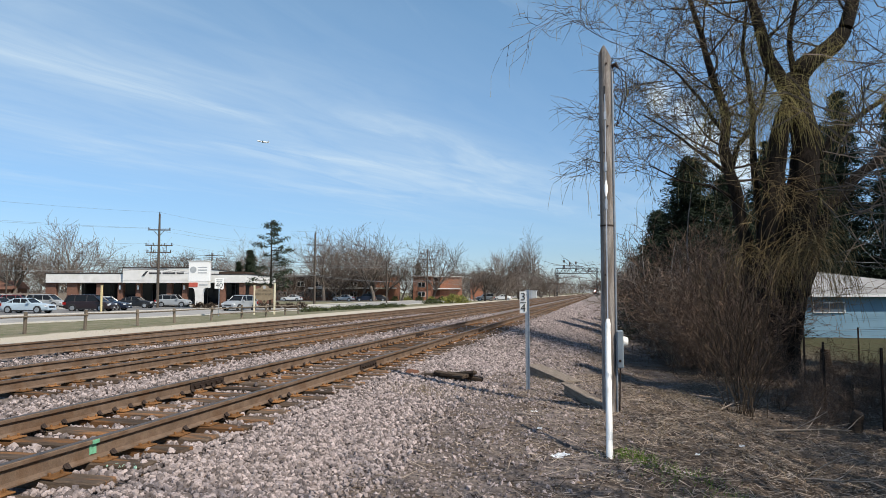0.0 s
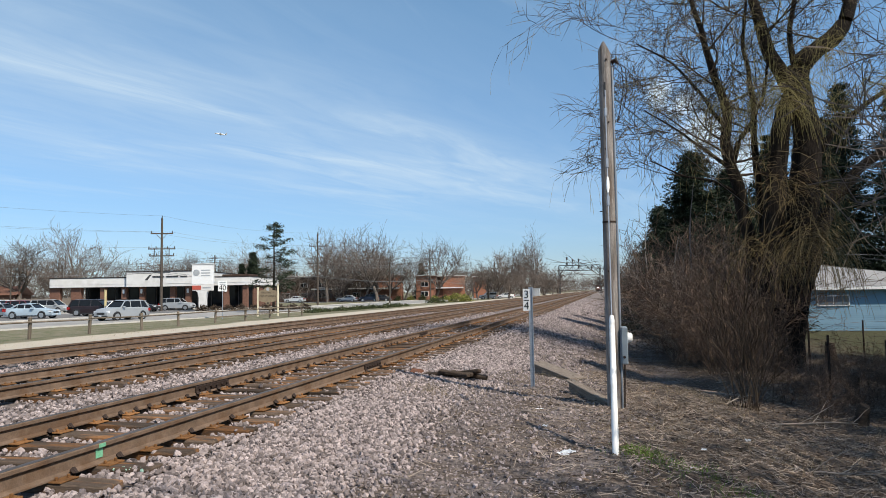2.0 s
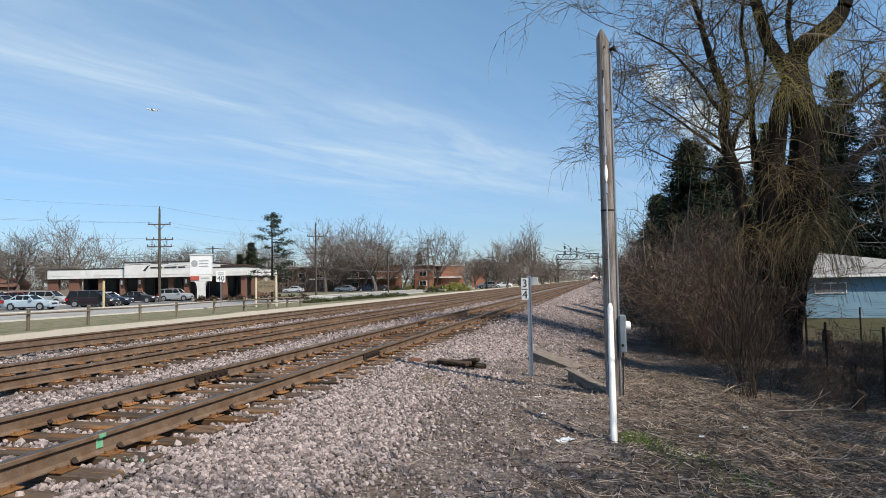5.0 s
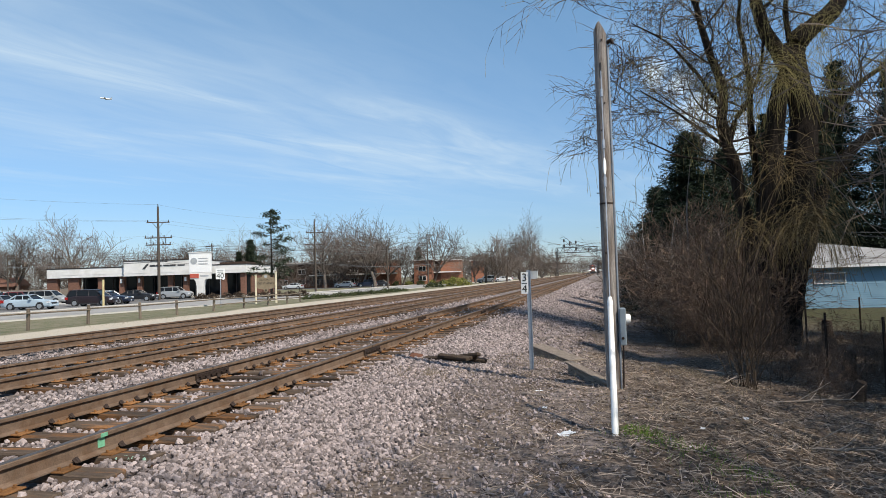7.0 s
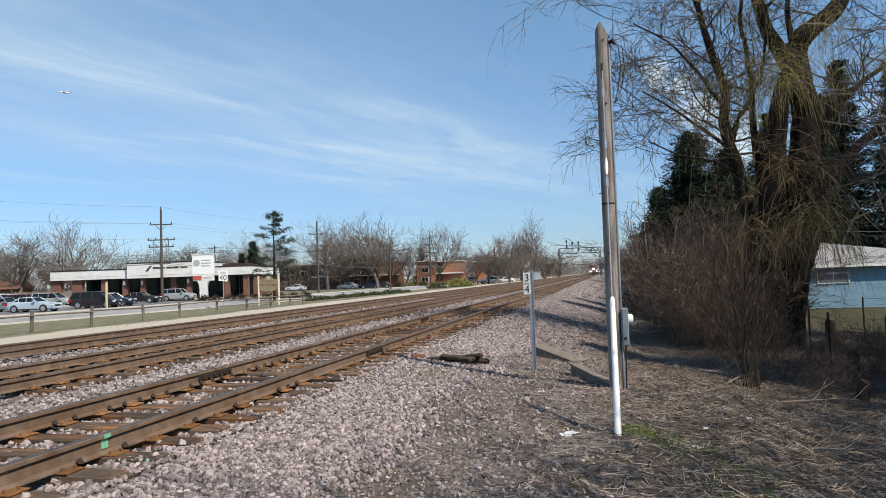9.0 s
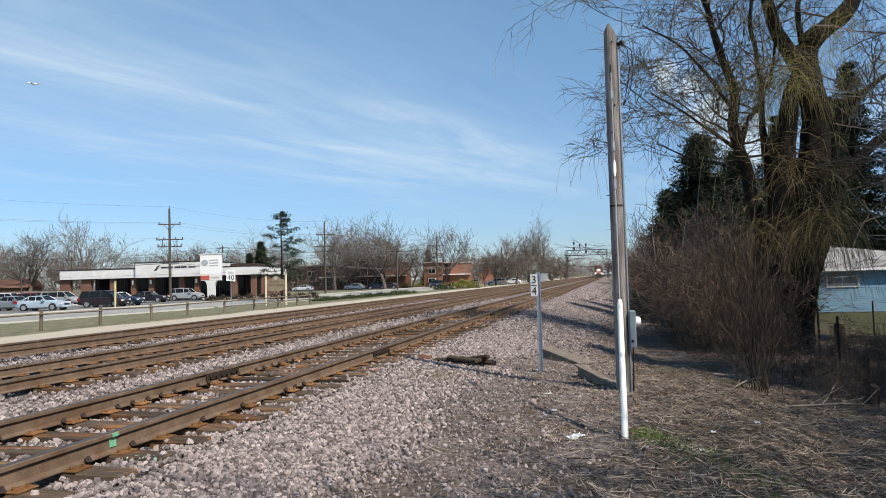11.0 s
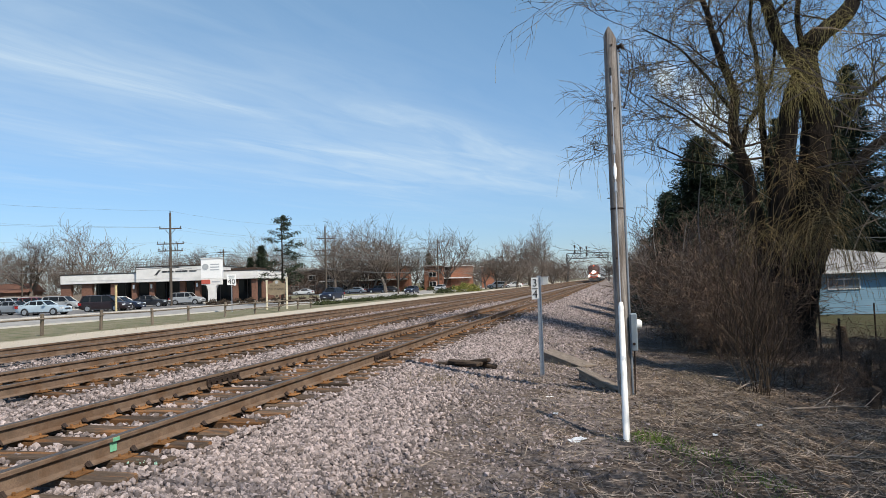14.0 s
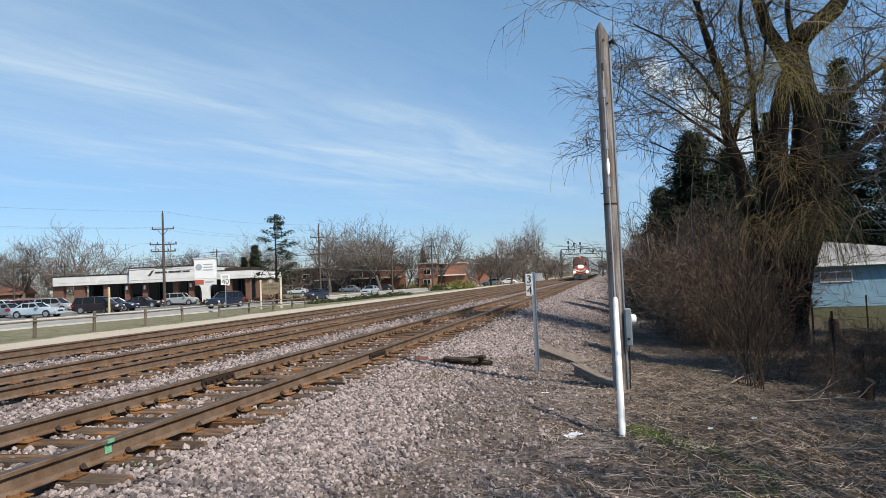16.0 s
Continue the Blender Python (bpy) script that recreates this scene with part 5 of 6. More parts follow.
# ---- signal bridge ----
def make_gantry():
    g = thing("signal_bridge", pose(0, 240, 0), "dark steel lattice signal bridge spanning the railway tracks", "signal bridge")
    x0, x1, zb, zt = -15.7, -1.45, 8.45, 10.3
    for x in (x0, x1):
        post = Shape()
        for dx, dy in ((-0.22, -0.4), (0.22, -0.4), (-0.22, 0.4), (0.22, 0.4)):
            post.box(x + dx - 0.09, x + dx + 0.09, dy - 0.07, dy + 0.07, -0.4, zt)
        leg = part("tower", post, M["steel_black"], g)
        lace = Shape()
        for k in range(10):
            z = -0.2 + k * 0.95
            s = 1 if k % 2 else -1
            for dy in (-0.4, 0.4):
                lace.tube([(x - 0.22 * s, dy, z), (x + 0.22 * s, dy, z + 0.95)], 0.04, 4)
        part("lacing", lace, M["steel_black"], leg)
        part("footing", Shape().box(x - 0.6, x + 0.6, -0.8, 0.8, -0.9, 0.12, 0.05), M["concrete"], leg)
        s = 1 if x == x0 else -1
        part("knee_brace", Shape().tube([(x, 0, zb - 1.4), (x + s * 1.3, 0, zb)], 0.09, 5), M["steel_black"], leg)
    for dy in (-0.45, 0.45):
        for z in (zb, zt):
            part("chord", Shape().box(x0, x1, dy - 0.08, dy + 0.08, z - 0.11, z + 0.11), M["steel_black"], g)
        n = 12
        for k in range(n):
            xa, xb = x0 + (x1 - x0) * k / n, x0 + (x1 - x0) * (k + 1) / n
            part("diagonal", Shape().tube([(xa, dy, zb if k % 2 else zt), (xb, dy, zt if k % 2 else zb)], 0.06, 4), M["steel_black"], g)
    part("walkway", Shape().box(x0, x1, -0.4, 0.4, zt + 0.02, zt + 0.08), M["steel_black"], g)
    for x in (x0 + 3.0, x0 + 5.0, x0 + 7.0):
        rail = Shape()
        for z in (10.85, 11.35):
            rail.tube([(x - 0.8, -0.45, z), (x + 0.8, -0.45, z)], 0.035, 4)
        for dx in (-0.8, 0, 0.8):
            rail.tube([(x + dx, -0.45, zt), (x + dx, -0.45, 11.35)], 0.035, 4)
        part("handrail", rail, M["steel_black"], g)
    for x, top, heads in ((x0 + 2.75, 13.4, (12.9, 11.0)), (x0 + 4.75, 12.5, (12.1,)), (x0 + 6.9, 12.6, (12.2, 9.6)), (x0 + 11.3, 10.3, (9.4,))):
        mast = part("signal_mast", Shape().tube([(x, -0.6, zb), (x, -0.6, top)], 0.07, 6), M["steel_black"], g)
        for z in heads:
            part("signal_head", Shape().box(x - 0.3, x + 0.3, -0.75, -0.45, z - 0.55, z + 0.45, 0.1), M["steel_black"], mast)
    hut = thing("signal_cabinet", pose(-20.0, 196, -0.2), "grey steel railway signal cabinet beside the tracks", "cabinet")
    part("body", Shape().box(-1.3, 1.3, -0.9, 0.9, -0.2, 2.3, 0.03), M["grey_print"], hut)
    part("door", Shape().box(-1.1, 0.0, -0.94, -0.9, 0.1, 2.1, 0.01), M["galv"], hut)
    part("roof", Shape().box(-1.4, 1.4, -1.0, 1.0, 2.3, 2.42, 0.02), M["galv"], hut)


make_gantry()


# ---- the woods on the near side ----
def taper(points, radii, shape=None, sides=12):
    """A limb through a few points, rounded and slightly knotted."""
    pts = [Vector(p) for p in points]
    fine, rad = [], []
    for i in range(len(pts) - 1):
        p0, p1, p2, p3 = pts[max(i - 1, 0)], pts[i], pts[i + 1], pts[min(i + 2, len(pts) - 1)]
        for k in range(6):
            t = k / 6
            q = 0.5 * (2 * p1 + (p2 - p0) * t + (2 * p0 - 5 * p1 + 4 * p2 - p3) * t * t + (3 * p1 - p0 - 3 * p2 + p3) * t ** 3)
            wob = noise.noise(q * 1.3) * 0.05
            fine.append(q + Vector((wob, noise.noise(q * 1.3 + Vector((9, 0, 0))) * 0.05, 0)))
            rad.append((radii[i] + (radii[i + 1] - radii[i]) * t) * (1 + 0.12 * noise.noise(q * 2.1)))
    fine.append(pts[-1])
    rad.append(radii[-1])
    return (shape or Shape()).tube(fine, rad, sides), fine, rad


def make_willow():
    w = thing("willow_tree", pose(0, 0, 0), "large old willow with dark forked trunks and yellow-green hanging withes", "tree")
    stems = (
        ("trunk", [(5.1, 22.2, -1.2), (5.25, 22.1, -0.5), (5.43, 22, 0.73), (5.66, 22, 2.28), (5.9, 22, 3.82), (6.12, 22, 5.37), (6.17, 22, 6.41), (6.02, 22, 7.4), (5.95, 22, 8.2)], [0.85, 0.6, 0.5, 0.47, 0.45, 0.43, 0.41, 0.37, 0.34], 6),
        ("trunk", [(4.9, 21.8, -1.2), (4.82, 21.7, 0.4), (4.83, 21.7, 1.5), (4.95, 21.7, 2.83), (5.13, 21.7, 4.4), (5.3, 21.75, 5.79), (5.55, 21.9, 6.9), (5.92, 22.0, 7.9)], [0.6, 0.42, 0.36, 0.34, 0.32, 0.28, 0.26, 0.2], 8),
        ("limb", [(5.93, 22, 8.0), (6.12, 22, 8.5), (6.59, 22, 8.89), (7.07, 22, 9.25), (7.41, 22, 9.75), (7.65, 22, 10.7), (8.0, 22, 12.2)], [0.36, 0.33, 0.27, 0.25, 0.22, 0.18, 0.1], 12),
        ("limb", [(5.95, 22, 7.5), (5.5, 21.9, 8.2), (5.15, 21.8, 8.86), (4.95, 21.7, 9.56), (4.8, 21.6, 10.2), (4.5, 21.5, 11.3), (4.2, 21.4, 12.6)], [0.3, 0.23, 0.2, 0.18, 0.16, 0.12, 0.07], 14),
        ("limb", [(4.72, 22.1, -0.6), (4.62, 22, 0.6), (4.5, 22, 2.15), (4.37, 22, 3.39), (4.18, 22, 4.46), (3.97, 22, 5.37), (3.8, 22, 6.19), (3.93, 22, 7.2), (3.6, 21.9, 8.1), (3.35, 21.8, 9.22), (3.09, 21.7, 10.2), (2.7, 21.6, 11.6)],
         [0.28, 0.22, 0.2, 0.19, 0.19, 0.18, 0.17, 0.14, 0.12, 0.1, 0.08, 0.05], 30),
        ("limb", [(4.9, 22.3, 2.0), (4.88, 22.3, 3.6), (4.82, 22.3, 4.8), (4.72, 22.2, 6.0), (4.72, 22.1, 7.26), (4.6, 22, 8.35), (4.44, 21.9, 9.3), (4.58, 21.8, 10.6)], [0.15, 0.12, 0.11, 0.1, 0.085, 0.07, 0.06, 0.04], 18),
        ("limb", [(4.0, 22, 5.4), (4.2, 21.9, 6.15), (4.55, 21.9, 6.6), (4.95, 21.8, 7.5), (5.1, 21.7, 8.6)], [0.1, 0.085, 0.065, 0.05, 0.03], 8),
        ("limb", [(5.9, 22.2, 1.6), (6.3, 22.4, 2.6), (6.8, 22.5, 3.94), (7.63, 22.6, 5.08), (8.48, 22.7, 5.8), (9.4, 22.9, 7.2)], [0.3, 0.26, 0.22, 0.17, 0.12, 0.07], 2),
        ("limb", [(6.3, 22.4, 5.2), (7.0, 22.5, 6.3), (8.0, 22.7, 7.2), (9.0, 22.9, 7.9), (10.2, 23.1, 9.4)], [0.13, 0.1, 0.08, 0.06, 0.04], 14),
        ("limb", [(5.9, 22.0, 8.4), (5.8, 21.9, 9.6), (6.1, 21.7, 11.2), (6.2, 21.6, 13)], [0.1, 0.08, 0.06, 0.04], 12),
        ("limb", [(3.95, 22, 5.3), (3.2, 22.0, 6.0), (2.4, 21.8, 6.6), (1.4, 21.6, 7.3)], [0.07, 0.05, 0.035, 0.02], 16),
        ("limb", [(3.85, 22.0, 6.6), (3.0, 21.7, 7.9), (2.2, 21.4, 8.7), (1.2, 21.1, 9.3)], [0.065, 0.045, 0.03, 0.018], 16),
        ("limb", [(4.2, 22.0, 4.4), (3.4, 21.7, 4.9), (2.5, 21.5, 5.1), (1.5, 21.3, 5.6)], [0.06, 0.045, 0.03, 0.016], 14),
    )
    g = Grower(77, droop=0.22, lift=0.06, wobble=0.2)
    r = g.r
    for name, pts, radii, shoots in stems:
        shape, fine, rad = taper(pts, radii)
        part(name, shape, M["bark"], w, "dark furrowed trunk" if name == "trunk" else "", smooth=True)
        shoots = 0 if name == "trunk" else round(shoots * 0.45)
        for j in range(shoots):
            i = int(len(fine) * (0.35 + 0.65 * (j + r.uniform()) / shoots))
            i = min(i, len(fine) - 2)
            a = r.uniform(0, 2 * math.pi)
            d = (math.cos(a), math.sin(a) * 0.7, r.uniform(-0.1, 0.8))
            g.limb(tuple(fine[i]), d, r.uniform(1.5, 3.2), min(rad[i] * 0.35, 0.04), 0, ((5, 42, 0.6, 0.2), (5, 44, 0.6, 0.15), (3, 42, 0.65, 0.15)), 0.3)
    # twigs to the left of the crown, against the sky
    for j in range(5):
        p = (r.uniform(2.4, 3.6), r.uniform(20.6, 22.6), r.uniform(5.0, 11.5))
        g.limb(p, (-1, r.uniform(-0.5, 0.3), r.uniform(-0.3, 0.5)), r.uniform(1.0, 2.0), 0.018, 1, ((0, 0, 0, 0), (7, 40, 0.6, 0.2), (4, 45, 0.6, 0.2)), 0.3)
    segs = [(a, b, max(ra, 0.0036), max(rb, 0.0028)) for a, b, ra, rb in g.segs]
    part("branch_crown", limbs_to_mesh("branch_crown", [s for s, l in zip(segs, g.lv) if l < 3], M["twig"], 4), None, w, "thin dark branches")
    part("twig_crown", limbs_to_mesh("twig_crown", [s for s, l in zip(segs, g.lv) if l >= 3], M["fine_twig"], 3), None, w, "fine brown twigs")
    # hanging withes
    yellow, brown = [], []
    tips = [t[0] for t in g.tips]
    r.shuffle(tips)
    for n, p in enumerate(tips[:650]):
        p = np.array(p)
        L = r.uniform(0.3, 1.1)
        d = unit(np.array([r.normal(0, 0.25), r.normal(0, 0.25), -0.7]))
        for i in range(5):
            d = unit(d + np.array([r.normal(0, 0.1), r.normal(0, 0.1), -0.3]))
            q = p + d * L / 5
            (yellow if p[2] > 4.0 else brown).append((p, q, 0.0048, 0.004))
            p = q
    # curtains on the trunk and over the fence
    for cx, cy, cz, sx, L, n in ((5.35, 21.3, 7.6, 0.22, 2.3, 170), (5.8, 21.4, 7.2, 0.25, 1.6, 70), (3.75, 21.4, 7.4, 0.22, 1.8, 90), (4.65, 21.6, 7.6, 0.3, 1.8, 70), (4.95, 21.4, 9.4, 0.3, 1.6, 90), (6.75, 21.5, 8.7, 0.22, 1.3, 110), (8.15, 22.0, 7.6, 0.2, 2.0, 110),
                                 (7.1, 21.8, 7.4, 0.6, 1.6, 50), (5.8, 20.6, 3.0, 0.25, 2.3, 220), (5.1, 21.0, 2.6, 0.5, 1.7, 90), (4.4, 21.2, 2.8, 0.5, 1.6, 60), (6.2, 21.1, 2.9, 0.16, 1.9, 60), (5.3, 21.1, 4.6, 0.4, 2.2, 80)):
        for _ in range(n):
            p = np.array([cx + r.normal(0, sx), cy + r.normal(0, 0.3), cz + r.normal(0, 0.35)])
            d = unit(np.array([r.normal(0, 0.4), r.normal(0, 0.3), 0.1]))
            ln = L * r.uniform(0.5, 1.15)
            for i in range(7):
                d = unit(d + np.array([r.normal(0, 0.08), r.normal(0, 0.08), -0.42]))
                q = p + d * ln / 7
                (yellow if cz > 5 else brown).append((p, q, 0.0048, 0.004))
                p = q
    part("withe_curtain", limbs_to_mesh("withe_curtain", yellow, M["willow"], 3), None, w, "yellow-green budding withes")
    part("withe_curtain", limbs_to_mesh("withe_curtain", brown, M["withe"], 3), None, w, "yellow-brown hanging withes")


make_willow()


def bush_proto(seed, h, stems, lean, material, plan=((5, 28, 0.5, 0.25), (3, 32, 0.55, 0.2)), wobble=0.16):
    g = Grower(seed, lift=0.1, wobble=wobble)
    r = g.r
    for _ in range(stems):
        a, tilt = r.uniform(0, 2 * math.pi), radians(abs(r.normal(0, lean)))
        d = (math.sin(tilt) * math.cos(a), math.sin(tilt) * math.sin(a), math.cos(tilt))
        g.limb((r.normal(0, 0.16) * h / 3, r.normal(0, 0.16) * h / 3, -0.15), d, h * r.uniform(0.55, 1.0), r.uniform(0.008, 0.018), 0, plan, 0.35)
    t = thing("bare_bush", pose(0, 0, -50))
    segs = [(a, b, max(ra * 0.8, 0.0036), max(rb * 0.8, 0.0026)) for a, b, ra, rb in g.segs]
    part("brush", limbs_to_mesh("brush", [s for s, l in zip(segs, g.lv) if l == 0], material, 4), None, t)
    tagged(part("twig_spray", limbs_to_mesh("twig_spray", [s for s, l in zip(segs, g.lv) if l], material, 3), None, t), kind="stuff")
    return t


def make_thicket():
    tangle = ((6, 48, 0.5, 0.2), (4, 48, 0.55, 0.2), (2, 45, 0.55, 0.2))
    protos = [bush_proto(50, 3.0, 15, 30, M["brush"], tangle, 0.26), bush_proto(51, 3.0, 14, 36, M["pale_twig"], tangle, 0.26), bush_proto(52, 2.6, 15, 42, M["brush"], tangle, 0.26),
              bush_proto(53, 3.0, 34, 15, M["twig"], ((4, 24, 0.42, 0.35), (2, 30, 0.5, 0.2)))]
    r = np.random.default_rng(9)
    first = set()
    def plant(k, x, y, s, label, group):
        m = pose(x, y, float(height(x, y)) - 0.05, 0, 0, r.uniform(0, 360)) @ Matrix.Diagonal((s * r.uniform(0.9, 1.1), s * r.uniform(0.9, 1.1), s, 1))
        ob = protos[k] if k not in first else copy_thing(protos[k], m)
        first.add(k)
        ob.matrix_basis = m
        tagged(ob, label, "bush", group)
    plant(3, 2.3, 12.2, 0.8, "dense bare multi-stemmed bush at the edge of the ditch", "ditch bushes")
    plant(2, 3.3, 14.0, 0.5, "dense bare multi-stemmed bush at the edge of the ditch", "ditch bushes")
    for k in range(28):
        t = (k + r.uniform(0, 1)) / 28
        y = 21.5 + 36 * t ** 1.3
        x = 2.6 + r.uniform(0, 1.3 if y < 32 else 2.6) + 0.02 * y + max(y - 34, 0) * 0.08
        plant(int(r.integers(0, 3)), x, y, r.uniform(0.75, 1.15), "tangled leafless thicket bush along the embankment", "embankment thicket")
    for x, y, s, k in ((2.3, 23.0, 0.9, 1), (2.9, 22.6, 1.2, 0), (3.3, 21.6, 1.2, 2), (3.5, 21.2, 1.05, 0), (4.0, 20.8, 0.6, 2), (2.9, 25.0, 1.25, 0), (3.1, 24.2, 1.3, 2), (3.2, 24.0, 1.35, 0), (2.9, 27.0, 1.2, 2), (3.7, 27.5, 1.4, 0),
                       (3.4, 26.5, 1.4, 2), (2.9, 19.6, 0.8, 0), (3.7, 18.6, 0.7, 2), (2.4, 25.4, 0.75, 1), (3.6, 29.5, 1.5, 0)):
        plant(k, x, y, s, "tall tangled leafless bush before the willow", "willow thicket")
    for x, y, s in ((3.4, 20.6, 0.7), (4.8, 20.4, 0.3), (6.9, 20.4, 0.2), (4.2, 12.9, 0.35), (5.0, 13.6, 0.45), (5.4, 15.5, 0.4), (3.5, 12.2, 0.28), (6.2, 16.5, 0.4), (4.9, 17.2, 0.35), (5.6, 18.4, 0.4), (6.6, 18.9, 0.35), (4.4, 16.1, 0.3), (6.0, 14.6, 0.3), (5.2, 12.2, 0.3)):
        plant(2 if s < 1 else 0, x, y, s, "bare brown bush under the willow", "willow underbrush")
    for x, y, s in ((1.8, 24, 0.8), (2.0, 27, 1.1), (1.7, 31, 1.15), (2.2, 35, 1.4), (1.7, 41, 1.4), (0.9, 26, 0.5), (1.2, 31, 0.6), (0.6, 36, 0.55), (0.8, 45, 0.8), (1.2, 60, 1.0), (0.6, 80, 1.0), (1.0, 100, 1.2), (0.8, 130, 1.2), (0.4, 52, 0.7)):
        plant(1, x + 1.3, y, s * 0.65, "pale bare bush on the ballast slope", "slope bushes")
    # slender dead trunks in the thicket
    for x, y, h, tilt in ((2.6, 23.5, 6.0, 4), (1.9, 29.0, 4.8, -2), (2.2, 26.0, 4.4, 7)):
        s = thing("dead_sapling", pose(x, y, float(height(x, y)), 0, tilt, 0), "slender grey dead sapling standing in the thicket", "tree", "dead saplings")
        part("trunk", taper([(0, 0, -0.3), (0.05, 0, h * 0.4), (-0.05, 0, h * 0.75), (0.02, 0, h)], [0.04, 0.032, 0.022, 0.01], None, 7)[0], M["pole"], s)


make_thicket()


def make_spruces():
    s = spruce_proto(31, 9.3, 3.9)
    s.matrix_basis = pose(4.45, 35.0, -0.85)
    tagged(s, "dark dense spruce behind the thicket", "tree", "dark spruces")
    big = spruce_proto(32, 17.0, 3.8)
    big.matrix_basis = pose(16.8, 52, -0.85)
    tagged(big, "tall dark spruce behind the blue garage", "tree", "dark spruces")
    for src, x, y, k, lab in ((s, 6.9, 39.5, 0.98, "dark dense spruce behind the willow"), (s, 3.4, 42, 0.8, "small dark spruce behind the thicket"), (s, 5.6, 50, 0.9, "dark dense spruce behind the thicket"), (s, 10.5, 45, 1.15, "dark spruce behind the blue garage"),
                              (big, 21.8, 55, 1.02, "tall dark spruce behind the blue garage"), (big, 12.8, 56, 0.85, "tall dark spruce behind the blue garage"), (big, 27, 60, 1.05, "tall dark spruce behind the blue garage"), (big, 19.4, 50, 0.95, "tall dark spruce behind the blue garage"), (big, 14.4, 49, 0.82, "tall dark spruce behind the blue garage"),
                              (big, 19.5, 63, 1.0, "tall dark spruce behind the blue garage")):
        o = copy_thing(src, pose(x, y, -0.85))
        o.matrix_basis = pose(x, y, -0.85, 0, 0, 40 * x) @ Matrix.Diagonal((k, k, k, 1))
        tagged(o, lab, "tree", "dark spruces")
    return big


BIG_SPRUCE = make_spruces()

M.update(
    siding=mat("blue_clapboard", (0.16, 0.265, 0.345), 0.7, 0.08, 1.5, 40, 0.1, stretch=(0.5, 0.5, 4)),
    roofing=mat("pale_grey_shingles", (0.27, 0.265, 0.26), 0.9, 0.15, 4, 24, 0.3, second=(0.21, 0.205, 0.2), second_scale=1.0),
    trim=mat("white_trim_paint", (0.68, 0.68, 0.66), 0.6, 0.06, 3, 40, 0.05),
    window_pane=mat("dull_window_pane", (0.10, 0.13, 0.16), 0.12, 0.1, 2, 20, 0.0),
    litter=mat("leaf_litter", (0.17, 0.125, 0.09), 0.9, 0.25, 3, 20, 0.0, island=0.6),
    paper=mat("crumpled_white_paper", (0.56, 0.58, 0.6), 0.7, 0.12, 20, 90, 0.3),
    rust=mat("rust_red_iron", (0.13, 0.06, 0.038), 0.9, 0.3, 10, 60, 0.5),
)


def make_garage():
    h = thing("garage", pose(10.0, 38.9, -0.9, 0, 0, 3), "small pale blue clapboard garage with a grey hip roof", "building")
    W, D, E = 9.6, 7.5, 2.42
    core = part("wall", Shape().box(0.02, W - 0.02, 0.02, D, 0.1, E), M["siding"], h)
    board = Shape().prism([(0.02, 0.0), (-0.012, 0.0), (0.0, 0.118), (0.02, 0.118)], 0, W).mesh("clapboard", M["siding"])
    for k in range(20):
        if 0.12 + k * 0.115 < E - 0.1:
            part("clapboard", board, None, core, m=Matrix.Translation((0, 0, 0.12 + k * 0.115)) @ pose(W, 0.0, 0, 0, 0, 90))
    part("foundation", Shape().box(-0.02, W + 0.02, -0.03, D, -0.3, 0.12), M["steel_black"], h, "dark foundation course")
    part("apron", Shape().box(-0.2, W + 1, -1.1, -0.03, -0.3, 0.02), M["concrete"], h, "pale concrete strip")
    for x in (0, W):
        part("corner_board", Shape().box(x - 0.05, x + 0.05, -0.03, 0.05, 0.1, E), M["siding"], h)
    win = part("window", Shape().box(0.98, 2.56, -0.06, 0.03, 1.42, 2.02, 0.01), M["trim"], h, "low white-framed window")
    for x0, x1 in ((1.04, 1.75), (1.79, 2.5)):
        part("pane", Shape().box(x0, x1, -0.075, -0.05, 1.5, 1.94), M["window_pane"], win)
    roof = Shape().add([(-0.35, -0.4, E), (W + 0.5, -0.4, E), (W + 0.5, D + 0.4, E), (-0.35, D + 0.4, E), (1.4, D * 0.45, E + 1.42), (1.7, D * 0.5, E + 1.42)],
                       [(0, 1, 5, 4), (1, 2, 5), (2, 3, 4, 5), (3, 0, 4), (3, 2, 1, 0)])
    roof = part("roof", roof, M["roofing"], h, "pale grey shingled hip roof")
    part("fascia", Shape().box(-0.37, W + 0.52, -0.43, -0.38, E - 0.13, E + 0.02), M["trim"], roof, "white eave board")
    part("vent", Shape().box(1.0, 1.6, 1.2, 1.6, E + 0.72, E + 0.95, 0.03), M["trim"], roof, "white roof vent")
    wire = thing("service_wire", pose(0, 0, 0), "thin service wire running to the garage", "wire")
    part("wire", Shape().tube([(0.12, 9.5, 4.4), (4, 20, 3.9), (8, 30, 3.5), (12, 40, 3.35), (20, 50, 3.5)], 0.012, 4), M["wire"], wire)


make_garage()


def make_wire_fence():
    f = thing("wire_fence", pose(0, 0, 0), "rusty wire fence on thin steel posts", "fence")
    spots = [(4.75, 9.2), (4.5, 12.4), (4.45, 15.2), (4.9, 18.2), (5.6, 20.8), (7.6, 22.6), (9.8, 24.4), (12.2, 26.3)]
    tops = []
    for x, y in spots:
        z = float(height(x, y))
        part("post", Shape().box(x - 0.022, x + 0.022, y - 0.008, y + 0.008, z - 0.3, z + 1.36).box(x - 0.006, x + 0.006, y - 0.03, y + 0.008, z - 0.3, z + 1.36), M["iron"], f)
        tops.append((x, y - 0.03, z))
    for a, b in zip(tops, tops[1:]):
        for h in (0.25, 0.55, 0.85, 1.1, 1.3):
            part("strand", Shape().tube([(a[0], a[1], a[2] + h), ((a[0] + b[0]) / 2, (a[1] + b[1]) / 2, (a[2] + b[2]) / 2 + h - 0.03), (b[0], b[1], b[2] + h)], 0.004, 3), M["rail_side"], f)


make_wire_fence()


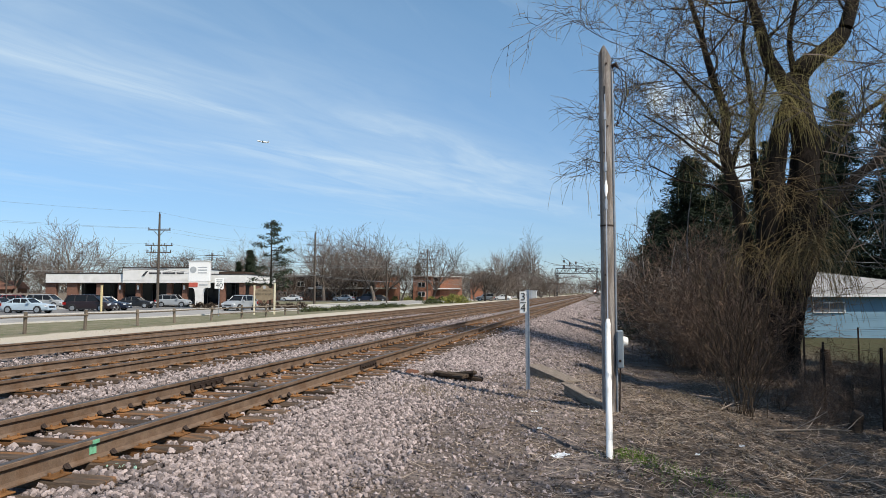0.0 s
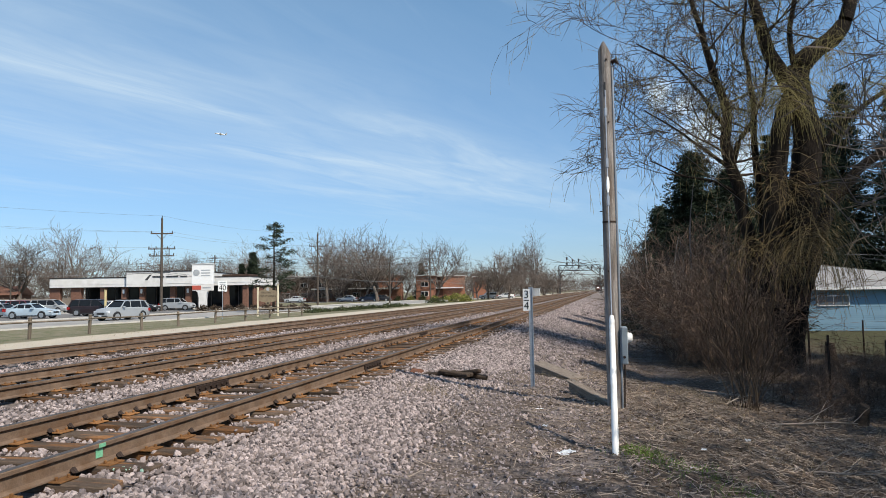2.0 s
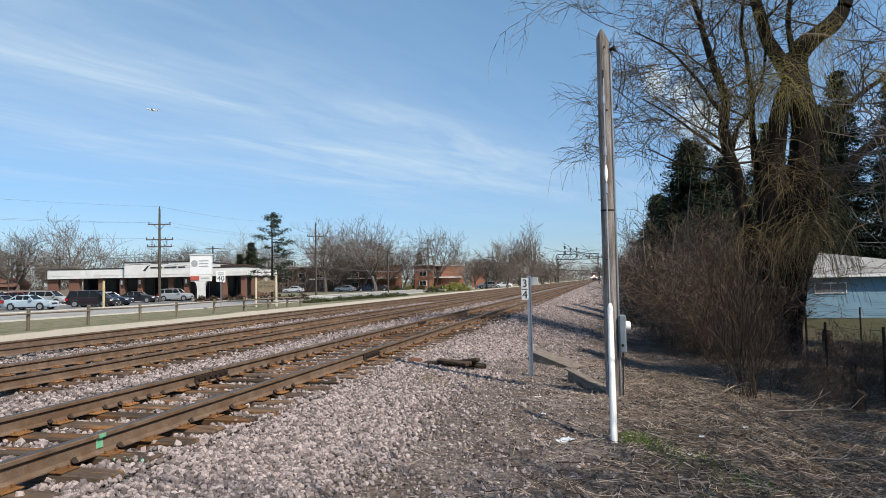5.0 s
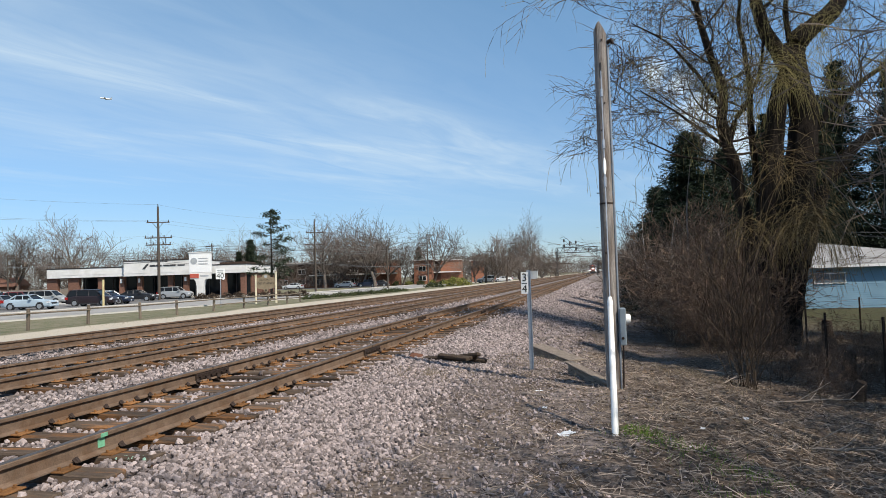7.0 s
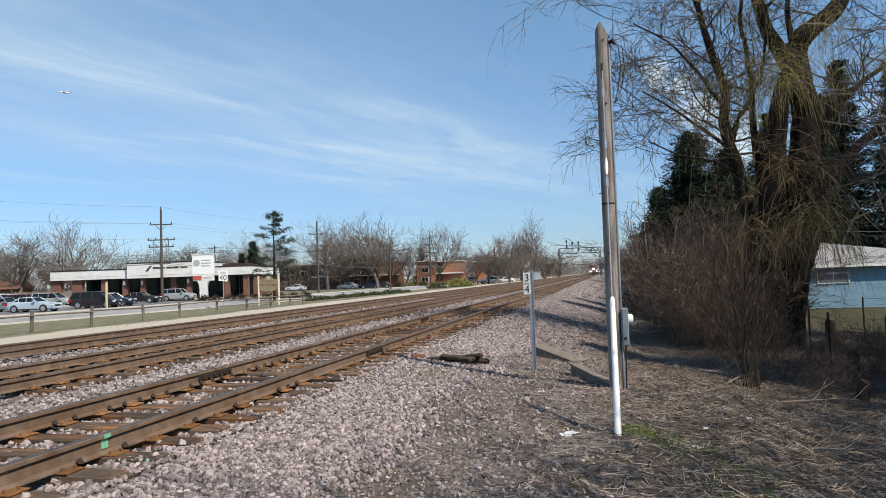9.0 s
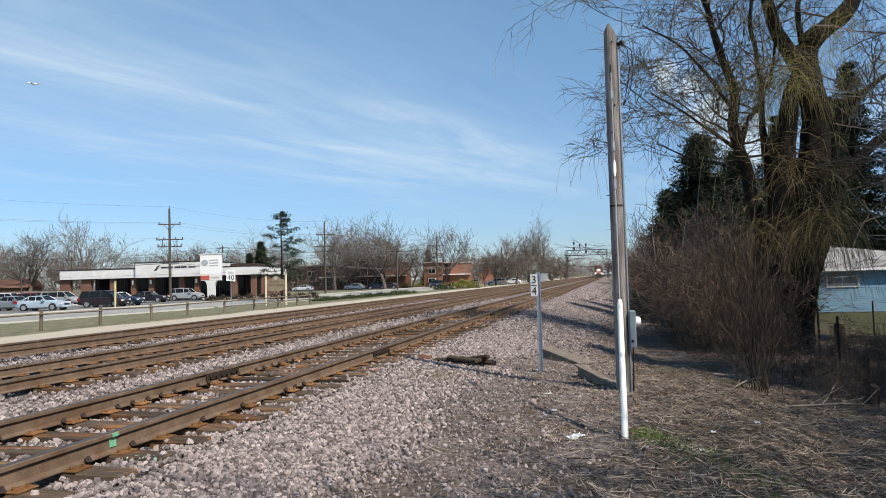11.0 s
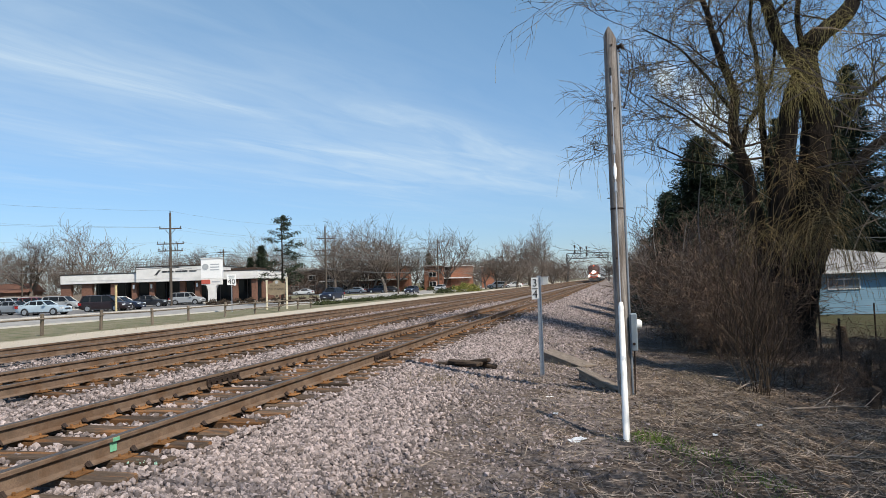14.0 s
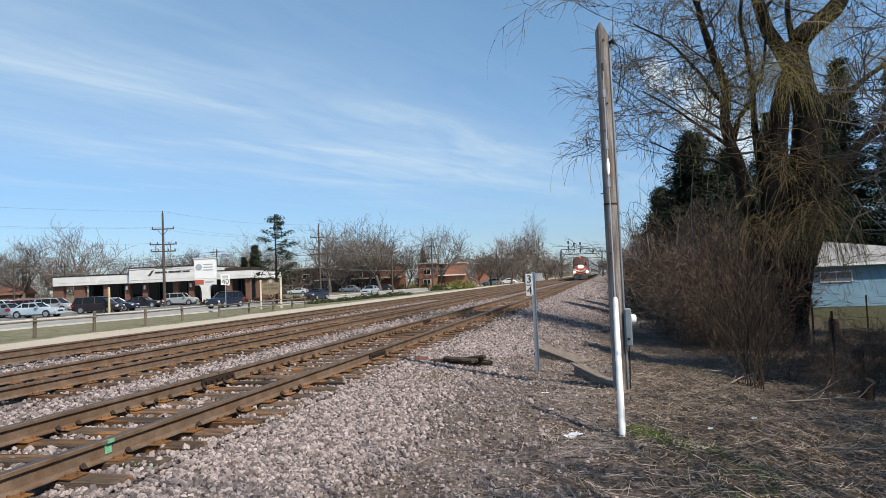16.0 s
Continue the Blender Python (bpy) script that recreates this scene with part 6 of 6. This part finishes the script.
def make_ground_things():
    r = np.random.default_rng(21)
    # stumps and a fallen limb
    for x, y, h, rad, lab in ((4.75, 14.9, 0.6, 0.13, "dark rotten stump beside the wire fence"), (6.6, 22.2, 0.7, 0.16, "dark broken stump on the grass"), (3.9, 11.9, 0.3, 0.1, "dark rotten stump among brush")):
        s = thing("tree_stump", pose(x, y, float(height(x, y)), r.uniform(-8, 8), r.uniform(-8, 8), 0), lab, "stump")
        part("stump", taper([(0, 0, -0.2), (0, 0, h * 0.5), (0.03, 0.02, h)], [rad * 1.35, rad, rad * 0.8], None, 9)[0], M["rotten"], s, smooth=True)
    for k, (x, y, turn, L) in enumerate(((2.9, 11.4, 30, 1.6), (1.6, 9.2, -50, 0.9), (3.3, 9.6, 75, 1.3), (2.2, 8.1, 10, 1.1), (1.9, 11.9, 60, 0.8), (-0.9, 8.6, -35, 0.5), (0.9, 10.9, 20, 1.2), (2.6, 15.4, -20, 2.2), (3.0, 16.8, 35, 2.5))):
        s = thing("fallen_branch", pose(x, y, float(height(x, y)) + 0.02, 0, r.uniform(-3, 3), turn), "pale dead branch lying on the leaf litter", "branch", "fallen branches")
        g = Grower(300 + k, lift=0.02, wobble=0.12)
        g.limb((-L / 2, 0, 0), (1, 0, 0.02), L, 0.018, 1, ((0, 0, 0, 0), (5, 40, 0.4, 0.3)), 0.3)
        main = [q for q, level in zip(g.segs, g.lv) if level == 1]
        part("branch", Shape().tube([main[0][0]] + [q[1] for q in main], [main[0][2]] + [q[3] for q in main], 6), M["pale_twig"], s)
        tagged(part("twig_spray", limbs_to_mesh("twig_spray", [q for q, level in zip(g.segs, g.lv) if level > 1], M["pale_twig"], 4), None, s), kind="stuff")
    # old planks by the pole
    for x, y, L, turn, tilt, lift, half, deep, lab in ((-1.0, 13.2, 1.9, -62, 3, 0.15, 0.17, 0.24, "grey weathered timber with a board on top lying on the slope"),
                                                       (-0.3, 10.2, 1.3, -62, 6, 0.1, 0.07, 0.26, "narrow grey timber lying behind the pole")):
        p = thing("timber", pose(x, y, float(height(x, y)) + lift, 0, tilt, turn), lab, "timber", "old timbers")
        part("plank", Shape().box(-L / 2 + 0.1, L / 2, -half * 0.7, half * 0.7, -deep, 0.0, 0.012), M["plank"], p)
        part("board", Shape().box(-L / 2 + 0.02, L / 2 + 0.08, -half, half, 0.003, 0.035, 0.008), M["plank"], p)
        for k in (-1, 1):
            part("nail", Shape().tube([(k * L * 0.42, 0, 0.03), (k * L * 0.42, 0, 0.042)], 0.008, 6), M["iron"], p)
    # broken tie
    b = thing("broken_tie", pose(-2.95, 11.85, float(height(-2.95, 11.85)) - 0.02, 0, 0, -14), "rotten broken railway tie beside a rusty plate", "timber")
    for k in range(9):
        x, y = r.uniform(-0.35, 0.5), r.uniform(-0.12, 0.12)
        part("splinter", Shape().box(-r.uniform(0.15, 0.42), r.uniform(0.15, 0.42), -0.05, 0.05, -0.03, r.uniform(0.02, 0.06), 0.012), M["rotten"], b,
             m=pose(x, y, 0.05 + 0.05 * r.uniform(0, 1.5), r.uniform(-15, 15), r.uniform(-9, 9), r.uniform(-18, 18)))
    part("plate", Shape().box(-0.12, 0.12, -0.1, 0.1, 0, 0.1, 0.02), M["rust"], b, "rusty iron plate", m=pose(-0.58, 0.05, 0.02, 10, 8, 20))
    # paper and pale scraps
    for x, y, s, lab in ((-0.42, 6.75, 0.1, "crumpled white paper lying on the ground"), (-0.91, 9.0, 0.05, "small white scrap on the gravel"), (-0.75, 8.05, 0.05, "small white scrap on the gravel"),
                         (0.75, 6.6, 0.035, "small white scrap in the grass"), (0.95, 7.4, 0.04, "small white scrap in the grass"), (1.0, 14.2, 0.1, "white scrap lying in the ditch"), (1.6, 8.6, 0.05, "small white scrap on the litter")):
        p = thing("paper_scrap", pose(x, y, float(height(x, y)) + 0.012, 0, 0, r.uniform(0, 90)), lab, "litter", "scraps of litter")
        n = 7
        v = [(s * (i / 3 - 1) + r.normal(0, s * 0.08), s * 0.6 * (j / 3 - 1) + r.normal(0, s * 0.08), abs(r.normal(0, s * 0.12))) for j in range(n) for i in range(n)]
        f = [(j * n + i, j * n + i + 1, j * n + n + i + 1, j * n + n + i) for j in range(n - 1) for i in range(n - 1)]
        part("sheet", Shape().add(v, f), M["paper"], p)


make_ground_things()


def make_litter():
    """Twigs, dead leaves, pebbles, grass and straw on the path and in the ditch."""
    r = np.random.default_rng(31)
    n = 46000
    x, y = r.uniform(-2.2, 7.0, n), 3.0 + 19 * r.uniform(0, 1, n) ** 1.3
    keep = r.uniform(0, 1, n) < np.clip((x + 1.9) / 2.6, 0.10, 1) * np.where((y > 11) & (x > 0.6), 0.35, 1.0)
    x, y = x[keep], y[keep]
    n = len(x)
    L, a = r.uniform(0.018, 0.085, n) * r.choice([0.6, 1, 1, 1.8], n), r.uniform(-1.6, 1.6, n)
    z = height(x, y) + r.uniform(0.004, 0.03, n)
    d = np.stack([np.cos(a), np.sin(a), r.normal(0, 0.25, n)], 1) * L[:, None]
    c = np.stack([x, y, z], 1)
    rad = r.uniform(0.002, 0.0055, n)
    segs = list(zip(c - d, c + d, rad, rad * 0.6))
    half = len(segs) * 4 // 5
    tagged(new("twig_litter", limbs_to_mesh("twig_litter", segs[:half], M["pale_twig"], 3)), "pale dead twigs scattered over the ground", "twigs", kind="stuff")
    tagged(new("twig_litter", limbs_to_mesh("twig_litter", segs[half:], M["twig"], 3)), "brown dead twigs scattered over the ground", "twigs", kind="stuff")
    n = 36000
    x, y = r.uniform(-2.4, 8, n), 3.0 + 29 * r.uniform(0, 1, n) ** 1.2
    keep = (r.uniform(0, 1, n) < np.clip((x + 1.6) / 2.4, 0.06, 1)) & ((x < 4.6) | (y < 19))
    c = np.stack([x, y, height(x, y) + 0.012], 1)[keep]
    tagged(new("leaf_litter", leaf_clumps("leaf_litter", c, 0.032, M["litter"], 1, 0.35, 5, 0.2)), "dead brown leaves over the ground", "leaf litter", kind="stuff")
    n = 22000
    x, y = r.uniform(-2.9, 0.6, n), 3.0 + 12 * r.uniform(0, 1, n) ** 1.3
    keep = r.uniform(0, 1, n) < np.clip((0.7 - x) / 2.4, 0.12, 0.9)
    x, y = x[keep], y[keep]
    s = r.uniform(0.006, 0.02, len(x)) * r.choice([1, 1, 1, 1.6], len(x))
    tagged(new("pebbles", stones("pebbles", x, y, height(x, y) + s * 0.3, s, M["stone"], OCT_V, OCT_F)), "small grey pebbles trodden into the path", "gravel", kind="stuff")

    def blades(name, spots, material, label, L0, L1):
        segs = []
        for cx, cy, sx, sy, n in spots:
            for _ in range(n):
                px, py = cx + r.normal(0, sx), cy + r.normal(0, sy)
                p = np.array([px, py, float(height(px, py)) - 0.005])
                d = unit(np.array([r.normal(0, 0.45), r.normal(0, 0.45), 1]))
                ln = r.uniform(L0, L1)
                q = p + d * ln * 0.6
                e = q + unit(d + np.array([r.normal(0, 0.4), r.normal(0, 0.4), -0.3])) * ln * 0.4
                segs += [(p, q, 0.0028, 0.002), (q, e, 0.002, 0.0007)]
        tagged(new(name, limbs_to_mesh(name, segs, material, 3)), label, "grass", kind="stuff")
    blades("green_grass", ((0.3, 6.9, 0.13, 0.16, 380), (0.7, 6.5, 0.22, 0.2, 220), (1.1, 6.0, 0.25, 0.2, 160), (1.0, 5.2, 0.2, 0.2, 120)), M["blade"], "short green grass tufts by the path", 0.03, 0.08)
    blades("dry_grass", ((-2.75, 10.1, 0.3, 0.3, 260), (-1.9, 10.6, 0.4, 0.4, 100), (0.6, 8.2, 0.8, 0.9, 200), (2.4, 9.0, 0.9, 0.9, 250), (3.4, 7.4, 0.9, 0.9, 250), (1.4, 11.6, 0.5, 0.6, 350), (-1.2, 12.4, 0.4, 0.6, 160),
                         (-24.5, 31, 0.7, 3.0, 260), (4.4, 10.5, 0.6, 1.2, 300)), M["straw"], "dry straw-coloured grass stalks", 0.05, 0.17)


make_litter()


def make_far_woods():
    """The grey-brown mass of twigs and trunks closing the distance."""
    r = np.random.default_rng(41)
    segs = []
    for (xa, ya), (xb, yb), n, h0, h1, deep in (((-230, 112), (-60, 150), 8000, 5.5, 9.5, 20), ((-230, 110), (-60, 146), 3500, 1.5, 4.0, 12), ((-60, 185), (-18, 260), 3000, 3.0, 6.5, 14), ((-70, 330), (-17, 400), 2600, 5, 11, 30), ((-60, 760), (60, 760), 2500, 8, 16, 40), ((2, 320), (30, 420), 1500, 5, 11, 30), ((3.5, 55), (6.0, 300), 3600, 3.0, 7.5, 5),
                                                 ((8, 62), (60, 75), 2500, 5, 13, 10)):
        for _ in range(n):
            t = r.uniform()
            x, y = xa + (xb - xa) * t + r.uniform(0, 1) * deep * 0.3, ya + (yb - ya) * t + r.uniform(0, deep)
            top = r.uniform(h0, h1) * (0.8 + 0.25 * math.sin(t * 40) + 0.15 * math.sin(t * 97))
            z = float(height(x, y)) + top * r.uniform(0, 1) ** 0.8
            L = r.uniform(0.8, 2.4)
            d = unit(np.array([r.normal(0, 0.5), r.normal(0, 0.5), 1.0])) * L
            p = np.array([x, y, z])
            w = 0.14 if y > 600 else 0.08 if y > 300 else 0.065 if y > 100 else 0.02
            segs.append((p, p + d * 0.6, w, w * 0.7))
            segs.append((p + d * 0.6, p + d + r.normal(0, 0.3, 3), w * 0.7, w * 0.35))
    tagged(new("far_woods", limbs_to_mesh("far_woods", segs, M["twig_far"], 3)), "distant grey-brown leafless woods and brush", "woods", kind="stuff")


make_far_woods()


def make_shade_trees():
    """The trees beside the path, whose broken shade lies over the ditch and the path."""
    r = np.random.default_rng(63)
    for k, (x, y, h) in enumerate(((6.6, 1.3, 10), (5.0, 0.2, 8.5), (5.9, 1.3, 7.6), (9.6, 10.4, 9), (9.9, 14.6, 9.5), (11.0, 6.0, 12.5))):
        plant_tree(k, x, y, h, r.uniform(0, 360), "leafless tree beside the path shading the ditch", "trees beside the path", 0.8)


for place, scale in (((10.5, 12.6), 0.84), ((11.3, 9.6), 0.8), ((12.3, 17.0), 0.78), ((13.6, 20.8), 0.8)):
    shade_spruce = copy_thing(BIG_SPRUCE, pose(*place, -0.85))
    shade_spruce.matrix_basis = pose(*place, -0.85, 0, 0, 70 * place[0]) @ Matrix.Diagonal((scale, scale, scale, 1))
    tagged(shade_spruce, "dark spruce shading the ditch and path", "tree", "dark spruces")
make_shade_trees()


def make_back_lot():
    f = thing("board_fence", pose(-200, 98, -0.4, 0, 0, 4), "long grey board fence behind the parking lot", "fence")
    boards = Shape()
    post = Shape().box(-0.07, 0.07, -0.07, 0.07, -0.3, 2.05, 0.01).mesh("post", M["plank"])
    for k in range(52):
        lift = rng.uniform(-0.05, 0.05)
        for i in range(8):
            boards.box(k * 2.4 + i * 0.3, k * 2.4 + i * 0.3 + 0.28, -0.02, 0.02, lift + 0.05, lift + 1.9)
        part("post", post, None, f, m=pose(k * 2.4, 0.09, 0))
    tagged(part("boards", boards, M["plank"], f), kind="stuff")
    h = thing("house", pose(-132, 106, -0.4, 0, 0, 25), "low brick house with a reddish roof behind the lot", "building")
    part("wall", Shape().box(0, 14, 0, 8, -0.3, 2.7), M["brick"], h)
    part("roof", Shape().prism([(-0.6, 2.7), (8.6, 2.7), (4, 4.6)], -0.5, 14.5, pose(0, 0, 0, 0, 0, 90) @ pose(0, 0, 0) @ Matrix.Scale(-1, 4, (0, 1, 0))), M["brick"], h, "reddish-brown shingled roof")


make_back_lot()


# ---- train and aircraft ----
M.update(
    loco_dark=mat("dark_maroon_loco_paint", (0.06, 0.026, 0.02), 0.45, 0.15, 2, 30, 0.05),
    loco_red=mat("red_orange_stripe", (0.28, 0.06, 0.03), 0.5, 0.1, 2, 30, 0.0),
    loco_white=mat("off_white_stripe", (0.36, 0.29, 0.27), 0.5, 0.1, 2, 30, 0.0),
    stainless=mat("stainless_coach_steel", (0.42, 0.43, 0.45), 0.38, 0.08, 1, 30, 0.1, metal=0.6, stretch=(1, 0.2, 6)),
    beam=mat("lit_headlamp", (1.0, 0.94, 0.84), 0.4, 0.0, 1, 1, 0.0, glow=40.0),
    red_lamp=mat("lit_red_lamp", (1.0, 0.16, 0.06), 0.4, 0.0, 1, 1, 0.0, glow=1.2),
    jet=mat("white_aircraft_paint", (0.78, 0.78, 0.78), 0.4, 0.03, 1, 30, 0.0),
)


def make_train():
    """Front of the engine at the origin, driving towards -y; coaches behind."""
    e = thing("locomotive", pose(0, 300, TOP), "dark red diesel locomotive with striped nose and lit headlamps", "locomotive")
    W = 1.55
    def ring(y, w, z0, z1, r=0.5):
        return [(-w, y, z0), (-w, y, z1 - r), (-w * 0.86, y, z1 - r * 0.35), (-w * 0.5, y, z1 - 0.03), (0, y, z1), (w * 0.5, y, z1 - 0.03), (w * 0.86, y, z1 - r * 0.35), (w, y, z1 - r), (w, y, z0)]
    part("nose", Shape().loft([ring(0.05, 1.28, 1.05, 2.75, 0.5), ring(0.35, 1.45, 0.95, 3.0, 0.5), ring(1.5, W, 0.95, 3.15, 0.5)]), M["loco_dark"], e)
    part("cab", Shape().loft([ring(0.55, 1.42, 2.6, 3.1, 0.2), ring(1.25, 1.5, 2.6, 4.3, 0.55), ring(1.7, W, 2.6, 4.6, 0.6), ring(4.2, W, 2.6, 4.65, 0.6)]), M["loco_dark"], e)
    part("hood", Shape().loft([ring(4.2, W, 0.95, 4.65, 0.6), ring(17.0, W, 0.95, 4.6, 0.6)]), M["stainless"], e, "grey ribbed engine hood")
    for s in (-1, 1):
        part("windscreen", Shape().add([(s * 0.12, 0.72, 3.22), (s * 1.22, 0.76, 3.2), (s * 1.12, 1.2, 4.05), (s * 0.12, 1.16, 4.1), (s * 0.12, 0.8, 3.2), (s * 1.22, 0.84, 3.18), (s * 1.12, 1.28, 4.03), (s * 0.12, 1.24, 4.08)],
                                       [(0, 1, 2, 3), (4, 5, 6, 7), (0, 1, 5, 4), (1, 2, 6, 5), (2, 3, 7, 6), (3, 0, 4, 7)]), M["dark_glass"], e)
        for k, (a, b, key) in enumerate(((1.0, 1.3, "loco_red"), (1.42, 1.72, "loco_white"), (1.84, 2.14, "loco_red"), (2.26, 2.5, "loco_white"))):
            part("stripe", Shape().add([(0.06 * s, -0.02, a), (0.06 * s, -0.02, b), (s * 1.26, -0.02, b + 0.45 if b + 0.45 < 2.7 else 2.7), (s * 1.26, -0.02, a + 0.45), (0.06 * s, 0.06, a), (0.06 * s, 0.06, b), (s * 1.26, 0.06, min(b + 0.45, 2.7)), (s * 1.26, 0.06, a + 0.45)],
                                       [(0, 1, 2, 3), (4, 5, 6, 7), (0, 1, 5, 4), (1, 2, 6, 5), (2, 3, 7, 6), (3, 0, 4, 7)]), M[key], e)
        part("ditch_lamp", Shape().tube([(s * 1.27, -0.22, 1.5), (s * 1.27, 0.1, 1.5)], 0.17, 14), M["beam"], e, "lit ditch lamp")
        part("handrail", Shape().tube([(s * 1.45, -0.25, 0.9), (s * 1.45, -0.25, 1.9), (s * 1.3, 0.05, 2.2)], 0.03, 5), M["loco_white"], e)
        part("headlamp", Shape().tube([(s * 0.2, -0.2, 2.6), (s * 0.2, 0.1, 2.6)], 0.27, 14), M["beam"], e, "lit headlamp")
    part("lamp_housing", Shape().box(-0.5, 0.5, -0.1, 0.3, 2.32, 2.88, 0.08), M["loco_dark"], e)
    part("roof_lamp", Shape().tube([(0, 1.2, 4.42), (0, 1.35, 4.42)], 0.17, 12), M["red_lamp"], e, "lit red roof lamp")
    part("pilot", Shape().loft([[(-1.4, -0.25, 0.9), (1.4, -0.25, 0.9), (1.4, 0.3, 0.9), (-1.4, 0.3, 0.9)], [(-1.25, -0.45, 0.12), (1.25, -0.45, 0.12), (1.3, 0.2, 0.12), (-1.3, 0.2, 0.12)]]), M["steel_black"], e, "black pilot plate")
    part("coupler", Shape().box(-0.16, 0.16, -0.85, -0.3, 0.72, 1.0, 0.04), M["iron"], e)
    part("frame", Shape().box(-1.5, 1.5, 0.0, 16.9, 0.62, 0.98), M["steel_black"], e)
    for y in (2.0, 4.4, 12.0, 14.4):
        for s in (-1, 1):
            part("wheel", Shape().tube([(s * 0.68, y, 0.5), (s * 0.82, y, 0.5)], 0.5, 18), M["iron"], e)
    part("bogie", Shape().box(-1.2, 1.2, 1.4, 5.0, 0.35, 0.72, 0.05), M["steel_black"], e)
    part("bogie", Shape().box(-1.2, 1.2, 11.4, 15.0, 0.35, 0.72, 0.05), M["steel_black"], e)
    things = [(e, 0.0)]
    coach = thing("passenger_coach", pose(0, 318, TOP), "grey stainless bilevel passenger coach behind the locomotive", "rail coach", "passenger coaches")
    part("body", Shape().loft([ring(0, W, 0.75, 4.85, 0.5), ring(25.5, W, 0.75, 4.85, 0.5)]), M["stainless"], coach)
    for s in (-1, 1):
        for z0 in (1.5, 3.35):
            for k in range(10):
                y = 1.6 + k * 2.35
                part("window", Shape().box(s * W - 0.01, s * W + 0.012, y, y + 1.6, z0, z0 + 0.75), M["dark_glass"], coach)
    for y in (3, 22.5):
        part("bogie", Shape().box(-1.2, 1.2, y - 1.4, y + 1.4, 0.0, 0.75, 0.05), M["steel_black"], coach)
    things.append((coach, 17.8))
    for k in range(1, 5):
        things.append((copy_thing(coach, pose(0, 318 + 26 * k, TOP)), 17.8 + 26 * k))
    return things


def make_aircraft():
    p = thing("airliner", pose(-1000, 1790, 460), "small white jet airliner high in the sky", "aircraft")
    part("fuselage", Shape().tube([(-19, 0, 0.6), (-17, 0, 0.4), (-10, 0, 0), (13, 0, 0), (17, 0, -0.2), (19, 0, -0.6)], [0.3, 1.0, 2.0, 2.0, 1.5, 0.3], 14), M["jet"], p, smooth=True)
    for s in (-1, 1):
        part("wing", Shape().loft([[(4, s * 1.5, -0.9), (-3, s * 1.5, -0.9), (-3, s * 1.5, -0.3), (4, s * 1.5, -0.3)], [(-4.2, s * 17, 0.6), (-6, s * 17, 0.6), (-6, s * 17, 0.8), (-4.2, s * 17, 0.8)]]), M["jet"], p)
        part("tailplane", Shape().loft([[(-14, s * 0.8, 0.8), (-18, s * 0.8, 0.8), (-18, s * 0.8, 1.1), (-14, s * 0.8, 1.1)], [(-17.5, s * 6, 1.3), (-19, s * 6, 1.3), (-19, s * 6, 1.4), (-17.5, s * 6, 1.4)]]), M["jet"], p)
        part("engine", Shape().tube([(3, s * 5.5, -1.9), (-1, s * 5.5, -1.9)], [1.1, 0.8], 10), M["galv"], p)
    part("fin", Shape().loft([[(-13, -0.2, 1.2), (-18, -0.2, 1.2), (-18, 0.2, 1.2), (-13, 0.2, 1.2)], [(-17.5, -0.1, 7), (-20, -0.1, 7), (-20, 0.1, 7), (-17.5, 0.1, 7)]]), M["grey_print"], p)
    return p


TRAIN, JET = make_train(), make_aircraft()
DRIVEN = (
    (*make_car("suv", "silver", pose(-40, 67, -0.385), "silver compact suv driving along the road", "driving cars", True), ((-6, 125.0), (0, 66.7), (0.5, 61.9), (1, 57.3), (1.5, 53.0), (2, 49.0), (2.5, 45.3), (3, 42.2), (3.5, 39.3), (5, 30), (7, 16), (8, 8))),
    (*make_car("suv", "navy", pose(-40, 130, -0.385), "dark blue suv driving along the road", "driving cars", True), ((0, 395), (11.5, 127.0), (12, 116.5), (12.5, 108.3), (13, 100.3), (13.5, 92.8), (14, 86.0), (14.5, 80.2), (15, 74.8), (16, 62.8))),
    (*make_car("sedan", "navy", pose(-40, 150, -0.385), "dark blue sedan driving along the road", "driving cars"), ((0, 400), (12.5, 148.8), (13, 139.3), (14, 121.0), (14.5, 111.3), (16, 82.9))),
    (*make_car("sedan", "silver", pose(-40, 160, -0.385), "silver sedan driving along the road", "driving cars"), ((0, 410), (13, 161.0), (14, 141.5), (14.5, 132.0), (16, 101.7))),
)


# ---- what moves ----
def motions():
    for ob, behind in TRAIN:
        walk(ob, [(t, pose(TRACKS[0], 134 + 25.0 * (16 - t) + behind, TOP)) for t in (0, 4, 8, 12, 16)])
    a, b = Vector((-996, 1791, 460)), Vector((-1571, 1650, 604))
    heading = math.degrees(math.atan2((b - a).y, (b - a).x))
    walk(JET, [(t, pose(*(a + (b - a) * (t / 9)), 0, -10, heading)) for t in (0, 8, 16)])
    for car, wheels, rows in DRIVEN:
        ts, ys = [r[0] for r in rows], [r[1] for r in rows]
        def where(t):
            y = float(np.interp(t, ts, ys))
            if t > ts[-1]:
                y = ys[-1]
            slope = (road_edge(y + 2) - road_edge(y - 2)) / 4
            return pose(road_edge(y) - 6.0, y, -0.385, 0, 0, 270 - math.degrees(math.atan(slope)))
        walk(car, [(k / 4, where(k / 4)) for k in range(65)])
        for wheel, R, (x, y) in wheels:
            first = ys[0] if ts[0] >= 0 else float(np.interp(0, ts, ys))
            walk(wheel, [(k / 30, pose(x, y, R, 0, math.degrees((first - float(np.interp(k / 30, ts, ys))) / R), 0)) for k in range(481)])


motions()
